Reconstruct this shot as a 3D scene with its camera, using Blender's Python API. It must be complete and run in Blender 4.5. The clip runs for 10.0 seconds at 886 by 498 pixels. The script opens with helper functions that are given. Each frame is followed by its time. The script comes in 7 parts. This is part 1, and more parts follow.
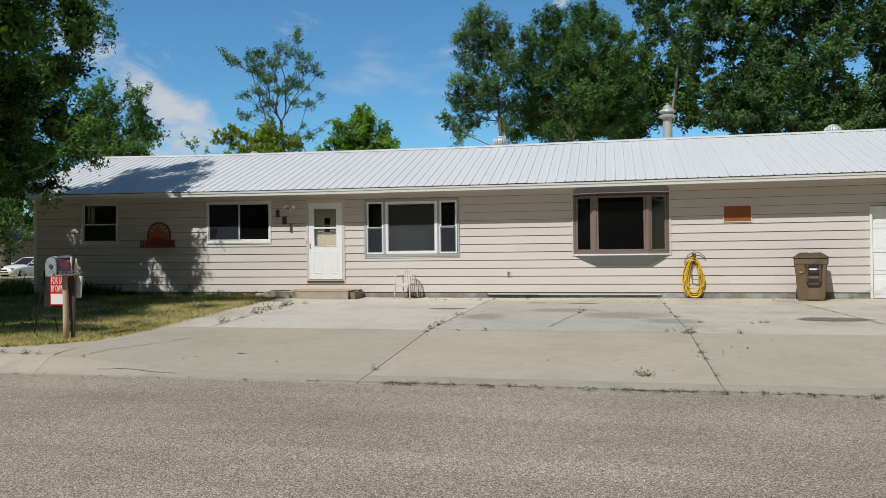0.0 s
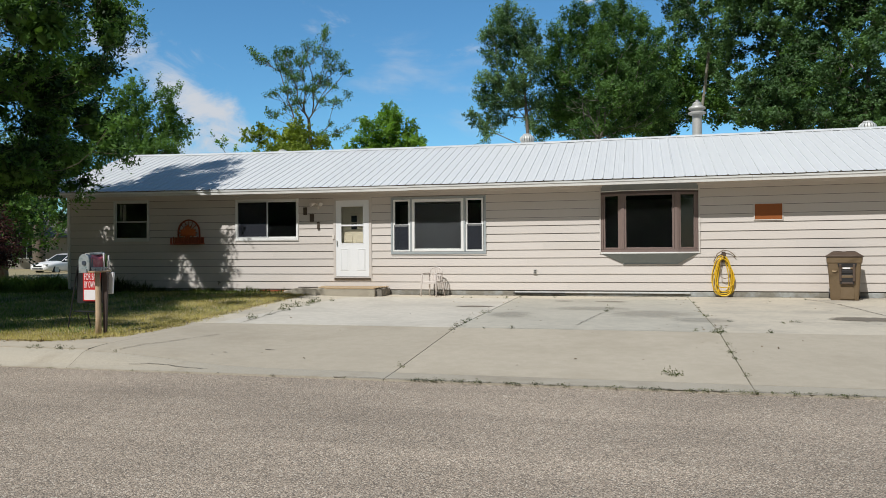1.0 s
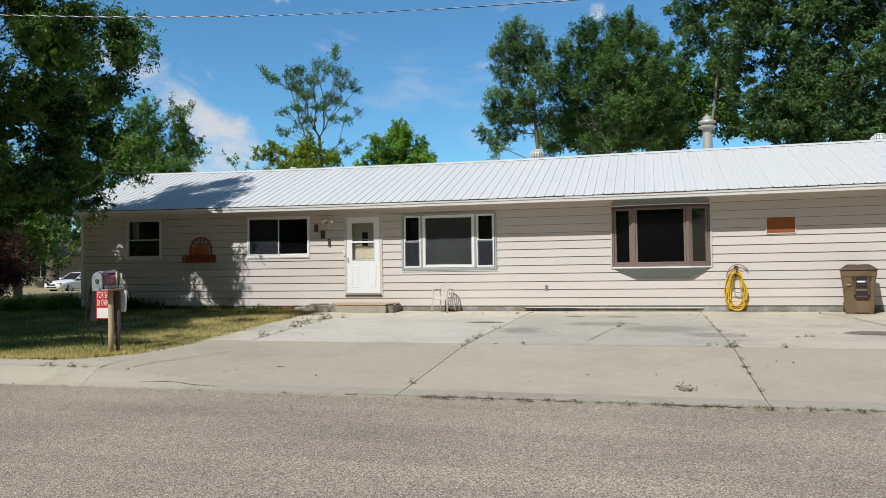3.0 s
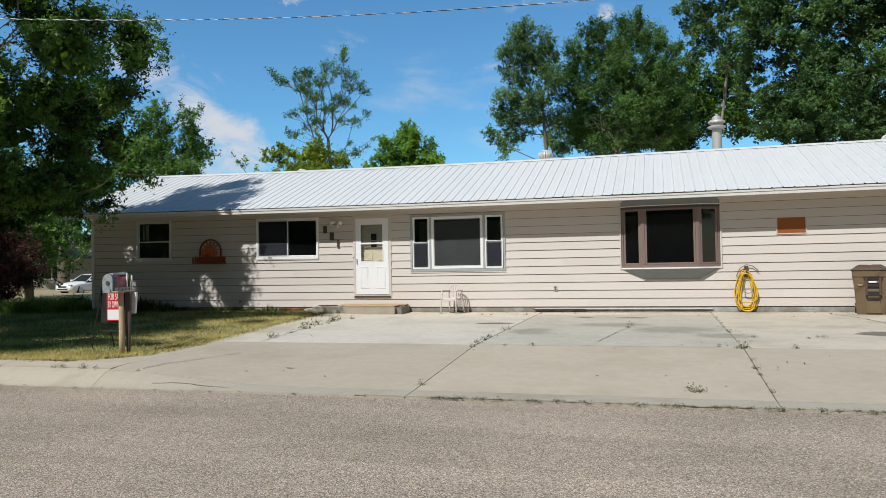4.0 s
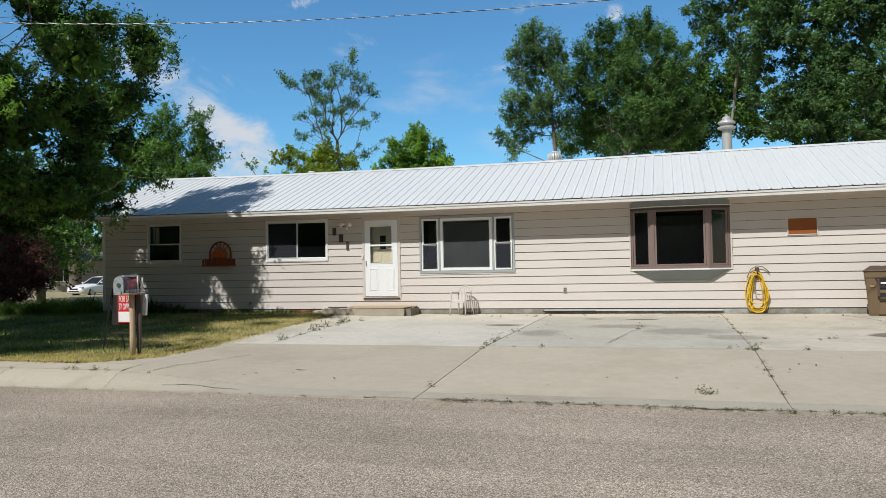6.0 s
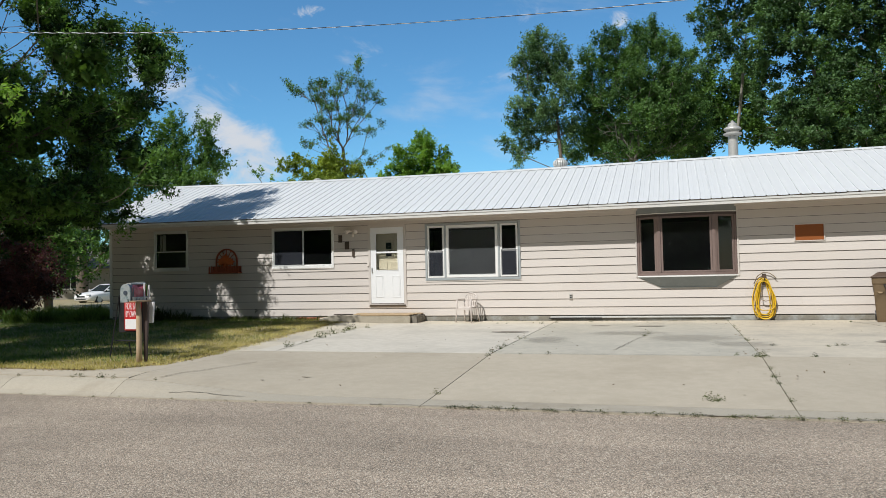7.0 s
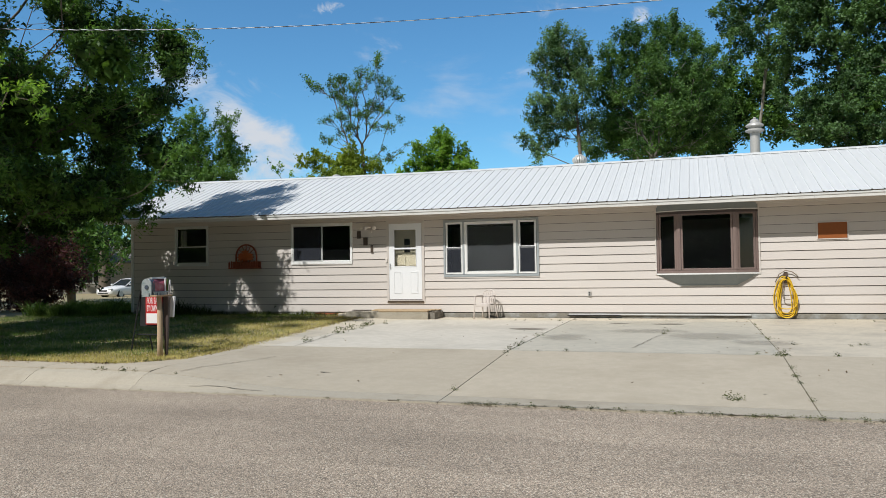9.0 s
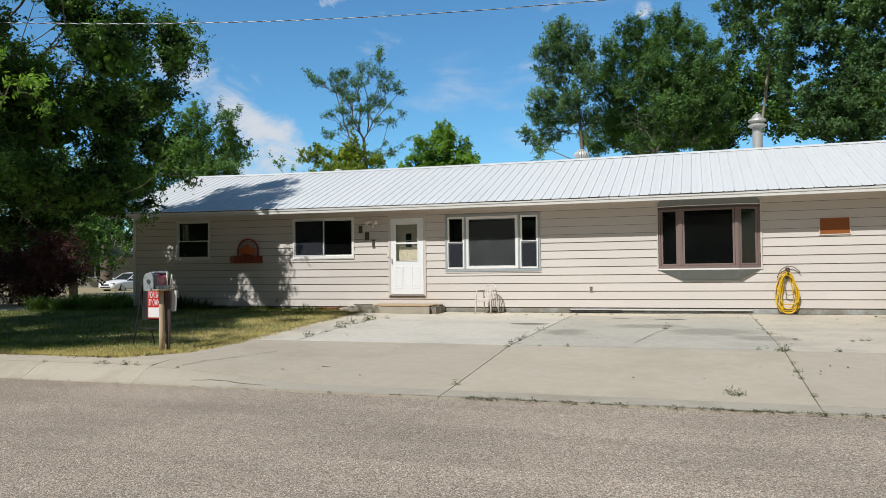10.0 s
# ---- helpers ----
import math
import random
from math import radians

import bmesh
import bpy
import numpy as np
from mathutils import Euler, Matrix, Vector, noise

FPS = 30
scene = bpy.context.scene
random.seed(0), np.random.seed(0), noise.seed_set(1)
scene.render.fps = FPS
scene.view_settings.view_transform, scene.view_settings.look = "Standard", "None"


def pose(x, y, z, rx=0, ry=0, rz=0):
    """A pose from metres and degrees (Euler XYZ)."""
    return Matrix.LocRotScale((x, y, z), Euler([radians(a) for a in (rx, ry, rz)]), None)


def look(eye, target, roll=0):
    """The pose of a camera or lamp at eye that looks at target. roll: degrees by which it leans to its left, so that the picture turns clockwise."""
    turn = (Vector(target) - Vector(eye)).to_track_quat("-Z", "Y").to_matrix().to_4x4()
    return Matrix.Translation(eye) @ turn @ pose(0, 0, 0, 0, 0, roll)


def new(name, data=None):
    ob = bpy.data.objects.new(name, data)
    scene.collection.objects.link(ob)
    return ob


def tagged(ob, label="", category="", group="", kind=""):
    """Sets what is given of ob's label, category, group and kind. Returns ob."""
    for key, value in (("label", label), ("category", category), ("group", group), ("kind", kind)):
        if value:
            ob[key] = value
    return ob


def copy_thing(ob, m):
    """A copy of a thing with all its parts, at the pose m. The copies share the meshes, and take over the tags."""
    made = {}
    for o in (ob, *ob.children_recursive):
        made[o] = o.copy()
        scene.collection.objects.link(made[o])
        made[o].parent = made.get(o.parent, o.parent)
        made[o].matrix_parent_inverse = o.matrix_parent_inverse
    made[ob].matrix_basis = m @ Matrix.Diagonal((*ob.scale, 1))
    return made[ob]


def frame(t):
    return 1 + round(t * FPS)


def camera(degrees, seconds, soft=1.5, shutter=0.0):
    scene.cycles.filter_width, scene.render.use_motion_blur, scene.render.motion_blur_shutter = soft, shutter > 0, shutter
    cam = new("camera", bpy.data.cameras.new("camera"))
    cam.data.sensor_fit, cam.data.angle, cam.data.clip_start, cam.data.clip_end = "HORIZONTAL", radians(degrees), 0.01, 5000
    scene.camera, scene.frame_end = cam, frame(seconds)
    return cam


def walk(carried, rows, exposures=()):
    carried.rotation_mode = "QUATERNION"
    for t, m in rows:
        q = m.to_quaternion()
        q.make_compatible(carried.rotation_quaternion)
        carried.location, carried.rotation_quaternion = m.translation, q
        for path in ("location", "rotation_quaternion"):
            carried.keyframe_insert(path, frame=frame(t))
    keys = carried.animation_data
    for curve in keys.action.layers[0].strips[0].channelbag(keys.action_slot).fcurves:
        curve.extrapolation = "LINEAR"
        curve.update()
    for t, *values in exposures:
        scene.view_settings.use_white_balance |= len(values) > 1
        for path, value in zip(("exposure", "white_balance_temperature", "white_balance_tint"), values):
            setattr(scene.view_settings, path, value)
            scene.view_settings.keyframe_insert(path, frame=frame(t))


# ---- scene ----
# The street side of a long single-storey house, seen from across the road.
# x runs along the front wall, y away from the street, z = 0 at the lowest edge of the siding.

# ---------- camera ----------
cam = camera(61.45, 10.0, soft=0.75)
EYE = Vector((0.0, -18.396, 1.057))
TURNS = (  # seconds, yaw to the left of +y, pitch, roll
    (0.0, 12.56, 0.13, -0.65), (0.5, 14.32, 0.01, -0.54), (1.0, 14.59, -0.03, -0.51), (1.5, 14.79, 0.20, -0.36),
    (2.0, 14.94, 0.63, -0.46), (2.5, 15.10, 1.03, -0.72), (4.0, 16.07, 1.31, -1.03), (4.5, 16.29, 1.16, -1.06),
    (5.0, 16.35, 1.23, -1.10), (5.5, 16.54, 1.24, -1.10), (7.0, 17.20, 2.00, -1.24), (7.5, 17.58, 1.96, -1.24),
    (8.0, 18.28, 1.75, -1.14), (8.5, 18.50, 1.80, -0.91), (9.0, 18.61, 1.75, -0.91), (9.5, 18.74, 1.49, -0.88),
    (10.0, 18.74, 1.35, -0.79))


def aim(yaw, pitch, roll):
    a, b = radians(yaw), radians(pitch)
    return look(EYE, EYE + Vector((-math.sin(a) * math.cos(b), math.cos(a) * math.cos(b), math.sin(b))), roll)


walk(cam, [(t, aim(*turn)) for t, *turn in TURNS], exposures=((0.0, -0.13), (0.5, -0.03), (1.0, -0.02), (2.5, 0.04), (5.0, 0.06), (10.0, 0.09)))

# ---------- light ----------
SUN = Vector((-0.40, -1.0, 1.25)).normalized()

world = bpy.data.worlds.new("world")
scene.world = world
world.use_nodes = True
wn, wl = world.node_tree.nodes, world.node_tree.links
wn.clear()


def wnode(kind, **values):
    n = wn.new(kind)
    for key, value in values.items():
        n.inputs[key].default_value = value
    return n


sky = wn.new("ShaderNodeTexSky")
sky.sky_type, sky.sun_disc = "NISHITA", False
sky.sun_elevation = math.asin(SUN.z)
sky.sun_rotation = math.atan2(SUN.x, SUN.y)
sky.air_density, sky.dust_density, sky.ozone_density = 1.0, 0.3, 2.5
# Broken white cloud: a bank that slopes down to the right low in the north-west, a thin veil under it, wisps elsewhere.
where = wn.new("ShaderNodeTexCoord")


def cloud_noise(scale, stretched, turn, detail=9.0, rough=0.58, warp=0.35):
    m = wn.new("ShaderNodeMapping")
    m.inputs["Scale"].default_value, m.inputs["Rotation"].default_value = stretched, turn
    wl.new(where.outputs["Generated"], m.inputs["Vector"])
    t = wnode("ShaderNodeTexNoise", Scale=scale, Detail=detail, Roughness=rough, Distortion=warp)
    wl.new(m.outputs["Vector"], t.inputs["Vector"])
    return t.outputs["Fac"]


def wmath(operation, a, b=None, c=None):
    n = wn.new("ShaderNodeMath")
    n.operation = operation
    for k, value in enumerate((a, b, c)):
        if value is None:
            continue
        if isinstance(value, (int, float)):
            n.inputs[k].default_value = value
        else:
            wl.new(value, n.inputs[k])
    return n.outputs[0]


def along_sky(axis):
    dot = wn.new("ShaderNodeVectorMath")
    dot.operation = "DOT_PRODUCT"
    dot.inputs[1].default_value = Vector(axis)
    wl.new(where.outputs["Generated"], dot.inputs[0])
    return dot.outputs["Value"]


def smooth(value, lo, hi):
    fall = wn.new("ShaderNodeMapRange")
    fall.interpolation_type = "SMOOTHSTEP"
    fall.inputs["From Min"].default_value, fall.inputs["From Max"].default_value = lo, hi
    wl.new(value, fall.inputs["Value"])
    return fall.outputs["Result"]


def oval(centre, axis, length, breadth):
    """1 in the middle of an oval in the sky, 0 outside it."""
    c = Vector(centre).normalized()
    a = (Vector(axis) - c * c.dot(Vector(axis))).normalized()
    b = c.cross(a)
    u, w = wmath("DIVIDE", along_sky(a), length), wmath("DIVIDE", along_sky(b), breadth)
    far = wmath("SQRT", wmath("ADD", wmath("MULTIPLY", u, u), wmath("MULTIPLY", w, w)))
    front = smooth(along_sky(c), 0.2, 0.4)
    return wmath("MULTIPLY", smooth(far, 1.0, 0.0), front)


def towards(direction, near, far):
    """1 in the given direction, falling to 0 between the cosines near and far."""
    return smooth(along_sky(Vector(direction).normalized()), far, near)


puffs = wmath("MULTIPLY_ADD", cloud_noise(9.0, (1.0, 1.0, 1.7), (0.0, 0.5, 0.0), 10.0, 0.6, 0.5), 1.9, -0.45)
wisps = cloud_noise(2.4, (2.0, 2.0, 7.5), (0.0, 0.25, 0.0))
BANK = (-0.546, 0.812, 0.207)
SLOPE = (0.6575, 0.5685, -0.4944)
dense = wmath("ADD", wmath("MULTIPLY", oval(BANK, SLOPE, 0.20, 0.066), 0.66), wmath("MULTIPLY", oval((-0.590, 0.796, 0.118), (0.8, 0.6, 0.0), 0.24, 0.060), 0.40))
bank_cover = smooth(wmath("ADD", puffs, dense), 0.68, 1.18)
# Small stray puffs and faint streaks.
stray = wmath("ADD", wmath("MULTIPLY", oval((-0.0565, 0.948, 0.313), (1, 0, 0), 0.034, 0.024), 0.30), wmath("MULTIPLY", oval((-0.436, 0.835, 0.335), (1, 0.4, 0), 0.045, 0.022), 0.30))
flecks = wmath("MULTIPLY_ADD", cloud_noise(38.0, (1.0, 1.0, 1.6), (0.0, 0.5, 0.0), 6.0, 0.6, 0.4), 1.8, -0.55)
stray_cover = smooth(wmath("ADD", flecks, wmath("MULTIPLY", stray, 2.4)), 0.80, 1.35)
wisp_cover = wmath("MULTIPLY", smooth(wisps, 0.56, 0.85), 0.45)
cover = wmath("MINIMUM", wmath("ADD", wmath("MAXIMUM", bank_cover, stray_cover), wisp_cover), 1.0)
deep = wn.new("ShaderNodeMix")
deep.data_type, deep.blend_type = "RGBA", "MULTIPLY"
deep.inputs[0].default_value = 1.0
# Deep blue away from the sun; dimmed and warmed on its side to darken shade.
tint = wn.new("ShaderNodeMix")
tint.data_type = "RGBA"
tint.inputs[6].default_value, tint.inputs[7].default_value = (0.54, 0.50, 0.42, 1), (0.64, 1.12, 1.32, 1)
wl.new(towards((0.0, 1.0, 0.0), 0.6, -0.3), tint.inputs[0])
wl.new(tint.outputs[2], deep.inputs[7])
wl.new(sky.outputs["Color"], deep.inputs[6])
mixed = wn.new("ShaderNodeMix")
mixed.data_type = "RGBA"
wl.new(cover, mixed.inputs[0])
wl.new(deep.outputs[2], mixed.inputs[6])
mixed.inputs[7].default_value = (6.0, 6.4, 7.0, 1)
background = wnode("ShaderNodeBackground", Strength=0.100)
wl.new(mixed.outputs[2], background.inputs["Color"])
wl.new(background.outputs[0], wn.new("ShaderNodeOutputWorld").inputs["Surface"])

lamp = bpy.data.lights.new("sun", "SUN")
lamp.energy, lamp.angle, lamp.color = 4.25, radians(0.53), (0.968, 0.955, 0.925)
sun = new("sun", lamp)
sun.matrix_world = look(SUN * 60, (0, 0, 0))

# ---------- materials ----------


def material(name, base, rough=0.7, metal=0.0, spread=0.12, grain=40.0, stains=0.0, stain=None, stain_scale=1.2,
             bump=0.0, bump_scale=None, vary=0.0, island=0.0, stretch=(1, 1, 1), spec=0.5, second=None, second_scale=6.0):
    """A painted or natural surface: grain at a small scale, stains at a large one, fine relief."""
    m = bpy.data.materials.new(name)
    m.use_nodes = True
    n, l = m.node_tree.nodes, m.node_tree.links
    bsdf = n["Principled BSDF"]
    bsdf.inputs["Roughness"].default_value, bsdf.inputs["Metallic"].default_value = rough, metal
    bsdf.inputs["Specular IOR Level"].default_value = spec
    geo = n.new("ShaderNodeNewGeometry")
    mapping = n.new("ShaderNodeMapping")
    mapping.inputs["Scale"].default_value = stretch
    l.new(geo.outputs["Position"], mapping.inputs["Vector"])

    def noise_at(scale, detail=4.0, rough_n=0.6):
        t = n.new("ShaderNodeTexNoise")
        t.inputs["Scale"].default_value, t.inputs["Detail"].default_value, t.inputs["Roughness"].default_value = scale, detail, rough_n
        l.new(mapping.outputs["Vector"], t.inputs["Vector"])
        return t.outputs["Fac"]

    def remap(fac, a, b, lo, hi):
        r = n.new("ShaderNodeMapRange")
        for key, value in (("From Min", a), ("From Max", b), ("To Min", lo), ("To Max", hi)):
            r.inputs[key].default_value = value
        l.new(fac, r.inputs["Value"])
        return r.outputs["Result"]

    def mix(fac, a, b, blend="MIX"):
        x = n.new("ShaderNodeMix")
        x.data_type, x.blend_type = "RGBA", blend
        for socket, value in ((0, fac), (6, a), (7, b)):
            if isinstance(value, (int, float, tuple)):
                x.inputs[socket].default_value = value
            else:
                l.new(value, x.inputs[socket])
        return x.outputs[2]

    def grey(fac):
        c = n.new("ShaderNodeCombineColor")
        for k in range(3):
            l.new(fac, c.inputs[k])
        return c.outputs[0]

    fine = noise_at(grain, 5.0)
    colour = mix(1.0, (*base, 1), grey(remap(fine, 0.25, 0.75, 1 - spread, 1 + spread)), "MULTIPLY")
    if second:
        colour = mix(remap(noise_at(second_scale, 6.0), 0.42, 0.60, 0, 1), colour, (*second, 1))
    if stains:
        colour = mix(remap(noise_at(stain_scale, 7.0, 0.65), 0.48, 0.72, 0, stains), colour, (*(stain or tuple(c * 0.5 for c in base)), 1))
    if vary:
        info = n.new("ShaderNodeObjectInfo")
        colour = mix(1.0, colour, grey(remap(info.outputs["Random"], 0, 1, 1 - vary, 1 + vary)), "MULTIPLY")
    if island:
        colour = mix(1.0, colour, grey(remap(geo.outputs["Random Per Island"], 0, 1, 1 - island, 1 + island)), "MULTIPLY")
    l.new(colour, bsdf.inputs["Base Color"])
    l.new(remap(fine, 0.2, 0.8, max(rough - 0.08, 0.02), min(rough + 0.08, 1)), bsdf.inputs["Roughness"])
    if bump:
        b = n.new("ShaderNodeBump")
        b.inputs["Strength"].default_value, b.inputs["Distance"].default_value = 1.0, bump
        l.new(noise_at(bump_scale or grain, 4.0), b.inputs["Height"])
        l.new(b.outputs["Normal"], bsdf.inputs["Normal"])
    return m


def leaf_material(name, dark, light, passing=0.35, gloss=0.25):
    """Leaves: each one its own shade, some light let through."""
    m = bpy.data.materials.new(name)
    m.use_nodes = True
    n, l = m.node_tree.nodes, m.node_tree.links
    n.clear()
    geo = n.new("ShaderNodeNewGeometry")
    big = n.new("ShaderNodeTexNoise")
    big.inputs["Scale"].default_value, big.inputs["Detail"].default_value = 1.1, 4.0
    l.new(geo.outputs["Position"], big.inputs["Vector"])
    # Bough-sized noise paints lit and shaded clumps into the leaf colour.
    bough_shade = n.new("ShaderNodeMapRange")
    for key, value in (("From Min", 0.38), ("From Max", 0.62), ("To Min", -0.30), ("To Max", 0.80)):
        bough_shade.inputs[key].default_value = value
    l.new(big.outputs["Fac"], bough_shade.inputs["Value"])
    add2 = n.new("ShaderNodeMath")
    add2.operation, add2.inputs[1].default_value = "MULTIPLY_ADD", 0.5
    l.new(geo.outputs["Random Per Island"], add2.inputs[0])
    l.new(bough_shade.outputs["Result"], add2.inputs[2])
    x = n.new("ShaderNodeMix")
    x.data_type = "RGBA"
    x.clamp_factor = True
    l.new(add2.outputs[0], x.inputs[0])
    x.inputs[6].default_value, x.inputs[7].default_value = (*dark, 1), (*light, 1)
    body = n.new("ShaderNodeBsdfPrincipled")
    body.inputs["Roughness"].default_value, body.inputs["Specular IOR Level"].default_value = 0.55, gloss
    glow = n.new("ShaderNodeBsdfTranslucent")
    warm = n.new("ShaderNodeMix")
    warm.data_type, warm.blend_type = "RGBA", "MULTIPLY"
    warm.inputs[0].default_value, warm.inputs[7].default_value = 1.0, (1.25, 1.25, 0.5, 1)
    l.new(x.outputs[2], warm.inputs[6])
    l.new(x.outputs[2], body.inputs["Base Color"])
    l.new(warm.outputs[2], glow.inputs["Color"])
    both = n.new("ShaderNodeMixShader")
    both.inputs[0].default_value = passing
    l.new(body.outputs[0], both.inputs[1])
    l.new(glow.outputs[0], both.inputs[2])
    l.new(both.outputs[0], n.new("ShaderNodeOutputMaterial").inputs["Surface"])
    return m


def glass_material(name, tint=(1, 1, 1), extra=0.0, street_haze=0.15):
    """Window glass: clear, with the gloss of its angle."""
    m = bpy.data.materials.new(name)
    m.use_nodes = True
    n, l = m.node_tree.nodes, m.node_tree.links
    n.clear()
    clear = n.new("ShaderNodeBsdfTransparent")
    clear.inputs["Color"].default_value = (*tint, 1)
    shine = n.new("ShaderNodeBsdfGlossy")
    shine.inputs["Roughness"].default_value = 0.015
    shine.inputs["Color"].default_value = (0.9, 0.95, 1.0, 1)
    fresnel = n.new("ShaderNodeFresnel")
    fresnel.inputs["IOR"].default_value = 1.5 + extra
    # A diffuse grey film stands in for the street's reflection on the pane.
    film, hazed = n.new("ShaderNodeBsdfDiffuse"), n.new("ShaderNodeMixShader")
    film.inputs["Color"].default_value = (0.50, 0.53, 0.55, 1)
    geo, smear, share = n.new("ShaderNodeNewGeometry"), n.new("ShaderNodeTexNoise"), n.new("ShaderNodeMapRange")
    smear.inputs["Scale"].default_value, smear.inputs["Detail"].default_value = 2.2, 4.0
    l.new(geo.outputs["Position"], smear.inputs["Vector"])
    for key, value in (("From Min", 0.3), ("From Max", 0.7), ("To Min", 0.020 * street_haze), ("To Max", 0.036 * street_haze)):
        share.inputs[key].default_value = value
    l.new(smear.outputs["Fac"], share.inputs["Value"])
    l.new(share.outputs["Result"], hazed.inputs[0])
    l.new(clear.outputs[0], hazed.inputs[1])
    l.new(film.outputs[0], hazed.inputs[2])
    both = n.new("ShaderNodeMixShader")
    l.new(fresnel.outputs[0], both.inputs[0])
    l.new(hazed.outputs[0], both.inputs[1])
    l.new(shine.outputs[0], both.inputs[2])
    l.new(both.outputs[0], n.new("ShaderNodeOutputMaterial").inputs["Surface"])
    return m


def screen_material(name, base, cover_share):
    """Insect screen: a fine mesh that lets part of the light past."""
    m = bpy.data.materials.new(name)
    m.use_nodes = True
    n, l = m.node_tree.nodes, m.node_tree.links
    n.clear()
    clear, mesh_part, both = n.new("ShaderNodeBsdfTransparent"), n.new("ShaderNodeBsdfDiffuse"), n.new("ShaderNodeMixShader")
    mesh_part.inputs["Color"].default_value = (*base, 1)
    both.inputs[0].default_value = cover_share
    l.new(clear.outputs[0], both.inputs[1])
    l.new(mesh_part.outputs[0], both.inputs[2])
    l.new(both.outputs[0], n.new("ShaderNodeOutputMaterial").inputs["Surface"])
    return m


SIDING = material("painted_siding", (0.594, 0.546, 0.503), 0.62, spread=0.035, grain=55, stains=0.16, stain=(0.54, 0.455, 0.375), stain_scale=0.8, bump=0.0015, bump_scale=30, vary=0.035, stretch=(0.5, 1, 2.5))
SOFFIT = material("soffit_paint", (0.50, 0.40, 0.31), 0.7, spread=0.05, grain=30, stains=0.2)
WHITE = material("white_paint", (0.78, 0.78, 0.76), 0.45, spread=0.03, grain=30, stains=0.12, stain=(0.6, 0.58, 0.54), stain_scale=3)
DOORWHITE = material("door_white", (0.80, 0.81, 0.82), 0.35, spread=0.02, grain=20)
ALU = material("weathered_aluminium", (0.62, 0.63, 0.62), 0.45, metal=0.25, spread=0.06, grain=25, stains=0.2, stain=(0.45, 0.45, 0.43))
GREYTRIM = material("grey_trim_paint", (0.34, 0.37, 0.38), 0.55, spread=0.05, grain=25, stains=0.25, stain=(0.5, 0.52, 0.52), stain_scale=5)
# Grey trim darkened: the shade on skirt and header is in this colour.
SKIRTGREY = material("shaded_blue_grey", (0.235, 0.262, 0.268), 0.6, spread=0.06, grain=25, stains=0.3, stain=(0.33, 0.35, 0.35), stain_scale=4)
BROWNTRIM = material("brown_trim_paint", (0.20, 0.145, 0.128), 0.5, spread=0.06, grain=25, stains=0.2, stain=(0.14, 0.09, 0.08))
DARKTRIM = material("dark_brown_trim", (0.07, 0.05, 0.045), 0.5, spread=0.06, grain=25)
ROOF = material("white_roof_steel", (0.66, 0.67, 0.665), 0.42, spread=0.02, grain=8, stains=0.12, stain=(0.54, 0.56, 0.58), stain_scale=0.7, vary=0.012, stretch=(1, 0.25, 1))
GALV = material("galvanised_steel", (0.50, 0.49, 0.46), 0.5, metal=0.3, spread=0.12, grain=20, stains=0.3, stain=(0.4, 0.38, 0.34))
VENTSTEEL = material("bright_vent_steel", (0.72, 0.72, 0.69), 0.4, metal=0.2, spread=0.06, grain=20, stains=0.2, stain=(0.5, 0.5, 0.47))
CONCRETE = material("driveway_concrete", (0.452, 0.396, 0.308), 0.9, spread=0.13, grain=70, second=(0.425, 0.372, 0.288), second_scale=7.0, stains=0.55, stain=(0.34, 0.29, 0.215), stain_scale=0.8, bump=0.002, bump_scale=60, vary=0.05)
CONCRETE_PALE = material("pale_concrete", (0.57, 0.51, 0.405), 0.9, spread=0.14, grain=70, second=(0.53, 0.472, 0.375), second_scale=8.0, stains=0.85, stain=(0.33, 0.30, 0.25), stain_scale=0.7, bump=0.002, bump_scale=60, vary=0.05)
CONCRETE_WHITE = material("whitish_concrete", (0.60, 0.555, 0.475), 0.9, spread=0.12, grain=70, second=(0.55, 0.505, 0.425), second_scale=6.0, stains=0.6, stain=(0.40, 0.37, 0.31), stain_scale=0.8, bump=0.002, bump_scale=60, vary=0.03)
CONCRETE_GREY = material("grey_concrete", (0.49, 0.455, 0.375), 0.9, spread=0.12, grain=70, second=(0.44, 0.41, 0.34), second_scale=6.0, stains=0.6, stain=(0.33, 0.31, 0.26), stain_scale=0.6, bump=0.002, bump_scale=60, vary=0.03)
KERBCON = material("kerb_concrete", (0.39, 0.35, 0.28), 0.9, spread=0.15, grain=60, stains=0.7, stain=(0.27, 0.23, 0.17), stain_scale=1.5, bump=0.003, bump_scale=40, vary=0.06)
FOUNDATION = material("foundation_concrete", (0.22, 0.205, 0.17), 0.95, spread=0.2, grain=30, stains=0.9, stain=(0.50, 0.54, 0.55), stain_scale=1.1, bump=0.006, bump_scale=18)
STEPCON = material("stoop_concrete", (0.35, 0.315, 0.25), 0.95, spread=0.2, grain=35, stains=0.6, stain=(0.18, 0.16, 0.12), stain_scale=3, bump=0.008, bump_scale=14)
DARK_CONCRETE = material("dark_concrete", (0.19, 0.17, 0.14), 0.8, spread=0.12, grain=50, stains=0.3)
CRACKFILL = material("crack_dirt", (0.10, 0.085, 0.06), 1.0, spread=0.3, grain=60)
SOIL = material("yard_soil", (0.33, 0.27, 0.155), 1.0, spread=0.3, grain=30, stains=0.7, stain=(0.16, 0.17, 0.06), stain_scale=0.9, bump=0.01, bump_scale=20)
FIELD = material("far_ground", (0.16, 0.17, 0.08), 1.0, spread=0.3, grain=3, stains=0.5, stain=(0.2, 0.17, 0.09), stain_scale=0.08)
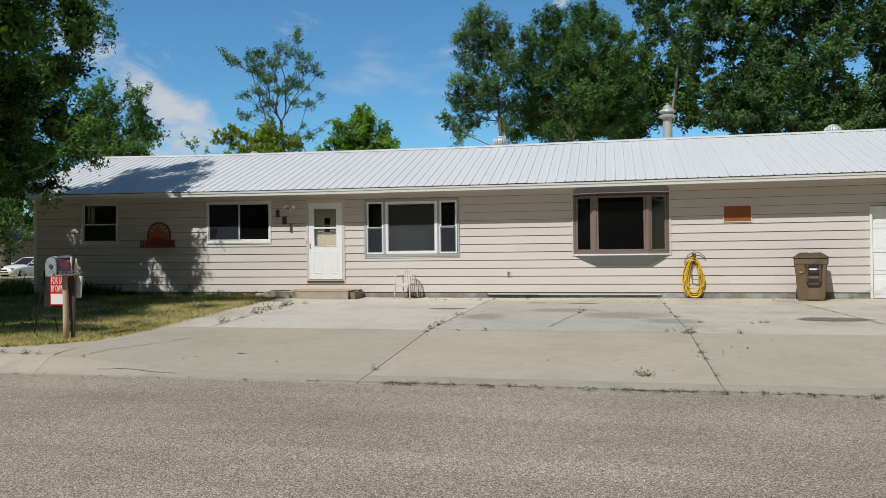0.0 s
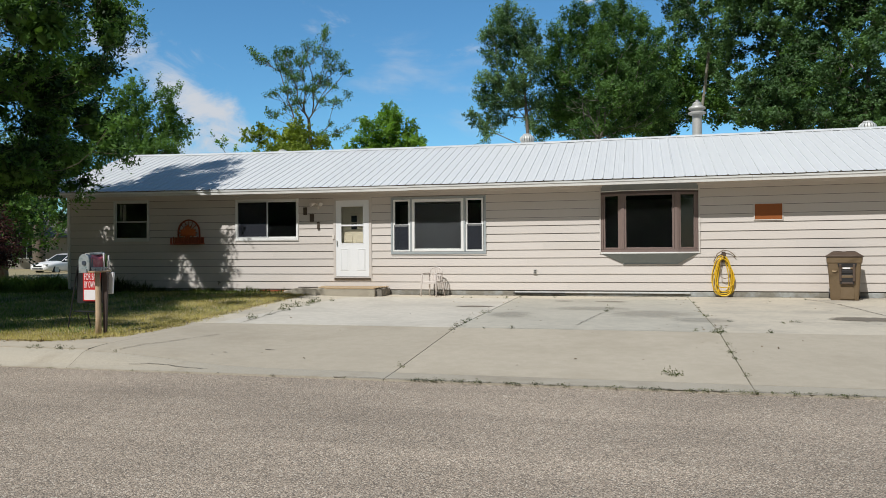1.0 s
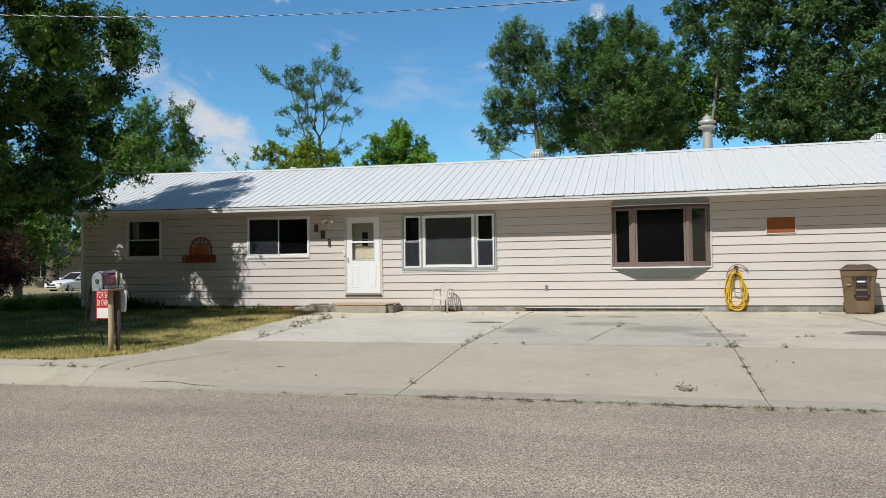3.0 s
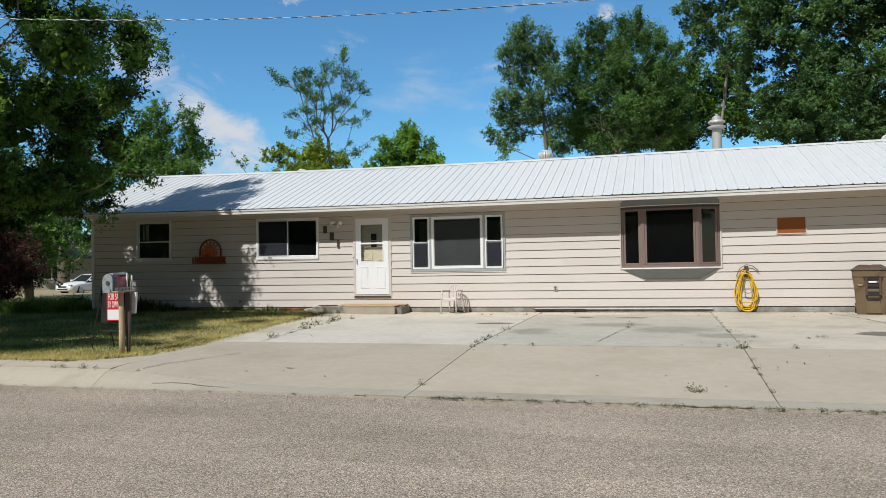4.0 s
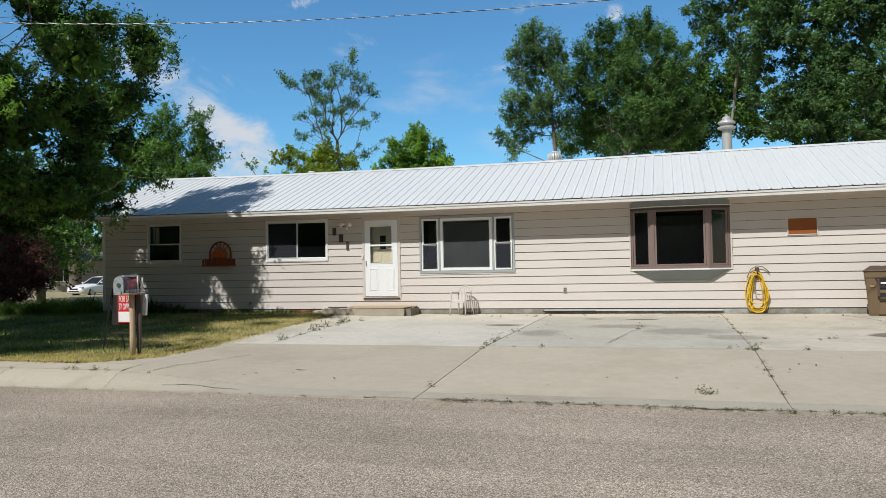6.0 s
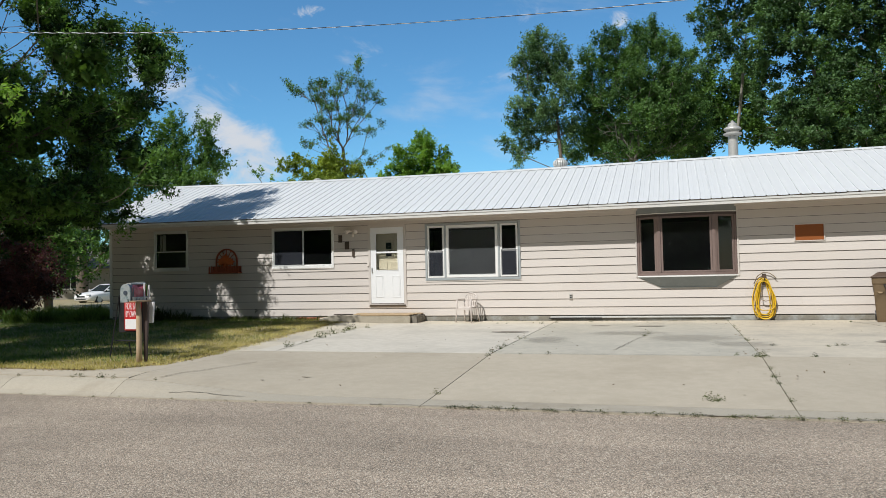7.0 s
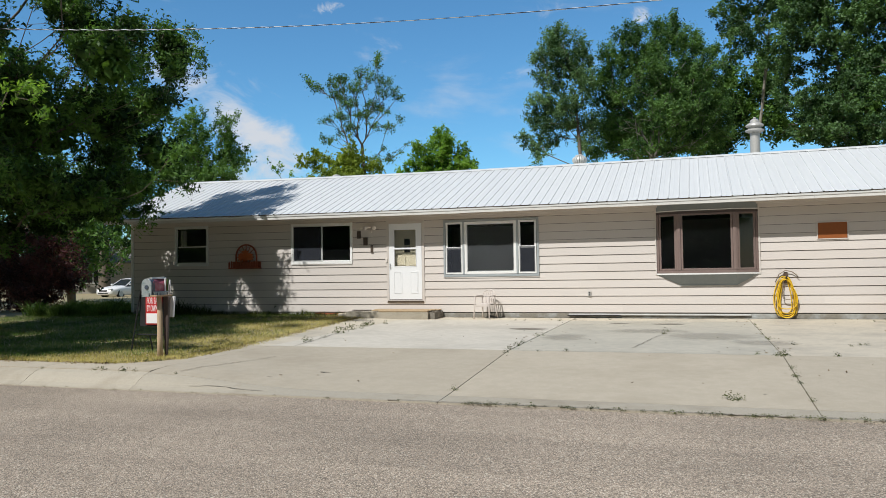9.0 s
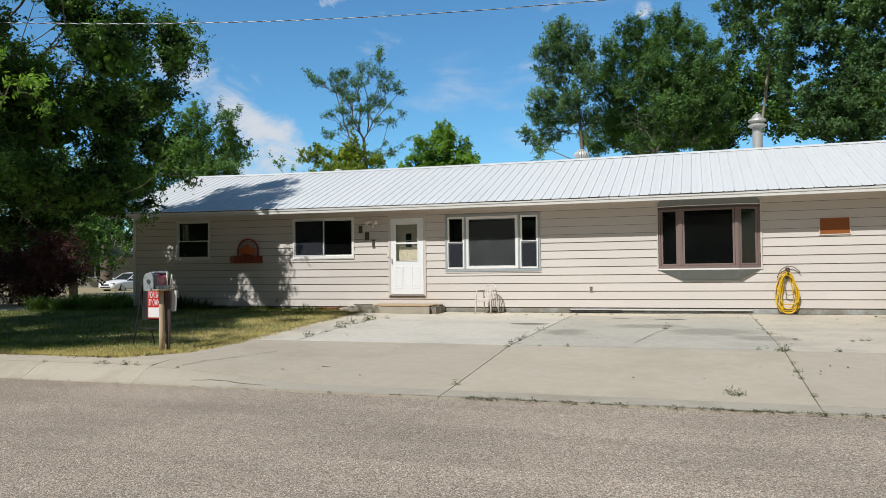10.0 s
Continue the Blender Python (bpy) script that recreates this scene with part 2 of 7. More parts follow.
TIMBER = material("weathered_timber", (0.36, 0.25, 0.15), 0.85, spread=0.25, grain=14, stains=0.5, stain=(0.24, 0.15, 0.09), stain_scale=5, bump=0.004, bump_scale=20, stretch=(4, 4, 0.5))
# Lighter than the other timber: sunlight on the post is put into the colour.
POSTWOOD = material("sunlit_post", (0.50, 0.37, 0.24), 0.85, spread=0.2, grain=12, stains=0.5, stain=(0.33, 0.22, 0.13), stain_scale=5, bump=0.004, bump_scale=20, stretch=(4, 4, 0.5))
PLANKWOOD = material("worn_plank", (0.42, 0.31, 0.19), 0.85, spread=0.25, grain=14, stains=0.4, stain=(0.28, 0.17, 0.10), stain_scale=4, bump=0.003, bump_scale=20, stretch=(0.6, 4, 4))
PLYWOOD = material("orange_plywood", (0.27, 0.075, 0.010), 0.6, spread=0.12, grain=20, stains=0.4, stain=(0.25, 0.07, 0.015), stain_scale=6, stretch=(1, 1, 4))
RUST = material("red_orange_planter", (0.24, 0.05, 0.018), 0.75, spread=0.25, grain=25, stains=0.5, stain=(0.14, 0.03, 0.015), stain_scale=9)
ORANGE = material("orange_flower_cutout", (0.48, 0.11, 0.02), 0.7, spread=0.25, grain=30, stains=0.4, stain=(0.3, 0.04, 0.01), stain_scale=14)
BINPLASTIC = material("brown_bin_plastic", (0.150, 0.102, 0.054), 0.55, spread=0.08, grain=20, stains=0.35, stain=(0.21, 0.15, 0.095), stain_scale=4)
BINDARK = material("bin_lid_plastic", (0.085, 0.055, 0.038), 0.6, spread=0.1, grain=20, stains=0.3, stain=(0.13, 0.09, 0.06), stain_scale=5)
BLACK = material("black_plastic", (0.022, 0.02, 0.02), 0.5, spread=0.1)
CHAIRPLASTIC = material("chair_plastic", (0.60, 0.54, 0.50), 0.5, spread=0.05, grain=20, stains=0.3, stain=(0.48, 0.40, 0.33), stain_scale=9)
HOSE = material("yellow_hose", (0.70, 0.44, 0.014), 0.5, spread=0.1, grain=40, stains=0.4, stain=(0.42, 0.24, 0.01), stain_scale=8)
CORD = material("grey_cord", (0.20, 0.15, 0.10), 0.6, spread=0.1)
NUMBER = material("bronze_plate", (0.07, 0.05, 0.035), 0.5, spread=0.1)
LAMPWHITE = material("lamp_white", (0.72, 0.66, 0.6), 0.5, spread=0.05)
SIGNRED = material("sign_red", (0.50, 0.02, 0.02), 0.5, spread=0.05)
SIGNWHITE = material("sign_white", (0.78, 0.76, 0.76), 0.5, spread=0.04, grain=20)
IRON = material("black_iron", (0.016, 0.015, 0.016), 0.6, spread=0.2)
BOXGREY = material("mailbox_grey", (0.33, 0.36, 0.36), 0.45, metal=0.2, spread=0.10, grain=20, stains=0.9, stain=(0.09, 0.17, 0.17), stain_scale=16)
BOXTOP = material("mailbox_top", (0.42, 0.42, 0.39), 0.5, metal=0.3, spread=0.15, grain=20, stains=0.4, stain=(0.40, 0.38, 0.34), stain_scale=12)
BOXDARK = material("mailbox_dark", (0.05, 0.065, 0.085), 0.45, spread=0.1)
BOXRED = material("mailbox_red", (0.30, 0.065, 0.085), 0.55, spread=0.15, stains=0.7, stain=(0.42, 0.26, 0.28), stain_scale=14)
BARK = material("bark", (0.16, 0.13, 0.10), 0.95, spread=0.35, grain=9, bump=0.02, bump_scale=12, stretch=(3, 3, 0.5))
BARKPALE = material("pale_bark", (0.29, 0.27, 0.22), 0.95, spread=0.3, grain=6, stains=0.5, stain=(0.14, 0.12, 0.1), stain_scale=2, bump=0.015, bump_scale=10, stretch=(3, 3, 0.6))
BARKGREY = material("grey_twig_bark", (0.22, 0.20, 0.18), 0.95, spread=0.3, grain=9, bump=0.015, bump_scale=12, stretch=(3, 3, 0.5))
CARWHITE = material("car_white", (0.80, 0.80, 0.80), 0.25, spread=0.01)
CARDARK = material("car_dark", (0.02, 0.022, 0.025), 0.2, spread=0.05)
TYRE = material("tyre_rubber", (0.025, 0.025, 0.025), 0.8, spread=0.1)
NEIGHBOUR = material("neighbour_siding", (0.38, 0.35, 0.30), 0.8, spread=0.08, grain=10, stains=0.2)
SHINGLE = material("grey_shingles", (0.16, 0.15, 0.14), 0.95, spread=0.25, grain=12)
FASCIA = material("weathered_fascia", (0.64, 0.63, 0.60), 0.7, spread=0.1, grain=30, stains=0.3, stain=(0.38, 0.36, 0.32), stain_scale=3)
LAP_DARK = material("lap_shade", (0.05, 0.045, 0.04), 0.95, spread=0.1)
# Dark colour stands in for the unlit rooms behind the glass.
DARK_ROOM = material("dark_room_wall", (0.14, 0.125, 0.11), 0.9, spread=0.05, grain=5)
CREAM = material("cream_inner_door", (0.56, 0.50, 0.36), 0.5, spread=0.04, grain=10)
CURTAIN = material("pale_curtain", (0.6, 0.58, 0.54), 0.9, spread=0.08, grain=20)
CABLE = material("black_cable", (0.05, 0.05, 0.055), 0.6, spread=0.05)
CABLE_PALE = material("bare_aluminium_wire", (0.72, 0.75, 0.80), 0.6, metal=0.0, spread=0.05)
GLASS = glass_material("window_glass")
HAZEDGLASS = glass_material("hazed_window_glass", street_haze=2.0)
SCREEN = screen_material("insect_screen", (0.040, 0.044, 0.054), 0.5)
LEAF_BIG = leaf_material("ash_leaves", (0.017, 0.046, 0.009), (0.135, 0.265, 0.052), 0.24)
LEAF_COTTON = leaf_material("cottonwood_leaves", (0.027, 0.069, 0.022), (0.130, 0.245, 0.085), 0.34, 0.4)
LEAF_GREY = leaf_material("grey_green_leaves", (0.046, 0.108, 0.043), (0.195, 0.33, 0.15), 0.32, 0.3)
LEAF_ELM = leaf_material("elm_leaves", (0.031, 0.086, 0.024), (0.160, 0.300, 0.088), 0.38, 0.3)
LEAF_SPARSE = leaf_material("locust_leaves", (0.050, 0.115, 0.030), (0.15, 0.28, 0.075), 0.40)
LEAF_LIME = leaf_material("lime_leaves", (0.12, 0.245, 0.038), (0.28, 0.46, 0.09), 0.5)
LEAF_YELLOW = leaf_material("yellow_green_leaves", (0.15, 0.22, 0.03), (0.36, 0.44, 0.08), 0.45)
STRAW = leaf_material("dead_straw", (0.13, 0.09, 0.045), (0.36, 0.28, 0.15), 0.1, 0.1)
LITTER = leaf_material("dry_litter", (0.07, 0.05, 0.03), (0.22, 0.16, 0.09), 0.1, 0.1)
LEAF_RED = leaf_material("plum_leaves", (0.038, 0.019, 0.021), (0.19, 0.075, 0.08), 0.35)
LEAF_WEED = leaf_material("weed_leaves", (0.035, 0.055, 0.012), (0.11, 0.13, 0.035), 0.3)
GRASS_GREEN = leaf_material("green_grass", (0.060, 0.112, 0.024), (0.18, 0.26, 0.062), 0.3, 0.15)
GRASS_DRY = leaf_material("dry_grass", (0.33, 0.29, 0.095), (0.64, 0.56, 0.24), 0.3, 0.15)


def road_material():
    """Chip seal: pale and dark stone chips in worn tar."""
    m = bpy.data.materials.new("chip_seal")
    m.use_nodes = True
    n, l = m.node_tree.nodes, m.node_tree.links
    bsdf = n["Principled BSDF"]
    bsdf.inputs["Roughness"].default_value = 0.92
    geo = n.new("ShaderNodeNewGeometry")
    cells = n.new("ShaderNodeTexVoronoi")
    cells.inputs["Scale"].default_value = 100.0
    l.new(geo.outputs["Position"], cells.inputs["Vector"])
    ramp = n.new("ShaderNodeValToRGB")
    ramp.color_ramp.interpolation = "CONSTANT"
    tones = ((0.0, (0.230, 0.186, 0.141)), (0.20, (0.385, 0.314, 0.237)), (0.45, (0.470, 0.384, 0.294)), (0.66, (0.540, 0.427, 0.328)), (0.84, (0.680, 0.593, 0.475)), (0.94, (0.250, 0.211, 0.166)))
    for k, (at, c) in enumerate(tones):
        e = ramp.color_ramp.elements[k] if k < 2 else ramp.color_ramp.elements.new(at)
        e.position, e.color = at, (*c, 1)
    split = n.new("ShaderNodeSeparateColor")
    l.new(cells.outputs["Color"], split.inputs[0])
    l.new(split.outputs[0], ramp.inputs[0])
    gaps = n.new("ShaderNodeMapRange")
    for key, value in (("From Min", 0.0), ("From Max", 0.75), ("To Min", 1.36), ("To Max", 0.54)):
        gaps.inputs[key].default_value = value
    l.new(cells.outputs["Distance"], gaps.inputs["Value"])
    wear = n.new("ShaderNodeTexNoise")
    wear.inputs["Scale"].default_value, wear.inputs["Detail"].default_value = 0.5, 8.0
    l.new(geo.outputs["Position"], wear.inputs["Vector"])
    shade = n.new("ShaderNodeMapRange")
    for key, value in (("From Min", 0.3), ("From Max", 0.7), ("To Min", 0.86), ("To Max", 1.14)):
        shade.inputs[key].default_value = value
    l.new(wear.outputs["Fac"], shade.inputs["Value"])
    # Faint bands along the lanes where tyres run.
    lanes, track, band = n.new("ShaderNodeMapping"), n.new("ShaderNodeTexNoise"), n.new("ShaderNodeMapRange")
    lanes.inputs["Scale"].default_value = (0.12, 1.3, 1.0)
    track.inputs["Scale"].default_value, track.inputs["Detail"].default_value = 1.6, 5.0
    l.new(geo.outputs["Position"], lanes.inputs["Vector"])
    l.new(lanes.outputs["Vector"], track.inputs["Vector"])
    for key, value in (("From Min", 0.3), ("From Max", 0.7), ("To Min", 0.90), ("To Max", 1.10)):
        band.inputs[key].default_value = value
    l.new(track.outputs["Fac"], band.inputs["Value"])
    worn = n.new("ShaderNodeMath")
    worn.operation = "MULTIPLY"
    l.new(shade.outputs[0], worn.inputs[0])
    l.new(band.outputs["Result"], worn.inputs[1])
    both = n.new("ShaderNodeMath")
    both.operation = "MULTIPLY"
    l.new(gaps.outputs[0], both.inputs[0])
    l.new(worn.outputs[0], both.inputs[1])
    tint = n.new("ShaderNodeVectorMath")
    tint.operation = "SCALE"
    l.new(ramp.outputs[0], tint.inputs[0])
    l.new(both.outputs[0], tint.inputs["Scale"])
    l.new(tint.outputs[0], bsdf.inputs["Base Color"])
    bump = n.new("ShaderNodeBump")
    bump.inputs["Distance"].default_value, bump.inputs["Strength"].default_value = 0.006, 0.8
    bump.invert = True
    l.new(cells.outputs["Distance"], bump.inputs["Height"])
    l.new(bump.outputs[0], bsdf.inputs["Normal"])
    return m


ROAD = road_material()


def stain_material(name, base, strength, soft):
    """A patch of colour that thins out unevenly towards its rim."""
    m = bpy.data.materials.new(name)
    m.use_nodes = True
    n, l = m.node_tree.nodes, m.node_tree.links
    bsdf, out = n["Principled BSDF"], n["Material Output"]
    bsdf.inputs["Base Color"].default_value, bsdf.inputs["Roughness"].default_value = (*base, 1), 0.85
    where_, centre, far = n.new("ShaderNodeTexCoord"), n.new("ShaderNodeVectorMath"), n.new("ShaderNodeVectorMath")
    centre.operation, far.operation = "SUBTRACT", "LENGTH"
    centre.inputs[1].default_value = (0.5, 0.5, 0.5)
    l.new(where_.outputs["Generated"], centre.inputs[0])
    flat = n.new("ShaderNodeVectorMath")
    flat.operation = "MULTIPLY"
    flat.inputs[1].default_value = (1, 1, 0)
    l.new(centre.outputs[0], flat.inputs[0])
    l.new(flat.outputs[0], far.inputs[0])
    fade = n.new("ShaderNodeMapRange")
    for key, value in (("From Min", 0.46), ("From Max", 0.12), ("To Min", -0.35), ("To Max", 0.65)):
        fade.inputs[key].default_value = value
    l.new(far.outputs["Value"], fade.inputs["Value"])
    geo, rag = n.new("ShaderNodeNewGeometry"), n.new("ShaderNodeTexNoise")
    rag.inputs["Scale"].default_value, rag.inputs["Detail"].default_value, rag.inputs["Roughness"].default_value = 4.5, 8.0, 0.65
    l.new(geo.outputs["Position"], rag.inputs["Vector"])
    total_ = n.new("ShaderNodeMath")
    l.new(rag.outputs["Fac"], total_.inputs[0])
    l.new(fade.outputs["Result"], total_.inputs[1])
    cut = n.new("ShaderNodeMapRange")
    cut.interpolation_type = "SMOOTHSTEP"
    for key, value in (("From Min", 0.5), ("From Max", 0.5 + soft), ("To Min", 0.0), ("To Max", strength)):
        cut.inputs[key].default_value = value
    l.new(total_.outputs[0], cut.inputs["Value"])
    clear, both = n.new("ShaderNodeBsdfTransparent"), n.new("ShaderNodeMixShader")
    l.new(cut.outputs["Result"], both.inputs[0])
    l.new(clear.outputs[0], both.inputs[1])
    l.new(bsdf.outputs[0], both.inputs[2])
    l.new(both.outputs[0], out.inputs["Surface"])
    return m


STAIN = stain_material("dark_stain", (0.20, 0.17, 0.13), 0.8, 0.24)
STAIN_FAINT = stain_material("faint_stain", (0.24, 0.22, 0.185), 0.26, 0.6)

# ---------- mesh helpers ----------


def box(bm, x0, x1, y0, y1, z0, z1, m=None):
    """A box between two corners, turned by m if given."""
    vs = [bm.verts.new((x, y, z)) for x in (x0, x1) for y in (y0, y1) for z in (z0, z1)]
    for f in ((0, 1, 3, 2), (4, 6, 7, 5), (0, 4, 5, 1), (2, 3, 7, 6), (0, 2, 6, 4), (1, 5, 7, 3)):
        bm.faces.new([vs[i] for i in f])
    if m is not None:
        for v in vs:
            v.co = m @ v.co
    return vs


def soften(bm, width=0.006, segments=1):
    bmesh.ops.bevel(bm, geom=list(bm.edges), offset=width, segments=segments, affect="EDGES", profile=0.5, clamp_overlap=True)


def prism(bm, outline, axis, a, b):
    """A solid from a closed 2D outline, drawn out along x, y or z from a to b."""
    def at(p, q):
        return {"x": (q, p[0], p[1]), "y": (p[0], q, p[1]), "z": (p[0], p[1], q)}[axis]
    one = [bm.verts.new(at(p, a)) for p in outline]
    two = [bm.verts.new(at(p, b)) for p in outline]
    k = len(outline)
    for i in range(k):
        bm.faces.new((one[i], one[(i + 1) % k], two[(i + 1) % k], two[i]))
    bm.faces.new(one[::-1])
    bm.faces.new(two)


def tube(bm, path, radii, sides=8, closed=False, cap=True):
    """A round tube along a path; radii is one number or one for each point."""
    path = [Vector(p) for p in path]
    if isinstance(radii, (int, float)):
        radii = [radii] * len(path)
    rings, k = [], len(path)
    normal = None
    for i, p in enumerate(path):
        a, b = (path[i - 1], path[(i + 1) % k]) if closed else (path[max(i - 1, 0)], path[min(i + 1, k - 1)])
        ahead = (b - a).normalized()
        if normal is None:
            normal = ahead.orthogonal().normalized()
        normal = (normal - ahead * normal.dot(ahead)).normalized()
        side = ahead.cross(normal)
        rings.append([bm.verts.new(p + radii[i] * (normal * math.cos(2 * math.pi * s / sides) + side * math.sin(2 * math.pi * s / sides))) for s in range(sides)])
    for i in range(k if closed else k - 1):
        r, q = rings[i], rings[(i + 1) % k]
        for s in range(sides):
            bm.faces.new((r[s], r[(s + 1) % sides], q[(s + 1) % sides], q[s]))
    if cap and not closed:
        bm.faces.new(rings[0][::-1])
        bm.faces.new(rings[-1])


def lathe(bm, profile, x, y, sides=20):
    """A turned shape round the upright line at x, y; the profile is (radius, z) from below."""
    rings = [[bm.verts.new((x + r * math.cos(2 * math.pi * s / sides), y + r * math.sin(2 * math.pi * s / sides), z)) for s in range(sides)] for r, z in profile]
    for r, q in zip(rings, rings[1:]):
        for s in range(sides):
            bm.faces.new((r[s], r[(s + 1) % sides], q[(s + 1) % sides], q[s]))
    bm.faces.new(rings[0][::-1])
    bm.faces.new(rings[-1])


def part(name, bm, mat, parent=None, label="", smooth=False):
    """Links a bmesh as one mesh object, under a thing or a part."""
    bmesh.ops.recalc_face_normals(bm, faces=bm.faces)
    me = bpy.data.meshes.new(name)
    bm.to_mesh(me)
    bm.free()
    for f in me.polygons:
        f.use_smooth = smooth
    me.materials.append(mat)
    ob = new(name, me)
    if parent:
        ob.parent = parent
    if label:
        tagged(ob, label)
    return ob


def thing(name, label, category, group="", kind="", at=(0, 0, 0), turn=0.0):
    ob = new(name)
    ob.empty_display_size = 0.2
    ob.matrix_basis = pose(*at, 0, 0, turn)
    return tagged(ob, label, category, group, kind)


def block(name, mat, parent, *boxes, bevel=0.005, label=""):
    bm = bmesh.new()
    for b in boxes:
        box(bm, *b)
    if bevel:
        soften(bm, bevel)
    return part(name, bm, mat, parent, label)


def arrays(name, verts, faces, mat, parent=None, smooth=False):
    """A mesh object from number arrays: verts (n, 3), faces (m, 3 or 4)."""
    me = bpy.data.meshes.new(name)
    k = faces.shape[1]
    me.vertices.add(len(verts))
    me.vertices.foreach_set("co", np.ascontiguousarray(verts, dtype=np.float32).ravel())
    me.loops.add(faces.size)
    me.loops.foreach_set("vertex_index", np.ascontiguousarray(faces, dtype=np.int32).ravel())
    me.polygons.add(len(faces))
    me.polygons.foreach_set("loop_start", np.arange(0, faces.size, k, dtype=np.int32))
    me.polygons.foreach_set("loop_total", np.full(len(faces), k, dtype=np.int32))
    me.update(calc_edges=True)
    me.materials.append(mat)
    ob = new(name, me)
    if parent:
        ob.parent = parent
    return ob

# ---------- ground, road, driveway ----------


def drive_z(y):
    """The driveway's height: nearly level by the house, then falling to the gutter."""
    if y > -7.0:
        return -0.125 + (-0.185 + 0.125) * (y / -7.0)
    return -0.185 + (-0.41 + 0.185) * ((-7.0 - y) / 3.35)


def kerb_z(y):
    """The pavement's and rolled kerb's height beside the driveway."""
    line = ((-10.43, -0.418), (-10.33, -0.375), (-10.24, -0.315), (-10.14, -0.265), (-10.047, -0.235), (-9.68, -0.20), (-7.0, -0.185), (0.0, -0.125))
    return float(np.interp(y, [p[0] for p in line], [p[1] for p in line]))


def apron_z(x, y):
    """The driveway's surface; towards the lawn the apron rises to meet the pavement."""
    if y > -7.0:
        return drive_z(y)
    low = drive_z(y) if y > -10.0 else drive_z(-10.0) + (y + 10.0) * 0.05
    f = min(max((x + 7.04) / 2.6, 0), 1)
    f = f * f * (3 - 2 * f)
    return kerb_z(y) * (1 - f) + low * f


def lawn_z(x, y):
    """The lawn: a little higher by the wall, level with the concrete at the driveway's edge."""
    z = -0.055 - 0.016 * min(max(-y, 0), 9.6) - 0.012 * min(max(-16 - x, 0), 20) - 0.004 * min(max(y, 0), 60)
    f = min(max((x + 8.6) / 1.5, 0), 1) if y < 0 else 0
    return z * (1 - f) + (kerb_z(max(y, -9.6)) + 0.004) * f


bm = bmesh.new()
far_side = [bm.verts.new(p) for p in ((-900, -900, -0.56), (900, -900, -0.56), (900, 900, -0.56), (-900, 900, -0.56))]
bm.faces.new(far_side)
tagged(part("ground", bm, FIELD), "flat dry grassland reaching the horizon", "ground", kind="structure")

bm = bmesh.new()
road_line = [(-10.42, -0.43), (-11.2, -0.425), (-15.6, -0.36), (-20.0, -0.40), (-21.5, -0.45), (-21.5, -0.7), (-10.42, -0.7)]
prism(bm, road_line, "x", -160, 160)
tagged(part("road", bm, ROAD), "worn pinkish grey chip-seal street", "road", kind="structure")

# The yard: one sheet under lawn, house and back garden.
nx, ny = 64, 60
xs = np.linspace(-90, 70, nx)
ys = np.concatenate([np.linspace(-9.62, 0, 26), np.linspace(1, 90, 34)])
gx, gy = np.meshgrid(xs, ys)
wob = np.array([[noise.noise((x * 0.3, y * 0.3, 0)) * 0.02 for x in xs] for y in ys])
gz = np.array([[lawn_z(x, y) for x in xs] for y in ys]) - 0.02 + wob
gz[0] = -0.5
gz = np.where((gx > -8.7) & (gy < 0.6), -0.5, gz)
gz = np.where((gx > -20) & (gy < 0.0), gz - 0.12, gz)
idx = np.arange(nx * ny).reshape(ny, nx)
quads = np.stack([idx[:-1, :-1], idx[:-1, 1:], idx[1:, 1:], idx[1:, :-1]], -1).reshape(-1, 4)
yard_verts = np.stack([gx, gy, gz], -1).reshape(-1, 3)
yard = arrays("lawn", yard_verts, quads, SOIL)
tagged(yard, "patchy half-dry front lawn soil", "lawn", kind="structure")
# A clean edge to the lawn along the driveway and the walk.
bm = bmesh.new()
box(bm, -40, -7.06, -9.6, 0, -0.6, -0.30)
for k in range(24):
    y0, y1 = -9.6 + 0.4 * k, -9.6 + 0.4 * (k + 1)
    cols = [(-20.0, -8.6), (-8.6, -8.1), (-8.1, -7.6), (-7.6, -7.06)]
    for xa, xb in cols:
        a = [bm.verts.new((x, y, lawn_z(x, y) - 0.012)) for x, y in ((xa, y0), (xb, y0), (xb, y1), (xa, y1))]
        bm.faces.new(a)
    b = [bm.verts.new((-7.06, y, z)) for y, z in ((y0, -0.32), (y1, -0.32))]
    bm.faces.new((a[1], b[0], b[1], a[2]))
    if k == 0:
        c = [bm.verts.new((x, y0, z)) for x, z in ((-20, -0.32), (-7.06, -0.32), (-7.06, -0.21), (-20, -0.21))]
        bm.faces.new(c)
tagged(part("lawn_edge", bm, SOIL), "worn soil edge of the lawn", "lawn edge", kind="structure")

# Driveway slabs, each its own piece, with open joints.
driveway = thing("driveway", "stained concrete driveway of large slabs with weedy joints", "driveway", kind="structure")


def slab(name, mat, parent, x0, x1, y0, y1, gap=0.005, thick=0.2, drop=0.0):
    bm = bmesh.new()
    fine = y1 < -9.7 or y0 < -9.7
    steps = (8 if y1 < -9.7 else 20) if fine else max(2, int((y1 - y0) / 0.6))
    cols = max(2, int((x1 - x0) / 0.5))
    xl, xr = x0 + (gap if x0 > -7.0 else -0.004), x1 - gap
    xs = [xl, xl] + [xl + 0.004 + (xr - xl - 0.008) * c / cols for c in range(cols + 1)] + [xr, xr]
    dzs = [-thick, -0.006] + [0.0] * (cols + 1) + [-0.006, -thick]
    rows = []
    for k in range(steps + 1):
        y = y0 + gap + (y1 - y0 - 2 * gap) * k / steps
        rows.append([bm.verts.new((x, y, apron_z(x, y) + drop + dz)) for x, dz in zip(xs, dzs)])
    for r, q in zip(rows, rows[1:]):
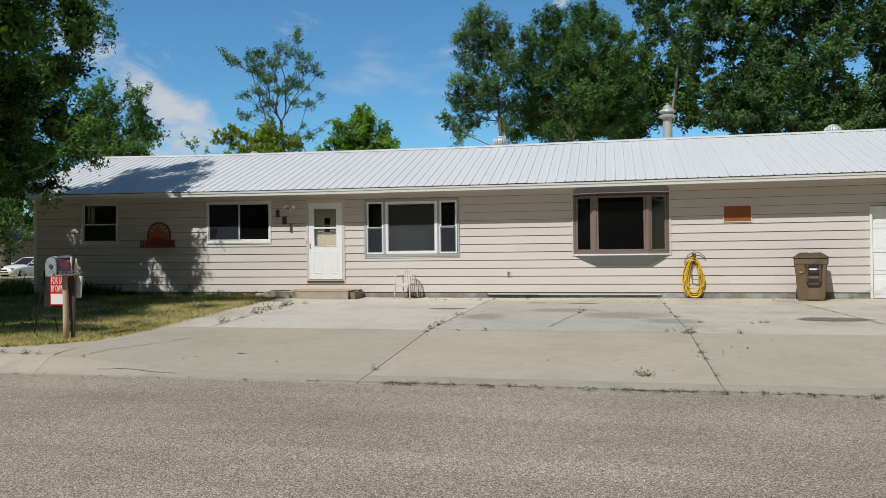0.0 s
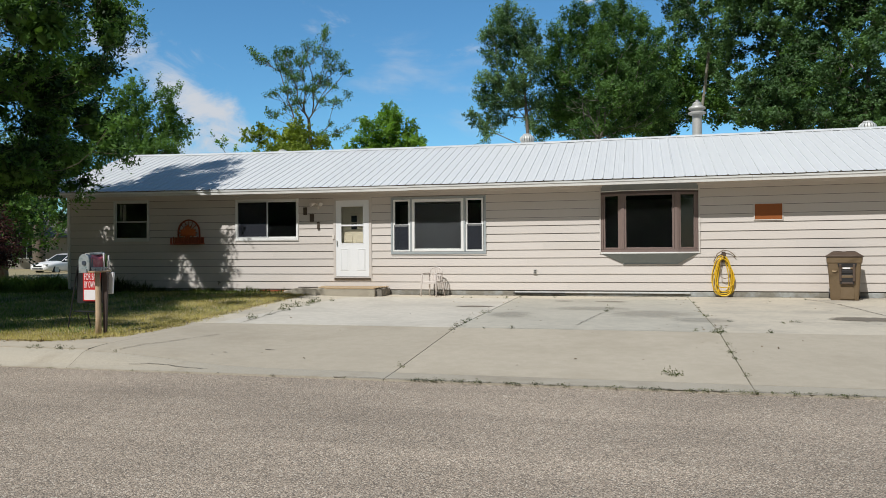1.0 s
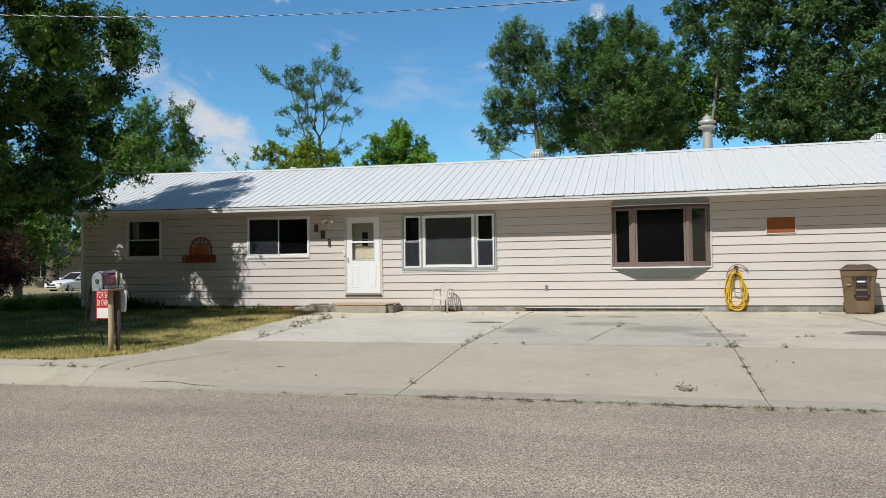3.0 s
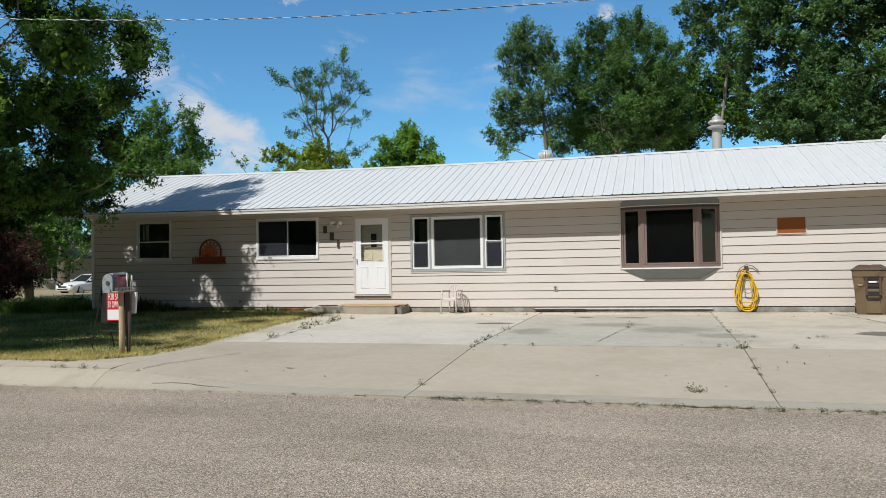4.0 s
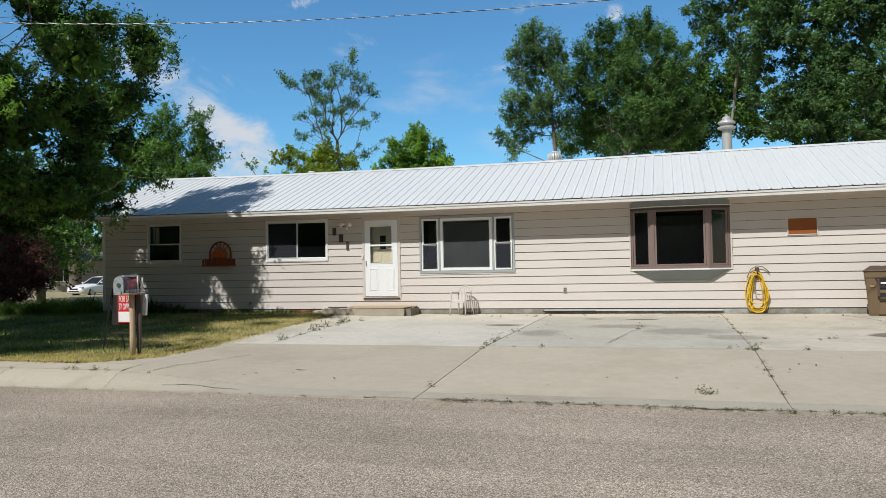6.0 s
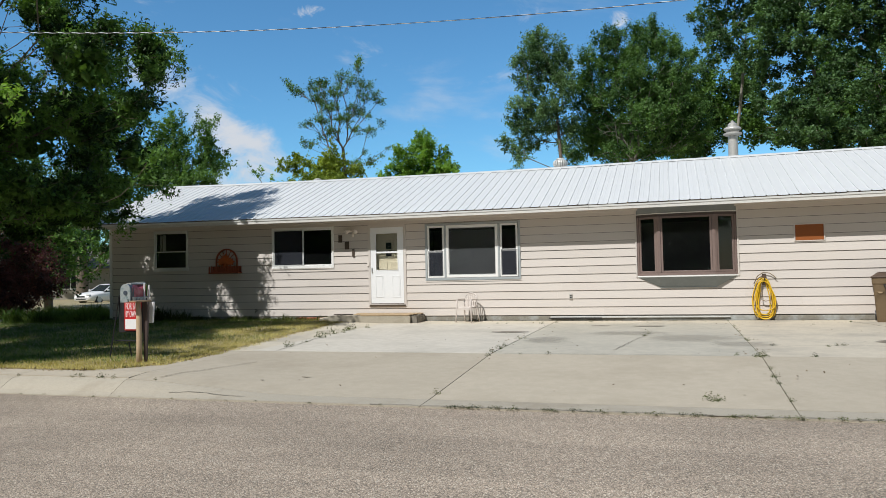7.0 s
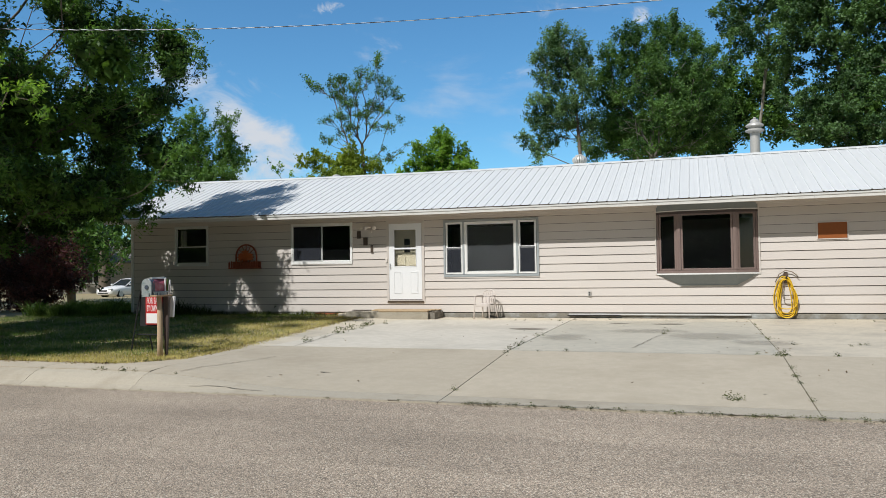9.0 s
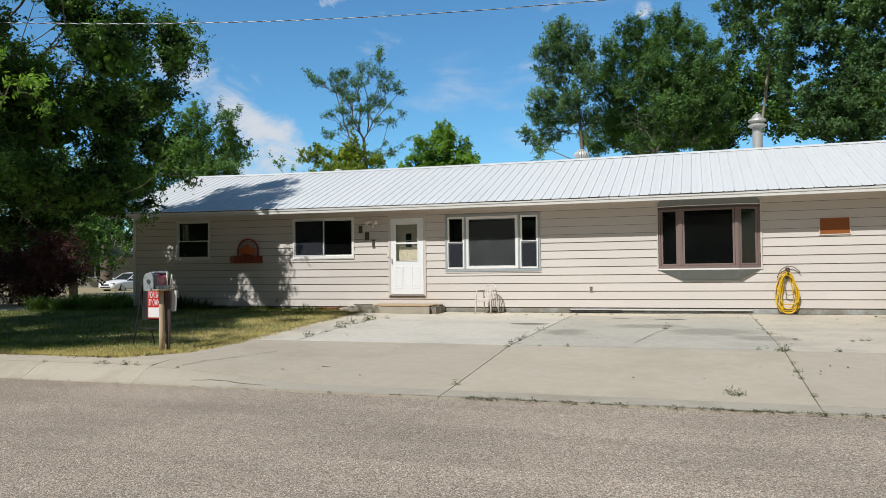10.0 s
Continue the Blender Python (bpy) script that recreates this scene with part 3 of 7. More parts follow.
        for s in range(len(xs) - 1):
            bm.faces.new((r[s], r[s + 1], q[s + 1], q[s]))
    bm.faces.new(rows[0])
    bm.faces.new(rows[-1][::-1])
    return part(name, bm, mat, parent)


XJ = (-7.04, -2.78, 1.14, 5.15, 10.5)
for x0, x1, pour in zip(XJ, XJ[1:], (CONCRETE_WHITE, CONCRETE_GREY, CONCRETE_PALE, CONCRETE_PALE)):
    slab("upper_slab", pour, driveway, x0, x1, -7.0, -0.95, drop=random.uniform(-0.004, 0.004))
    slab("wall_slab", CONCRETE_PALE, driveway, x0, x1, -0.95, -0.01, drop=random.uniform(-0.003, 0.003))
for x0, x1 in zip((-7.04, -2.78, 1.14, 5.15), (-2.78, 1.14, 5.15, 10.5)):
    slab("apron_slab", CONCRETE, driveway, x0, x1, -10.08, -7.0, drop=random.uniform(-0.002, 0.002))
    slab("gutter_slab", KERBCON, driveway, x0, x1, -10.43, -10.08, gap=0.003)
bm = bmesh.new()
box(bm, -7.03, 10.5, -10.38, -0.02, -0.62, -0.47)
bm2 = bmesh.new()
for k in range(24):
    y0, y1 = -10.4 + k * 0.432, -10.4 + (k + 1) * 0.432
    for xa, xb in ((-7.03, -6.4), (-6.4, -5.7), (-5.7, -5.0), (-5.0, -4.4), (-4.4, 10.5)):
        bm2.faces.new([bm2.verts.new((x, y, apron_z(x, y) - 0.018)) for x, y in ((xa, y0), (xb, y0), (xb, y1), (xa, y1))])
part("joint_soil", bm2, CRACKFILL, driveway, "dark soil in the joints")
part("bed", bm, CRACKFILL, driveway)

# Pavement and rolled kerb beside the lawn.
pavement = thing("pavement", "narrow concrete pavement with a rolled kerb", "pavement", kind="structure")
x = -7.042
rng = random.Random(4)
first = True
while x > -60:
    w = 1.9 if first else rng.uniform(2.6, 3.2)
    first = False
    bm = bmesh.new()
    line = [(-9.60, -0.6), (-9.60, -0.205), (-9.68, -0.20), (-10.04, -0.225), (-10.04, -0.6)]
    prism(bm, line, "x", x - w + 0.003, x - 0.003)
    part("paving_slab", bm, CONCRETE, pavement)
    bm = bmesh.new()
    line = [(-10.047, -0.6), (-10.047, -0.235), (-10.14, -0.265), (-10.24, -0.315), (-10.33, -0.375), (-10.43, -0.418), (-10.43, -0.6)]
    prism(bm, line, "x", x - w + 0.003, x - 0.003)
    part("kerb_stone", bm, KERBCON, pavement)
    x -= w

# Concrete between the lawn and the driveway: a pale strip up to the house, and the rounded corner at the pavement.
EDGE_Y = (-9.6, -9.46, -9.22, -8.85, -8.3, -7.4, -6.0, -4.0, -2.4, -0.8, 0.0)
EDGE_X = (-8.35, -7.95, -7.66, -7.46, -7.40, -7.50, -7.70, -7.95, -8.10, -8.24, -8.30)


def lawn_edge_x(y):
    return np.interp(y, EDGE_Y, EDGE_X)


for name, mat, ya, yb, n_ in (("corner_slab", CONCRETE, -9.598, -7.0, 16), ("edge_strip", CONCRETE_PALE, -6.992, -0.06, 20)):
    bm = bmesh.new()
    rows = []
    for k in range(n_ + 1):
        y = ya + (yb - ya) * k / n_
        xl = float(lawn_edge_x(y)) + 0.02 * noise.noise((y * 1.3, 0.0, 7.0))
        xs_ = [xl, xl] + [xl + (-7.048 - xl) * f for f in (0.25, 0.5, 0.75, 1.0)] + [-7.048]
        rows.append([bm.verts.new((x, y, lawn_z(x, y) + (-0.4 if c in (0, 6) else -0.0045))) for c, x in enumerate(xs_)])
    for r, q_ in zip(rows, rows[1:]):
        for s in range(6):
            bm.faces.new((r[s], r[s + 1], q_[s + 1], q_[s]))
    bm.faces.new(rows[0])
    bm.faces.new(rows[-1][::-1])
    part(name, bm, mat, driveway)

# ---------- the house ----------
house = thing("house", "long beige lap-sided single-storey house with a white metal roof", "house")
LEFT, RIGHT = -16.12, 11.0


def view_bow(x, z):
    """How far a point of the house is raised: the frame is bowed to fit the camera's view."""
    d = x + 1.5
    lift = (0.0005 if d < 0 else 0.0004) * min(d * d, 230) - 0.006
    if d > 0:
        lift *= min(max((3.6 - z) / 0.9, 0), 1)
    return lift * max(z, 0) / 2.67


def unbowed_z(x, z):
    """The height, before bowing, of a point that now stands at z."""
    return z / (1 + view_bow(x, 1.0))


def hpart(name, bm, mat, parent=house, label="", smooth=False):
    xs = [v.co.x for v in bm.verts]
    lo, hi = min(xs), max(xs)
    cuts = int((hi - lo) / 1.6)
    for k in range(1, cuts + 1):  # long parts bend with the house
        bmesh.ops.bisect_plane(bm, geom=[*bm.verts, *bm.edges, *bm.faces], plane_co=(lo + (hi - lo) * k / (cuts + 1), 0, 0), plane_no=(1, 0, 0))
    for v in bm.verts:
        v.co.z += view_bow(v.co.x, v.co.z)
    return part(name, bm, mat, parent, label, smooth)


def hblock(name, mat, parent, *boxes, bevel=0.004, label=""):
    bm = bmesh.new()
    for b in boxes:
        box(bm, *b)
    if bevel:
        soften(bm, bevel)
    return hpart(name, bm, mat, parent, label)


def rect(x0, x1, z0, z1):
    c = (x0 + x1) / 2
    return x0, x1, unbowed_z(c, z0), unbowed_z(c, z1)


W1 = rect(-14.55, -13.40, 1.363, 2.497)
W2 = rect(-10.65, -8.79, 1.345, 2.432)
DOOR = rect(-7.746, -6.734, 0.26, 2.395)
W3 = rect(-6.161, -3.672, 0.938, 2.378)
BAY = rect(-0.836, 1.395, 0.895, 2.60)
GAR = rect(5.70, 8.25, -0.13, 1.95)
HOLES = (W1, W2, DOOR, W3, BAY, GAR)
TOP = 2.62

# Wall core with the openings through it, near black to paint shade under the laps.
bm = bmesh.new()
cx = sorted({LEFT, RIGHT, *(v for h in HOLES for v in h[:2])})
cz = sorted({-0.13, TOP, *(min(max(v, -0.13), TOP) for h in HOLES for v in h[2:])})
for x0, x1 in zip(cx, cx[1:]):
    for z0, z1 in zip(cz, cz[1:]):
        mx, mz = (x0 + x1) / 2, (z0 + z1) / 2
        if any(h[0] < mx < h[1] and h[2] < mz < h[3] for h in HOLES):
            continue
        box(bm, x0, x1, 0.0, 0.14, z0, z1)
bmesh.ops.remove_doubles(bm, verts=bm.verts, dist=1e-5)
wall = hpart("wall", bm, LAP_DARK, house, "front wall with painted hardboard lap siding")
hblock("side_wall", SIDING, house, (LEFT, LEFT + 0.14, 0.14, 7.0, -0.13, TOP), bevel=0)
hblock("side_wall", SIDING, house, (RIGHT - 0.14, RIGHT, 0.14, 7.0, -0.13, TOP), bevel=0)
hblock("rear_wall", SIDING, house, (LEFT, RIGHT, 7.0, 7.14, -0.13, TOP), bevel=0)
bm = bmesh.new()
prism(bm, [(0.0, TOP), (7.14, TOP), (3.25, 4.04)], "x", LEFT, LEFT + 0.1)
hpart("gable", bm, SIDING)
hblock("ceiling_board", DARK_ROOM, house, (LEFT, RIGHT, 0.0, 7.14, TOP, TOP + 0.05), bevel=0)
hblock("floor_deck", DARK_ROOM, house, (LEFT + 0.14, RIGHT - 0.14, 0.14, 7.0, 0.1, 0.2), bevel=0)
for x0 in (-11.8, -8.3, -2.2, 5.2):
    hblock("partition", DARK_ROOM, house, (x0, x0 + 0.1, 0.14, 7.0, 0.2, TOP), bevel=0)

# Siding boards: lapped courses of 0.2 m, in lengths with staggered butt joints.
rng = random.Random(11)


def board(x0, x1, z0, z1, base):
    """A board, or what openings leave of it; base is the lower edge of its course."""
    def face(z):
        return -0.030 + 0.021 * (z - base) / 0.2
    bm = bmesh.new()
    back = -0.002
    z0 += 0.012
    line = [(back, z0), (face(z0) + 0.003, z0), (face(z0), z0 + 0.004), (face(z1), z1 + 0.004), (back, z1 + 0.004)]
    prism(bm, line, "x", x0 + 0.0003, x1 - 0.0003)
    return hpart("siding_board", bm, SIDING, wall)


course = 0
while course * 0.2 < TOP - 0.02:
    z0, z1 = 0.2 * course, min(0.2 * course + 0.2, TOP)
    x = LEFT + rng.uniform(1.2, 4.4)
    joints = []
    while x < RIGHT:
        joints.append(x)
        x += rng.uniform(4.2, 6.5)
    edges = sorted({LEFT + 0.06, RIGHT, *joints, *(v for h in HOLES for v in h[:2] if h[3] > z0 and h[2] < z1)})
    for x0, x1 in zip(edges, edges[1:]):
        if x1 - x0 < 0.01:
            continue
        spans = [(z0, z1)]
        for h in HOLES:
            if h[0] < (x0 + x1) / 2 < h[1]:
                spans = [s for a, b in spans for s in ((a, min(b, h[2])), (max(a, h[3]), b)) if s[1] - s[0] > 0.012]
        for a, b in spans:
            board(x0, x1, a, b, z0)
    course += 1

# Foundation strip, corner board, bay side battens.
bm = bmesh.new()
prism(bm, [(0.05, -0.35), (-0.014, -0.35), (-0.010, -0.03), (-0.003, -0.002), (0.05, -0.002)], "x", LEFT, 5.69)
hpart("foundation", bm, FOUNDATION, house, "patched grey concrete footing")
hblock("corner_board", WHITE, house, (LEFT - 0.03, LEFT + 0.06, -0.036, 0.06, -0.02, TOP), bevel=0.006, label="white corner board")
hblock("skirting_strip", ALU, house, (-2.95, 1.2, -0.055, -0.03, -0.055, -0.02), bevel=0.004, label="loose grey metal skirting strip")
hblock("skirting_strip", BLACK, house, (-2.98, -1.7, -0.07, -0.056, -0.075, -0.045), bevel=0.004)

# Roof: ribbed steel panels, ridge cap, fascia, soffit.
EAVE_Y, EAVE_Z, RIDGE_Y, RIDGE_Z = -0.69, 2.648, 3.22, 4.105
RX0, RX1 = -16.55, 11.4
roof = None
bm = bmesh.new()
prism(bm, [(EAVE_Y + 0.06, EAVE_Z - 0.02), (RIDGE_Y, RIDGE_Z - 0.06), (7.05 + 0.6, EAVE_Z - 0.02), (7.05 + 0.6, EAVE_Z - 0.10), (RIDGE_Y, RIDGE_Z - 0.16), (EAVE_Y + 0.06, EAVE_Z - 0.10)], "x", RX0 + 0.05, RX1 - 0.05)
roof = hpart("roof", bm, TIMBER, house, "low gable roof of white ribbed steel")
slope_y, slope_z = RIDGE_Y - EAVE_Y, RIDGE_Z - EAVE_Z
up = Vector((0, -slope_z, slope_y)).normalized()
PITCH = 0.2286
ribs_per = 4
x = RX0
while x < RX1 - 0.01:
    bm = bmesh.new()
    prof = []
    for r in range(ribs_per):
        a = x + r * PITCH
        prof += [(a, 0.0), (a + 0.004, 0.017), (a + 0.026, 0.017), (a + 0.036, 0.0), (a + 0.105, 0.0), (a + 0.112, 0.0025), (a + 0.128, 0.0025), (a + 0.135, 0.0)]
    prof.append((x + ribs_per * PITCH - 0.001, 0.0))
    lift = rng.uniform(0, 0.004)
    over = rng.uniform(-0.012, 0.012)
    rows = []
    for f in (0.0, 0.5, 1.0):
        y, z = EAVE_Y + slope_y * f - (over if f == 0 else 0), EAVE_Z + slope_z * f
        sag = 0.007 if f == 0 else 0.0  # the lower edge is bent here and there
        rows.append([bm.verts.new((px, y + up.y * (h + lift), z + up.z * (h + lift) + sag * noise.noise((px * 1.7, 3.0, 0.0)))) for px, h in prof])
    low = [bm.verts.new((v.co.x, v.co.y + 0.002, v.co.z - 0.006)) for v in rows[0]]
    for r, q in [(low, rows[0])] + list(zip(rows, rows[1:])):
        for s in range(len(prof) - 1):
            bm.faces.new((r[s], r[s + 1], q[s + 1], q[s]))
    hpart("roof_panel", bm, ROOF, roof)
    x += ribs_per * PITCH
bm = bmesh.new()
box(bm, RX0, RX1, 0, 1, 0, 0.01)
for v in bm.verts:
    f = v.co.y
    v.co.y, v.co.z = RIDGE_Y + f * 4.4, RIDGE_Z - f * 1.55 + v.co.z
hpart("rear_slope", bm, ROOF, roof)
x = RX0
while x < RX1:
    bm = bmesh.new()
    w = min(3.05, RX1 - x)
    prism(bm, [(RIDGE_Y - 0.17, RIDGE_Z - 0.045), (RIDGE_Y - 0.155, RIDGE_Z - 0.026), (RIDGE_Y - 0.02, RIDGE_Z + 0.025), (RIDGE_Y + 0.02, RIDGE_Z + 0.025), (RIDGE_Y + 0.155, RIDGE_Z - 0.026), (RIDGE_Y + 0.15, RIDGE_Z - 0.05), (RIDGE_Y, RIDGE_Z + 0.005)], "x", x, x + w - 0.004)
    hpart("ridge_cap", bm, ROOF, roof)
    x += w
x = RX0
while x < RX1:
    w = min(rng.uniform(3.2, 4.4), RX1 - x)
    bm = bmesh.new()
    j = rng.uniform(-0.004, 0.004)
    prism(bm, [(-0.635, 2.508 + j), (-0.652, 2.508 + j), (-0.656, 2.516 + j), (-0.656, 2.58), (-0.635, 2.58)], "x", x, x + w - 0.003)
    hpart("fascia_board", bm, FASCIA, roof, "weathered pale fascia board")
    bm = bmesh.new()
    prism(bm, [(-0.635, 2.581), (-0.668, 2.581 + j), (-0.672, 2.587 + j), (-0.680, 2.626), (-0.635, 2.626)], "x", x, x + w - 0.006)
    hpart("drip_edge", bm, WHITE, roof, "white metal drip edge")
    x += w
x = RX0
while x < RX1:
    w = min(2.44, RX1 - x)
    hblock("soffit_board", SOFFIT, roof, (x + 0.002, x + w - 0.002, -0.64, -0.004, 2.548, 2.560), bevel=0)
    x += w
hblock("frieze_board", SIDING, house, (LEFT, RIGHT, -0.034, -0.012, 2.50, 2.553), bevel=0.003)
# Barge board on the left gable.
bm = bmesh.new()
prism(bm, [(EAVE_Y + 0.02, EAVE_Z - 0.14), (EAVE_Y, EAVE_Z - 0.005), (RIDGE_Y, RIDGE_Z - 0.02), (7.6, EAVE_Z - 0.03), (7.6, EAVE_Z - 0.14), (RIDGE_Y, RIDGE_Z - 0.15)], "x", RX0 - 0.02, RX0 + 0.02)
hpart("barge_board", bm, WHITE, roof)


def ring(bm, x0, x1, z0, z1, w, y0, y1):
    """A rectangular surround of width w between two depths: uprights run through, rails butt between them."""
    box(bm, x0, x0 + w, y0, y1, z0, z1)
    box(bm, x1 - w, x1, y0, y1, z0, z1)
    box(bm, x0 + w, x1 - w, y0, y1, z0, z0 + w)
    box(bm, x0 + w, x1 - w, y0, y1, z1 - w, z1)


def surround(name, mat, parent, x0, x1, z0, z1, w, y0, y1, label="", bevel=0.003):
    bm = bmesh.new()
    ring(bm, x0, x1, z0, z1, w, y0, y1)
    soften(bm, bevel)
    return hpart(name, bm, mat, parent, label)


def pane(parent, x0, x1, z0, z1, y, mat=None, name="pane"):
    bm = bmesh.new()
    box(bm, x0, x1, y, y + 0.004, z0, z1)
    ob = hpart(name, bm, mat or GLASS, parent)
    ob.visible_shadow = False
    return ob


# Small bedroom window: hung sashes in an aluminium surround.
x0, x1, z0, z1 = W1
win = surround("window", ALU, house, x0 - 0.01, x1 + 0.01, z0 - 0.01, z1 + 0.01, 0.055, -0.045, 0.03, "single-hung window with dull aluminium frame")
mid = unbowed_z(-14, 1.90)
surround("sash", ALU, win, x0 + 0.045, x1 - 0.045, mid - 0.02, z1 - 0.045, 0.028, -0.012, 0.012)
surround("sash", ALU, win, x0 + 0.045, x1 - 0.045, z0 + 0.045, mid + 0.015, 0.03, -0.03, -0.014)
pane(win, x0 + 0.07, x1 - 0.07, mid, z1 - 0.07, 0.0)
pane(win, x0 + 0.07, x1 - 0.07, z0 + 0.07, mid, -0.023)
hblock("window_sill", ALU, win, (x0 - 0.02, x1 + 0.02, -0.06, -0.046, z0 - 0.03, z0 - 0.008))
for a, b in ((x0 + 0.1, x0 + 0.16), (x0 + 0.19, x0 + 0.31)):
    hblock("curtain", CURTAIN, win, (a, b, 0.10, 0.115, mid, z1 - 0.1), bevel=0.004, label="pale curtain edge")

# Sliding window.
x0, x1, z0, z1 = W2
win = surround("window", WHITE, house, x0 - 0.01, x1 + 0.01, z0 - 0.01, z1 + 0.01, 0.052, -0.042, 0.03, "two-part sliding window with white frame")
mid = -9.715
surround("sash", ALU, win, x0 + 0.045, mid + 0.03, z0 + 0.045, z1 - 0.045, 0.035, -0.03, -0.010)
surround("sash", WHITE, win, mid - 0.03, x1 - 0.045, z0 + 0.045, z1 - 0.045, 0.03, -0.006, 0.014)
pane(win, x0 + 0.075, mid, z0 + 0.075, z1 - 0.075, -0.02)
pane(win, mid, x1 - 0.07, z0 + 0.07, z1 - 0.07, 0.004)
pane(win, x0 + 0.075, mid, z0 + 0.075, z1 - 0.075, -0.036, SCREEN, "insect_screen")
hblock("window_sill", WHITE, win, (x0 - 0.012, x1 + 0.012, -0.058, -0.044, z0 - 0.028, z0 - 0.012))
hblock("window_latch", WHITE, win, (mid + 0.02, mid + 0.035, -0.045, -0.03, z0 + 0.2, z0 + 0.3), bevel=0.002)

# Front door: white storm door before a cream inner door.
x0, x1, z0, z1 = DOOR
door = surround("door", SIDING, house, x0 - 0.03, x1 + 0.03, z0 - 0.0, z1 + 0.03, 0.07, -0.04, 0.02, "white storm door before a cream panelled inner door")
bm = bmesh.new()
L0, L1, S0, S1 = x0 + 0.045, x1 - 0.045, z0 + 0.085, z1 - 0.045
ga, gb, gc, gd = -7.553, -6.932, unbowed_z(-7.2, 1.215), unbowed_z(-7.2, 2.19)
for b in ((L0, ga, S0, S1), (gb, L1, S0, S1), (ga, gb, S0, gc), (ga, gb, gd, S1)):
    box(bm, b[0], b[1], -0.036, -0.004, b[2], b[3])
bmesh.ops.remove_doubles(bm, verts=bm.verts, dist=1e-5)
hpart("storm_door", bm, DOORWHITE, door, "white storm door leaf")
surround("glazing_bead", DOORWHITE, door, ga - 0.012, gb + 0.012, gc - 0.012, gd + 0.012, 0.02, -0.045, -0.03)
hblock("glazing_bar", DOORWHITE, door, (ga, gb, -0.042, -0.015, unbowed_z(-7.2, 1.665), unbowed_z(-7.2, 1.71)))
pane(door, ga, gb, gc, gd, -0.02)
for a, b in ((-7.575, -7.335), (-7.105, -6.87)):
    surround("panel_moulding", DOORWHITE, door, a, b, unbowed_z(-7.2, 0.50), unbowed_z(-7.2, 1.075), 0.022, -0.043, -0.034)
    hblock("raised_panel", DOORWHITE, door, (a + 0.035, b - 0.035, -0.042, -0.035, unbowed_z(-7.2, 0.535), unbowed_z(-7.2, 1.04)), bevel=0.004)
hblock("door_handle", ALU, door, (L0 + 0.02, L0 + 0.045, -0.075, -0.045, 1.17, 1.29), (L0 + 0.025, L0 + 0.04, -0.05, -0.035, 1.19, 1.27), bevel=0.003, label="small lever handle")
hblock("threshold", NUMBER, door, (x0 + 0.0, x1 - 0.0, -0.06, 0.1, z0 + 0.005, z0 + 0.05), bevel=0.006, label="worn brown wooden threshold")
hblock("kick_strip", NUMBER, door, (L0, L1, -0.037, -0.01, z0 + 0.056, z0 + 0.083), bevel=0.002)
hblock("inner_door", CREAM, door, (x0 + 0.02, x1 - 0.02, 0.075, 0.12, z0 + 0.06, z1 - 0.03), bevel=0.003, label="cream panelled inner door")
hblock("inner_panel", CREAM, door, (-7.36, -7.08, 0.062, 0.074, 1.52, 2.0), bevel=0.008)
hblock("inner_light", CARDARK, door, (-7.30, -7.14, 0.055, 0.061, 1.58, 1.94), bevel=0.002, label="small dark glazed light")
hblock("inner_light_bar", CREAM, door, (-7.30, -7.14, 0.048, 0.0545, 1.735, 1.765), bevel=0.001)
for a, b in ((-7.52, -7.27), (-7.17, -6.96)):
    hblock("inner_panel", CREAM, door, (a, b, 0.064, 0.074, 1.24, 1.44), bevel=0.008)
hblock("doorbell", LAMPWHITE, door, (-7.80, -7.745, -0.062, -0.041, 1.32, 1.44), bevel=0.006, label="cream doorbell box")

# Triple window: fixed light between two hung ones, white sashes in thin grey trim.
x0, x1, z0, z1 = W3
win = surround("window", GREYTRIM, house, x0 - 0.01, x1 + 0.01, z0 - 0.01, z1 + 0.01, 0.052, -0.042, 0.02, "three-part picture window with white sashes and grey trim")
for a, b in ((-5.648, -5.600), (-4.232, -4.184)):
    hblock("mullion", GREYTRIM, win, (a, b, -0.052, 0.02, z0 + 0.045, z1 - 0.045))
for a, b in ((-6.108, -5.652), (-4.180, -3.726)):
    zm = unbowed_z(-5, 1.655)
    surround("sash", WHITE, win, a, b, zm - 0.02, z1 - 0.048, 0.050, -0.03, 0.0)
    surround("sash", WHITE, win, a, b, z0 + 0.050, zm + 0.025, 0.052, -0.048, -0.031)
    pane(win, a + 0.03, b - 0.03, zm, z1 - 0.085, -0.015)
    pane(win, a + 0.03, b - 0.03, z0 + 0.09, zm, -0.04)
    pane(win, a + 0.03, b - 0.03, z0 + 0.09, zm + 0.02, -0.0535, SCREEN, "insect_screen")
surround("sash", WHITE, win, -5.597, -4.235, z0 + 0.048, z1 - 0.048, 0.062, -0.047, 0.0)
surround("glazing_bead", ALU, win, -5.533, -4.299, z0 + 0.112, z1 - 0.112, 0.014, -0.035, -0.022)
pane(win, -5.54, -4.29, z0 + 0.105, z1 - 0.105, -0.02, HAZEDGLASS)
hblock("window_sill", GREYTRIM, win, (x0 - 0.012, x1 + 0.012, -0.064, -0.05, z0 - 0.022, z0 - 0.011), label="grey painted sill")

# Bay window: projecting, angled sides, grey skirt below.
bx = (-0.836, -0.345, 0.905, 1.395)
BY = -0.23
bz0, bz1 = 0.925, 2.385
bm = bmesh.new()
plan = [(bx[0], -0.02), (bx[1], BY), (bx[2], BY), (bx[3], -0.02)]
prism(bm, plan, "z", bz1, 2.545)
bay = hpart("bay_window", bm, SKIRTGREY, house, "projecting bay window in brown trim with a grey skirt")


def bay_plank(name, mat, z0, z1, out=0.0, inset=0.05, label="", ends=0.0):
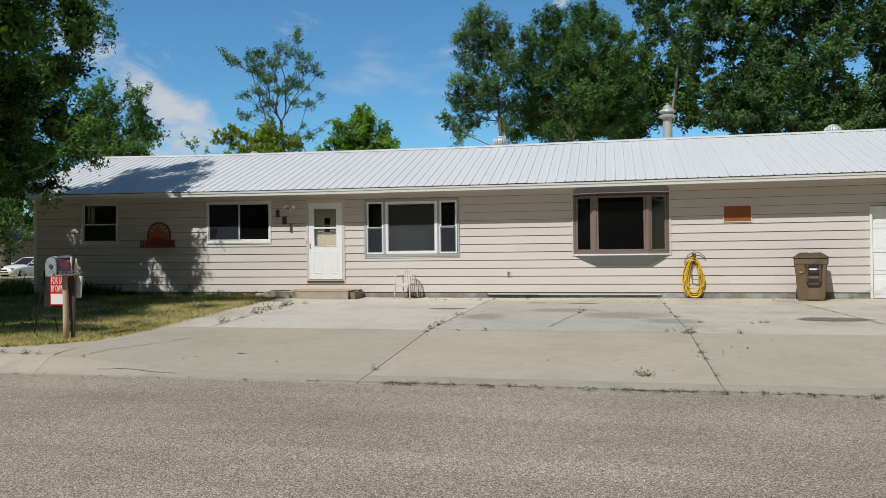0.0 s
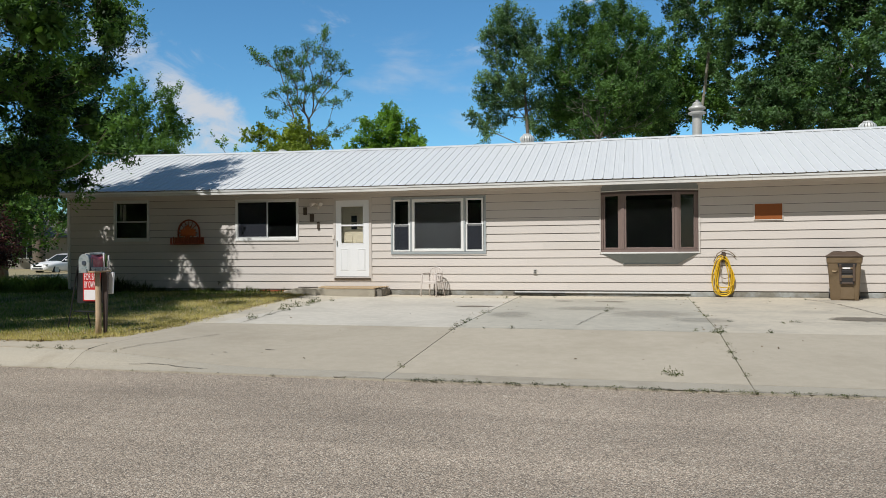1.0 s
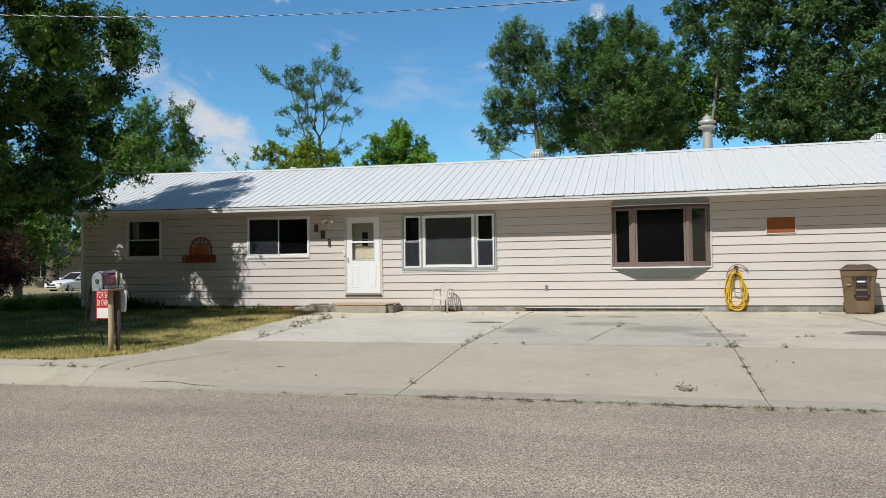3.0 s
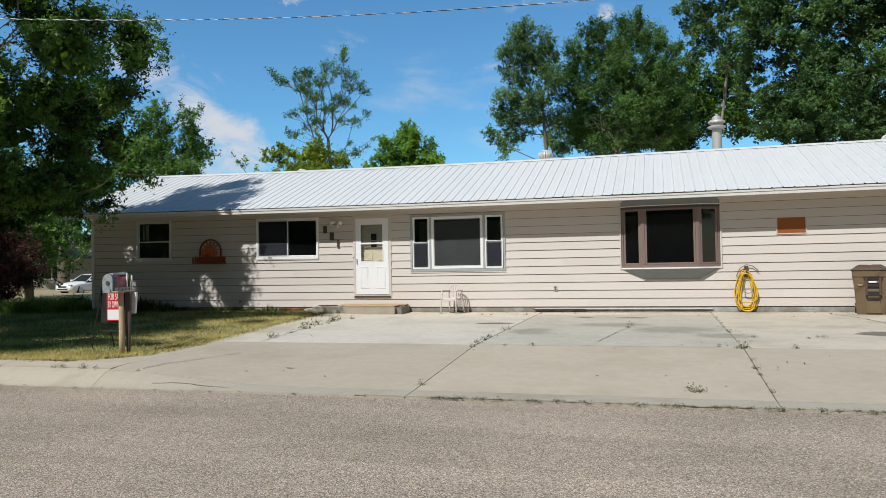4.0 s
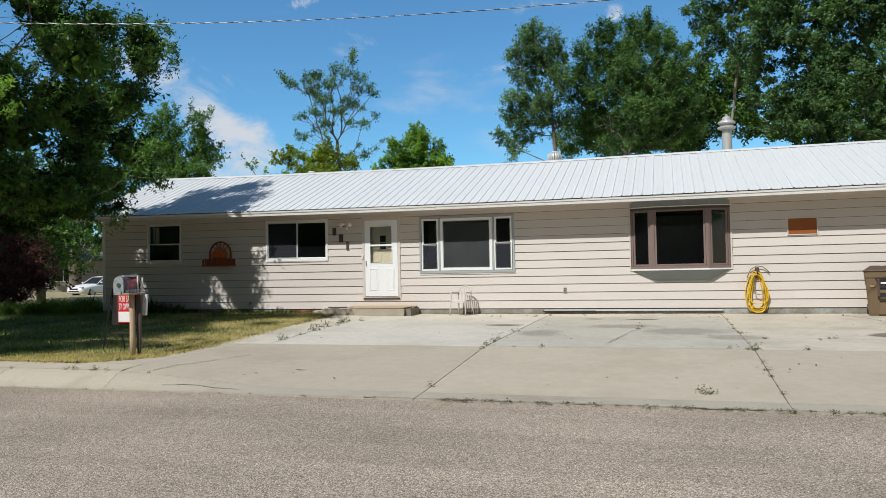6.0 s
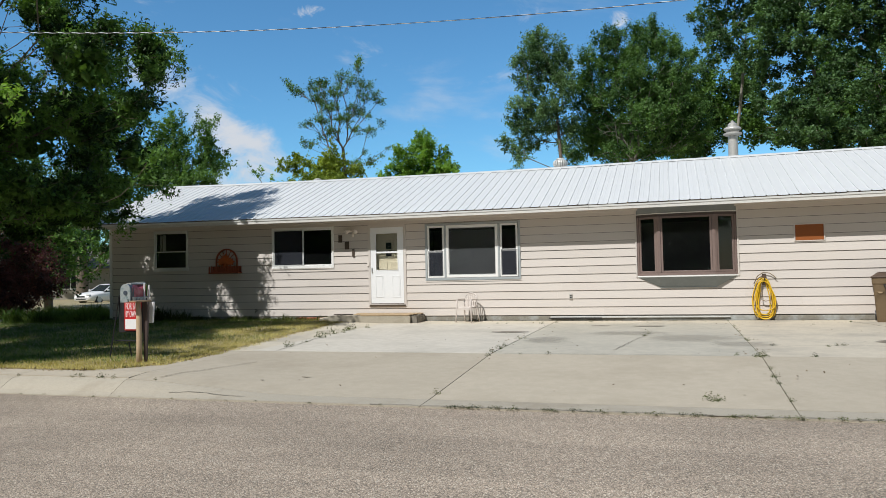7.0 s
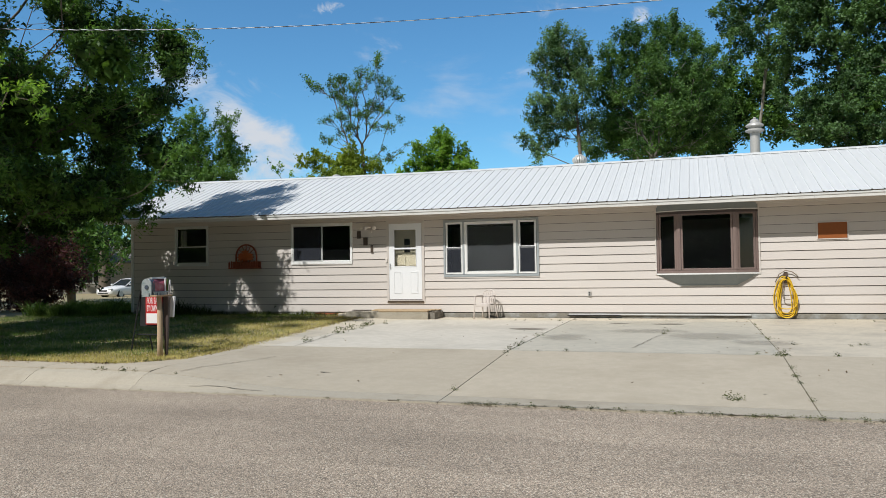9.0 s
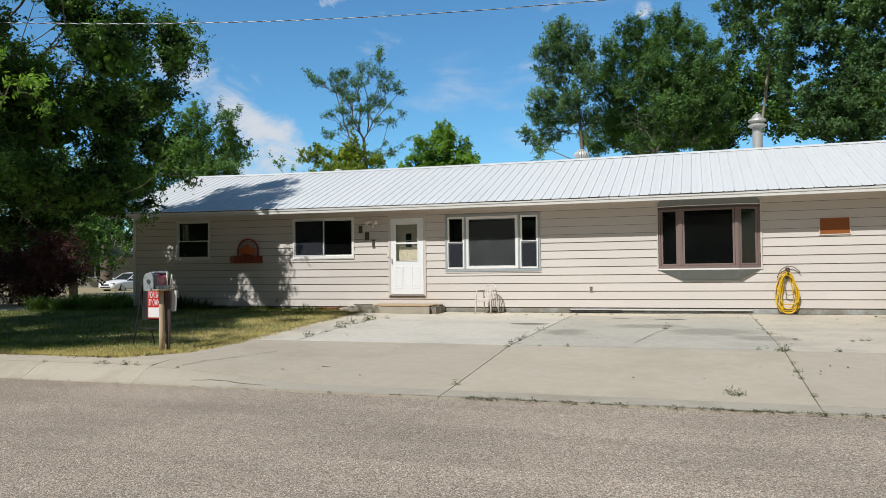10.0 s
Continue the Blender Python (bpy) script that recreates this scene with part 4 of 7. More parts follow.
    """A band that follows the three sides of the bay."""
    bm = bmesh.new()
    o = [(bx[0] - out - ends, -0.02), (bx[1] - out * 0.4, BY - out), (bx[2] + out * 0.4, BY - out), (bx[3] + out + ends, -0.02)]
    i = [(bx[3] - inset, -0.02), (bx[2] - inset * 0.5, BY + inset), (bx[1] + inset * 0.5, BY + inset), (bx[0] + inset, -0.02)]
    prism(bm, o + i, "z", z0, z1)
    return hpart(name, bm, mat, bay, label)


bay_plank("head_rail", DARKTRIM, bz1 - 0.06, bz1 - 0.002, 0.004, 0.06, "dark brown head rail")
bay_plank("drip_edge", WHITE, bz1 + 0.0, bz1 + 0.02, 0.02, 0.02)
bay_plank("sill_rail", BROWNTRIM, bz0 + 0.012, bz0 + 0.075, 0.0, 0.06, "brown sill rail")
bay_plank("sill_board", WHITE, bz0 - 0.022, bz0 + 0.010, 0.03, 0.10, "pale sill board", ends=0.01)


def bay_light(name, a, b, w_left, w_right):
    """One glazed side of the bay, from plan point a to b."""
    a, b = Vector((*a, 0)), Vector((*b, 0))
    along = (b - a).normalized()
    m = Matrix.Translation(a) @ Matrix(((along.x, -along.y, 0, 0), (along.y, along.x, 0, 0), (0, 0, 1, 0), (0, 0, 0, 1)))
    ln = (b - a).length
    zlo, zhi = bz0 + 0.076, bz1 - 0.061
    for xa, xb in ((0, w_left), (ln - w_right, ln)):
        bm = bmesh.new()
        box(bm, xa, xb, 0.002, 0.06, zlo, zhi, m)
        soften(bm, 0.004)
        hpart("bay_post", bm, BROWNTRIM, bay)
    s0, s1 = w_left + 0.004, ln - w_right - 0.004
    bm = bmesh.new()
    fw = 0.045
    for q in ((s0, s0 + fw, zlo, zhi), (s1 - fw, s1, zlo, zhi), (s0 + fw, s1 - fw, zlo, zlo + fw), (s0 + fw, s1 - fw, zhi - fw, zhi)):
        box(bm, q[0], q[1], 0.016, 0.05, q[2], q[3], m)
    soften(bm, 0.003)
    hpart("sash", bm, BROWNTRIM, bay)
    bm = bmesh.new()
    box(bm, s0 + fw - 0.005, s1 - fw + 0.005, 0.03, 0.034, zlo + fw - 0.005, zhi - fw + 0.005, m)
    ob = hpart("pane", bm, GLASS, bay)
    ob.visible_shadow = False


bay_light("left_light", plan[0], plan[1], 0.05, 0.055)
bay_light("front_light", plan[1], plan[2], 0.055, 0.055)
bay_light("right_light", plan[2], plan[3], 0.055, 0.05)
# Skirt: slopes in from the sill to the wall.
bm = bmesh.new()
top = [bm.verts.new((x, y, bz0 - 0.023)) for x, y in plan]
low = [bm.verts.new((x, y, z)) for x, y, z in ((bx[0] + 0.02, -0.025, bz0 - 0.03), (bx[1] + 0.02, -0.045, 0.66), (bx[2] + 0.03, -0.045, 0.66), (bx[3] - 0.02, -0.025, bz0 - 0.03))]
bm.faces.new(top)
for k in range(3):
    bm.faces.new((top[k], top[k + 1], low[k + 1], low[k]))
bm.faces.new(low[::-1])
bm.faces.new((top[0], top[3], low[3], low[0]))
hpart("skirt", bm, SKIRTGREY, bay, "grey sloping skirt under the bay")
hblock("skirt_moulding", GREYTRIM, bay, (bx[1] + 0.02, bx[2] + 0.03, -0.056, -0.030, 0.645, 0.664), bevel=0.003)
for xa, xb in ((bx[0] - 0.035, bx[0] - 0.005), (bx[3] + 0.005, bx[3] + 0.035)):
    hblock("side_batten", SIDING, bay, (xa, xb, -0.045, -0.004, 0.9, 2.5), bevel=0.003)
hblock("bay_floor", DARK_ROOM, bay, (bx[0] + 0.03, bx[3] - 0.03, -0.012, 0.25, bz0 - 0.028, bz0 - 0.024), bevel=0)
hblock("wall_infill", DARK_ROOM, bay, (bx[0], bx[3], 0.0, 0.14, bz1 + 0.03, TOP), bevel=0)

# Garage door.
x0, x1, z0, z1 = GAR
gar = surround("garage_door", WHITE, house, x0, x1, z0 - 0.2, z1, 0.055, -0.045, 0.03, "white sectional garage door")
zs = [-0.13, 0.40, 0.90, 1.44, 1.90]
for a, b in zip(zs, zs[1:]):
    hblock("door_section", DOORWHITE, gar, (x0 + 0.05, x1 - 0.05, 0.05, 0.09, a + 0.004, b - 0.004), bevel=0.006)
    for k in range(4):
        c = x0 + 0.12 + k * 0.59
        hblock("pressed_panel", DOORWHITE, gar, (c, c + 0.47, 0.042, 0.049, a + 0.10, b - 0.10), bevel=0.006)
hblock("jamb_weathering", TIMBER, gar, (x0 + 0.055, x0 + 0.062, -0.03, 0.03, -0.12, 0.9), bevel=0)

# Plywood panel over an old opening.
bm = bmesh.new()
box(bm, 2.625, 3.205, -0.04, -0.02, unbowed_z(2.9, 1.662), unbowed_z(2.9, 2.018))
soften(bm, 0.004)
ply = hpart("wall_hatch", bm, PLYWOOD, house, "orange-brown plywood hatch in a thin pale surround")
surround("hatch_trim", SIDING, ply, 2.60, 3.23, unbowed_z(2.9, 1.640), unbowed_z(2.9, 2.040), 0.022, -0.046, -0.018)

# ---------- things at the house front ----------
W = drive_z(-0.5)

# Stoop: a low concrete block with a worn plank deck.
stoop = thing("stoop", "low cracked concrete stoop with worn wooden planks on top", "stoop")
bm = bmesh.new()
box(bm, -8.62, -6.36, -0.80, -0.035, -0.16, 0.055)
bmesh.ops.subdivide_edges(bm, edges=list(bm.edges), cuts=7, use_grid_fill=True)
for v in bm.verts:
    v.co += Vector((noise.noise(v.co * 4), noise.noise(v.co * 4 + Vector((5, 0, 0))), noise.noise(v.co * 4 + Vector((0, 9, 0))))) * 0.012
    if v.co.x > -6.4 and v.co.z > 0:
        v.co.x += 0.03 * (v.co.y + 0.8)
part("concrete_block", bm, STEPCON, stoop)
bm = bmesh.new()
box(bm, -6.352, -6.20, -0.70, -0.04, -0.16, 0.05)
bmesh.ops.subdivide_edges(bm, edges=list(bm.edges), cuts=4, use_grid_fill=True)
for v in bm.verts:
    v.co += Vector((noise.noise(v.co * 7), noise.noise(v.co * 7 + Vector((5, 0, 0))), noise.noise(v.co * 7 + Vector((0, 9, 0))))) * 0.035
part("broken_end", bm, DARK_CONCRETE, stoop, "dark crumbled end of the stoop")
for k, (a, b, y0, y1) in enumerate(((-7.70, -6.36, -0.81, -0.64), (-7.95, -6.33, -0.63, -0.45), (-7.86, -6.32, -0.44, -0.25), (-8.06, -6.24, -0.24, -0.05))):
    bm = bmesh.new()
    box(bm, a, b, y0, y1, 0.062 + 0.006 * (k % 2), 0.09 + 0.006 * (k % 2))
    soften(bm, 0.006)
    part("deck_plank", bm, PLANKWOOD, stoop)
block("low_pad", CONCRETE_PALE, stoop, (-8.95, -8.63, -0.62, -0.05, -0.14, 0.0), bevel=0.02, label="lower concrete pad beside the stoop")
block("edging_board", RUST, stoop, (-9.9, -8.68, -0.12, -0.05, -0.12, -0.015), bevel=0.01, label="reddish edging board by the wall")
block("loose_lath", DARKTRIM, stoop, (-8.66, -8.12, -0.34, -0.28, 0.062, 0.085), bevel=0.003)


def plastic_chair(at, turn):
    chair = thing("plastic_chair", "sun-faded white plastic garden chair against the wall", "chair", at=at, turn=turn)
    seat_z = 0.38
    bm = bmesh.new()
    prism(bm, [(-0.22, -0.24), (0.22, -0.24), (0.235, -0.1), (0.20, 0.20), (-0.20, 0.20), (-0.235, -0.1)], "z", seat_z - 0.022, seat_z)
    soften(bm, 0.010, 2)
    part("seat", bm, CHAIRPLASTIC, chair)
    bm = bmesh.new()
    prism(bm, [(-0.225, -0.255), (0.225, -0.255), (0.225, -0.241), (-0.225, -0.241)], "z", seat_z - 0.075, seat_z - 0.006)
    soften(bm, 0.005)
    part("seat_apron", bm, CHAIRPLASTIC, chair)
    # Back: an arched top rail with upright slats fanning out from the seat.
    def back_y(z):
        return 0.19 + (z - seat_z) * 0.28
    bm = bmesh.new()
    arch = []
    for k in range(15):
        a = math.pi * k / 14
        x, z = -0.235 * math.cos(a), 0.57 + 0.15 * math.sin(a)
        arch.append((x, back_y(z), z))
    tube(bm, [(-0.215, back_y(0.37), 0.37), (-0.235, back_y(0.50), 0.50)] + arch + [(0.235, back_y(0.50), 0.50), (0.215, back_y(0.37), 0.37)], 0.017, 8)
    part("back_frame", bm, CHAIRPLASTIC, chair, smooth=True)
    for k in range(6):
        f = (k - 2.5) / 2.5
        x0, x1 = 0.13 * f, 0.185 * f
        ztop = 0.57 + 0.15 * math.sqrt(max(0, 1 - (x1 / 0.235) ** 2)) - 0.005
        bm = bmesh.new()
        w = 0.016
        lo = [bm.verts.new((x0 + dx, back_y(seat_z) + dy, seat_z - 0.01)) for dx, dy in ((-w, -0.006), (w, -0.006), (w, 0.006), (-w, 0.006))]
        hi = [bm.verts.new((x1 + dx, back_y(ztop) + dy, ztop)) for dx, dy in ((-w, -0.006), (w, -0.006), (w, 0.006), (-w, 0.006))]
        for s in range(4):
            bm.faces.new((lo[s], lo[(s + 1) % 4], hi[(s + 1) % 4], hi[s]))
        bm.faces.new(lo[::-1]), bm.faces.new(hi)
        part("back_slat", bm, CHAIRPLASTIC, chair)
    for s in (-1, 1):
        bm = bmesh.new()
        tube(bm, [(s * 0.285, -0.275, 0), (s * 0.275, -0.255, 0.25), (s * 0.265, -0.245, 0.44), (s * 0.262, -0.225, 0.53), (s * 0.262, -0.17, 0.565)], [0.022, 0.024, 0.026, 0.026, 0.022], 8)
        part("leg", bm, CHAIRPLASTIC, chair, smooth=True)
        bm = bmesh.new()
        tube(bm, [(s * 0.275, 0.32, 0), (s * 0.255, 0.27, 0.2), (s * 0.225, 0.22, 0.39), (s * 0.228, back_y(0.46), 0.46)], [0.02, 0.022, 0.024, 0.02], 8)
        part("leg", bm, CHAIRPLASTIC, chair, smooth=True)
        bm = bmesh.new()
        prism(bm, [(s * 0.235, -0.24), (s * 0.295, -0.22), (s * 0.285, 0.0), (s * 0.262, 0.19), (s * 0.222, 0.24), (s * 0.222, 0.18), (s * 0.238, 0.0)], "z", 0.560, 0.580)
        soften(bm, 0.006)
        part("armrest", bm, CHAIRPLASTIC, chair)
    return chair


chair_ob = plastic_chair((-4.96, -0.42, drive_z(-0.42)), -16)
chair_ob.scale = (0.78, 0.70, 1.0)


def wheeled_bin(at, turn):
    cart = thing("wheeled_bin", "brown plastic wheeled refuse bin with a closed lid", "bin", at=at, turn=turn)
    bm = bmesh.new()
    # y = -0.38 is the front; the body narrows downwards.
    def loop(z, wx, y0, y1, r):
        pts = []
        for cx, cy, a0 in ((wx - r, y0 + r, -90), (wx - r, y1 - r, 0), (-wx + r, y1 - r, 90), (-wx + r, y0 + r, 180)):
            for k in range(4):
                a = radians(a0 + 30 * k)
                pts.append(bm.verts.new((cx + r * math.cos(a), cy + r * math.sin(a), z)))
        return pts
    levels = [(0.0, 0.265, -0.30, 0.22, 0.05), (0.06, 0.275, -0.31, 0.25, 0.05), (0.45, 0.298, -0.345, 0.30, 0.05), (0.80, 0.318, -0.375, 0.335, 0.05), (0.84, 0.340, -0.395, 0.345, 0.05), (0.95, 0.345, -0.40, 0.35, 0.05)]
    rings = [loop(*lv) for lv in levels]
    for r, q in zip(rings, rings[1:]):
        for s in range(16):
            bm.faces.new((r[s], r[(s + 1) % 16], q[(s + 1) % 16], q[s]))
    bm.faces.new(rings[0][::-1]), bm.faces.new(rings[-1])
    body = part("body", bm, BINPLASTIC, cart)
    bm = bmesh.new()
    prism(bm, [(-0.41, 0.955), (-0.43, 0.978), (-0.41, 0.992), (0.36, 0.992), (0.37, 0.955)], "x", -0.362, 0.362)
    soften(bm, 0.010, 2)
    part("lid", bm, BINDARK, cart, "dark brown hinged lid")
    bm = bmesh.new()  # low dome of the lid
    foot = [bm.verts.new(p) for p in ((-0.345, -0.40, 0.99), (0.345, -0.40, 0.99), (0.345, 0.34, 0.99), (-0.345, 0.34, 0.99))]
    crest = [bm.verts.new(p) for p in ((-0.23, -0.25, 1.075), (0.23, -0.25, 1.075), (0.23, 0.23, 1.08), (-0.23, 0.23, 1.08))]
    for k in range(4):
        bm.faces.new((foot[k], foot[(k + 1) % 4], crest[(k + 1) % 4], crest[k]))
    bm.faces.new(crest), bm.faces.new(foot[::-1])
    soften(bm, 0.02, 2)
    part("lid_dome", bm, BINDARK, cart)
    for a, b in ((-0.21, -0.04), (0.04, 0.21)):
        bm = bmesh.new()
        box(bm, a, b, -0.23, 0.2, 1.076, 1.086)
        soften(bm, 0.01)
        part("lid_rib", bm, BINDARK, cart)
    bm = bmesh.new()  # recessed lifting bay with a bar
    prism(bm, [(-0.075, 0.36), (0.175, 0.36), (0.20, 0.72), (0.235, 0.82), (-0.135, 0.82), (-0.10, 0.72)], "y", -0.402, -0.36)
    part("lift_recess", bm, BLACK, cart, "black lifting recess")
    for z0, z1, mat, y0 in ((0.50, 0.555, BINPLASTIC, -0.415), (0.60, 0.665, BLACK, -0.418), (0.69, 0.735, BINPLASTIC, -0.42), (0.365, 0.40, BINDARK, -0.41)):
        block("lift_bar", mat, cart, (-0.055, 0.155, y0, -0.385, z0, z1), bevel=0.006)
    for x0, x1 in ((-0.10, -0.055), (0.155, 0.20)):
        block("recess_cheek", BINDARK, cart, (x0, x1, -0.425, -0.38, 0.42, 0.80), bevel=0.008)
    block("plate_bar", SIGNWHITE, cart, (-0.035, 0.11, -0.425, -0.4205, 0.695, 0.73), bevel=0.001, label="pale sticker")
    bm = bmesh.new()
    prism(bm, [(-0.245, 0.66), (-0.13, 0.66), (-0.165, 0.625), (-0.215, 0.625)], "y", -0.385, -0.357)
    part("emblem", bm, PLANKWOOD, cart, "small tan moulded emblem")
    bm = bmesh.new()
    prism(bm, [(-0.09, 0.03), (0.19, 0.03), (0.17, 0.33), (-0.07, 0.33)], "y", -0.335, -0.30)
    soften(bm, 0.006)
    part("front_panel", bm, BINPLASTIC, cart)
    for s in (-1, 1):
        bm = bmesh.new()
        tube(bm, [(s * 0.255, 0.29, 0.115), (s * 0.305, 0.29, 0.115)], 0.115, 18)
        part("wheel", bm, BLACK, cart)
    bm = bmesh.new()
    tube(bm, [(-0.26, 0.39, 0.93), (0.26, 0.39, 0.93)], 0.016, 8)
    part("handle", bm, BINDARK, cart)
    return cart


bin_ob = wheeled_bin((4.36, -0.50, drive_z(-0.50)), -13)
bin_ob.scale = (1.0, 0.85, 0.97)


def garden_hose():
    hose = thing("garden_hose", "long yellow garden hose coiled over a wall hook", "hose")
    rng = random.Random(8)
    cx, top, low = 1.93, 0.80, drive_z(-0.1) + 0.03
    for k in range(8):
        bm = bmesh.new()
        wl_, wr = rng.uniform(0.13, 0.26), rng.uniform(0.13, 0.26)
        zb = low + rng.choice((0.0, 0.01, 0.03, 0.05, 0.10, 0.2))
        zt = top + rng.uniform(-0.05, 0.05)
        y = -0.05 - 0.018 * (k % 5)
        pts = []
        n_ = 40
        tilt = rng.uniform(-0.04, 0.04)
        for i in range(n_):
            a = 2 * math.pi * i / n_
            c, s = math.cos(a), math.sin(a)
            w = (wr if s > 0 else wl_)
            f = (1 - c) / 2  # 0 at the top, 1 at the bottom
            wide = w * (abs(s) ** 0.75) * (0.55 + 0.65 * f) * (1 if s > 0 else -1)
            pts.append((cx + wide + tilt * (1 - f) + 0.012 * noise.noise((i * 0.21, k, 0)), y + 0.014 * noise.noise((i * 0.2, k, 4)), zt + (zb - zt) * f))
        tube(bm, pts, 0.0115, 7, closed=True)
        part("hose_loop", bm, HOSE, hose, smooth=True)
    bm = bmesh.new()
    tube(bm, [(1.90, -0.10, 0.83), (1.86, -0.11, 0.60), (1.87, -0.12, 0.34), (1.95, -0.12, 0.31), (2.05, -0.12, 0.33), (2.07, -0.115, 0.5)], 0.009, 6)
    part("cord", bm, CORD, hose, "grey cord hanging inside the coil", smooth=True)
    bm = bmesh.new()
    tube(bm, [(1.72, -0.06, 0.70), (1.80, -0.07, 0.88), (1.93, -0.08, 0.965), (2.06, -0.08, 0.94), (2.16, -0.07, 0.86), (2.20, -0.06, 0.80)], 0.010, 6)
    part("hose_tail", bm, CORD, hose, "dark hose tail over the hook", smooth=True)
    bm = bmesh.new()
    prism(bm, [(1.86, 0.68), (2.01, 0.68), (1.98, 0.93), (1.90, 0.93)], "y", -0.055, -0.030)
    soften(bm, 0.006)
    part("hook_plate", bm, BINDARK, hose, "brown hook plate on the siding")
    bm = bmesh.new()
    tube(bm, [(1.94, -0.03, 0.80), (1.94, -0.14, 0.79), (1.94, -0.16, 0.83)], 0.012, 8)
    part("hook", bm, IRON, hose)
    return hose


garden_hose()

# House number: three plain bars.
numbers = thing("house_number", "dark bronze house number plates stepping down the siding", "house number")
for x0, x1, z0, z1 in ((-8.63, -8.52, 1.99, 2.19), (-8.445, -8.32, 1.80, 2.01), (-8.235, -8.165, 1.60, 1.80)):
    block("number_bar", NUMBER, numbers, (x0, x1, -0.048, -0.030, z0, z1), bevel=0.004)

flood = thing("flood_light", "small white twin-head flood light under the eave", "lamp")
bm = bmesh.new()
tube(bm, [(-8.2, -0.02, 2.27), (-8.2, -0.055, 2.27)], 0.055, 14)
part("base", bm, LAMPWHITE, flood)
for s in (-1, 1):
    bm = bmesh.new()
    tube(bm, [(-8.2 + s * 0.02, -0.055, 2.27), (-8.2 + s * 0.055, -0.09, 2.285), (-8.2 + s * 0.08, -0.11, 2.29), (-8.2 + s * 0.14, -0.19, 2.25), (-8.2 + s * 0.145, -0.20, 2.247)], [0.014, 0.014, 0.03, 0.055, 0.05], 12)
    part("lamp_head", bm, LAMPWHITE, flood, smooth=True)
bm = bmesh.new()
tube(bm, [(-8.2, -0.055, 2.25), (-8.19, -0.09, 2.17), (-8.19, -0.10, 2.13)], [0.02, 0.03, 0.03], 10)
part("sensor", bm, LAMPWHITE, flood, smooth=True)

# Wall planter: picket box before an arched back with a flower cut-out.
planter = thing("wall_planter", "rusty red-orange arched planter box hung on the siding", "planter")
PX0, PX1, PZ0 = -12.575, -11.61, 1.235
pc = (PX0 + PX1) / 2
block("box_floor", RUST, planter, (PX0, PX1, -0.24, -0.035, PZ0, PZ0 + 0.035), bevel=0.005)
block("box_back", RUST, planter, (PX0 + 0.02, PX1 - 0.02, -0.055, -0.036, PZ0 + 0.036, PZ0 + 0.20), bevel=0.004)
for k in range(13):
    x = PX0 + 0.005 + k * (PX1 - PX0 - 0.06) / 12
    bm = bmesh.new()
    prism(bm, [(x, PZ0 + 0.036), (x + 0.05, PZ0 + 0.036), (x + 0.05, PZ0 + 0.165 + 0.02 * (k % 2)), (x + 0.025, PZ0 + 0.205 + 0.02 * (k % 2)), (x, PZ0 + 0.165 + 0.02 * (k % 2))], "y", -0.235, -0.218)
    part("picket", bm, RUST, planter)
bm = bmesh.new()
outer, inner_r, z_mid = 0.355, 0.315, PZ0 + 0.345
arc = [(pc - outer * math.cos(math.pi * k / 20), z_mid + outer * math.sin(math.pi * k / 20)) for k in range(21)]
arc2 = [(pc - inner_r * math.cos(math.pi * k / 20), z_mid + inner_r * math.sin(math.pi * k / 20)) for k in range(21)]
prism(bm, [(pc - outer, PZ0 + 0.2)] + arc + [(pc + outer, PZ0 + 0.2), (pc + inner_r, PZ0 + 0.2)] + arc2[::-1] + [(pc - inner_r, PZ0 + 0.2)], "y", -0.075, -0.045)
part("arch", bm, RUST, planter)
for ang in (40, 65, 90, 115, 140):
    bm = bmesh.new()
    a = radians(ang)
    tube(bm, [(pc, -0.058, z_mid), (pc + 0.318 * math.cos(a), -0.058, z_mid + 0.318 * math.sin(a))], 0.011, 6)
    part("spoke", bm, RUST, planter)
for dx, dz, r in ((-0.15, -0.02, 0.135), (0.15, -0.02, 0.135), (0.0, 0.06, 0.15), (-0.02, -0.09, 0.12)):
    bm = bmesh.new()
    pts = [(pc + dx + (r * (0.8 + 0.2 * math.cos(8 * math.pi * 2 * k / 40))) * math.cos(2 * math.pi * k / 40), z_mid + dz + (r * (0.8 + 0.2 * math.cos(8 * math.pi * 2 * k / 40))) * math.sin(2 * math.pi * k / 40)) for k in range(40)]
    off = 0.012 * (dx > 0) + 0.006 * (dz > 0)
    prism(bm, pts, "y", -0.105 - off, -0.085 - off)
    part("flower", bm, ORANGE, planter, "orange flower cut-out")

outlet = thing("wall_outlet", "small grey weatherproof outlet box on the siding", "outlet")
block("cover", GALV, outlet, (-2.475, -2.395, -0.05, -0.024, 0.405, 0.53), bevel=0.006)
for z in (0.425, 0.475):
    block("flap", BLACK, outlet, (-2.455, -2.415, -0.056, -0.0505, z, z + 0.03), bevel=0.002)

tap = thing("garden_tap", "small dark outdoor tap low on the wall", "tap")
bm = bmesh.new()
tube(bm, [(-11.15, -0.02, 0.17), (-11.15, -0.09, 0.17), (-11.15, -0.12, 0.13)], 0.014, 8)
part("spout", bm, NUMBER, tap, smooth=True)
bm = bmesh.new()
tube(bm, [(-11.15, -0.085, 0.20), (-11.15, -0.085, 0.215)], 0.035, 12)
part("handwheel", bm, NUMBER, tap)

# Roof vents and flue, standing on the back slope just behind the ridge.


def roof_at(x, y):
    z = RIDGE_Z - (y - RIDGE_Y) * 1.55 / 4.4 if y > RIDGE_Y else RIDGE_Z - (RIDGE_Y - y) * slope_z / slope_y
    return z + view_bow(x, z)


def turbine_vent(x, y, lift=0.0):
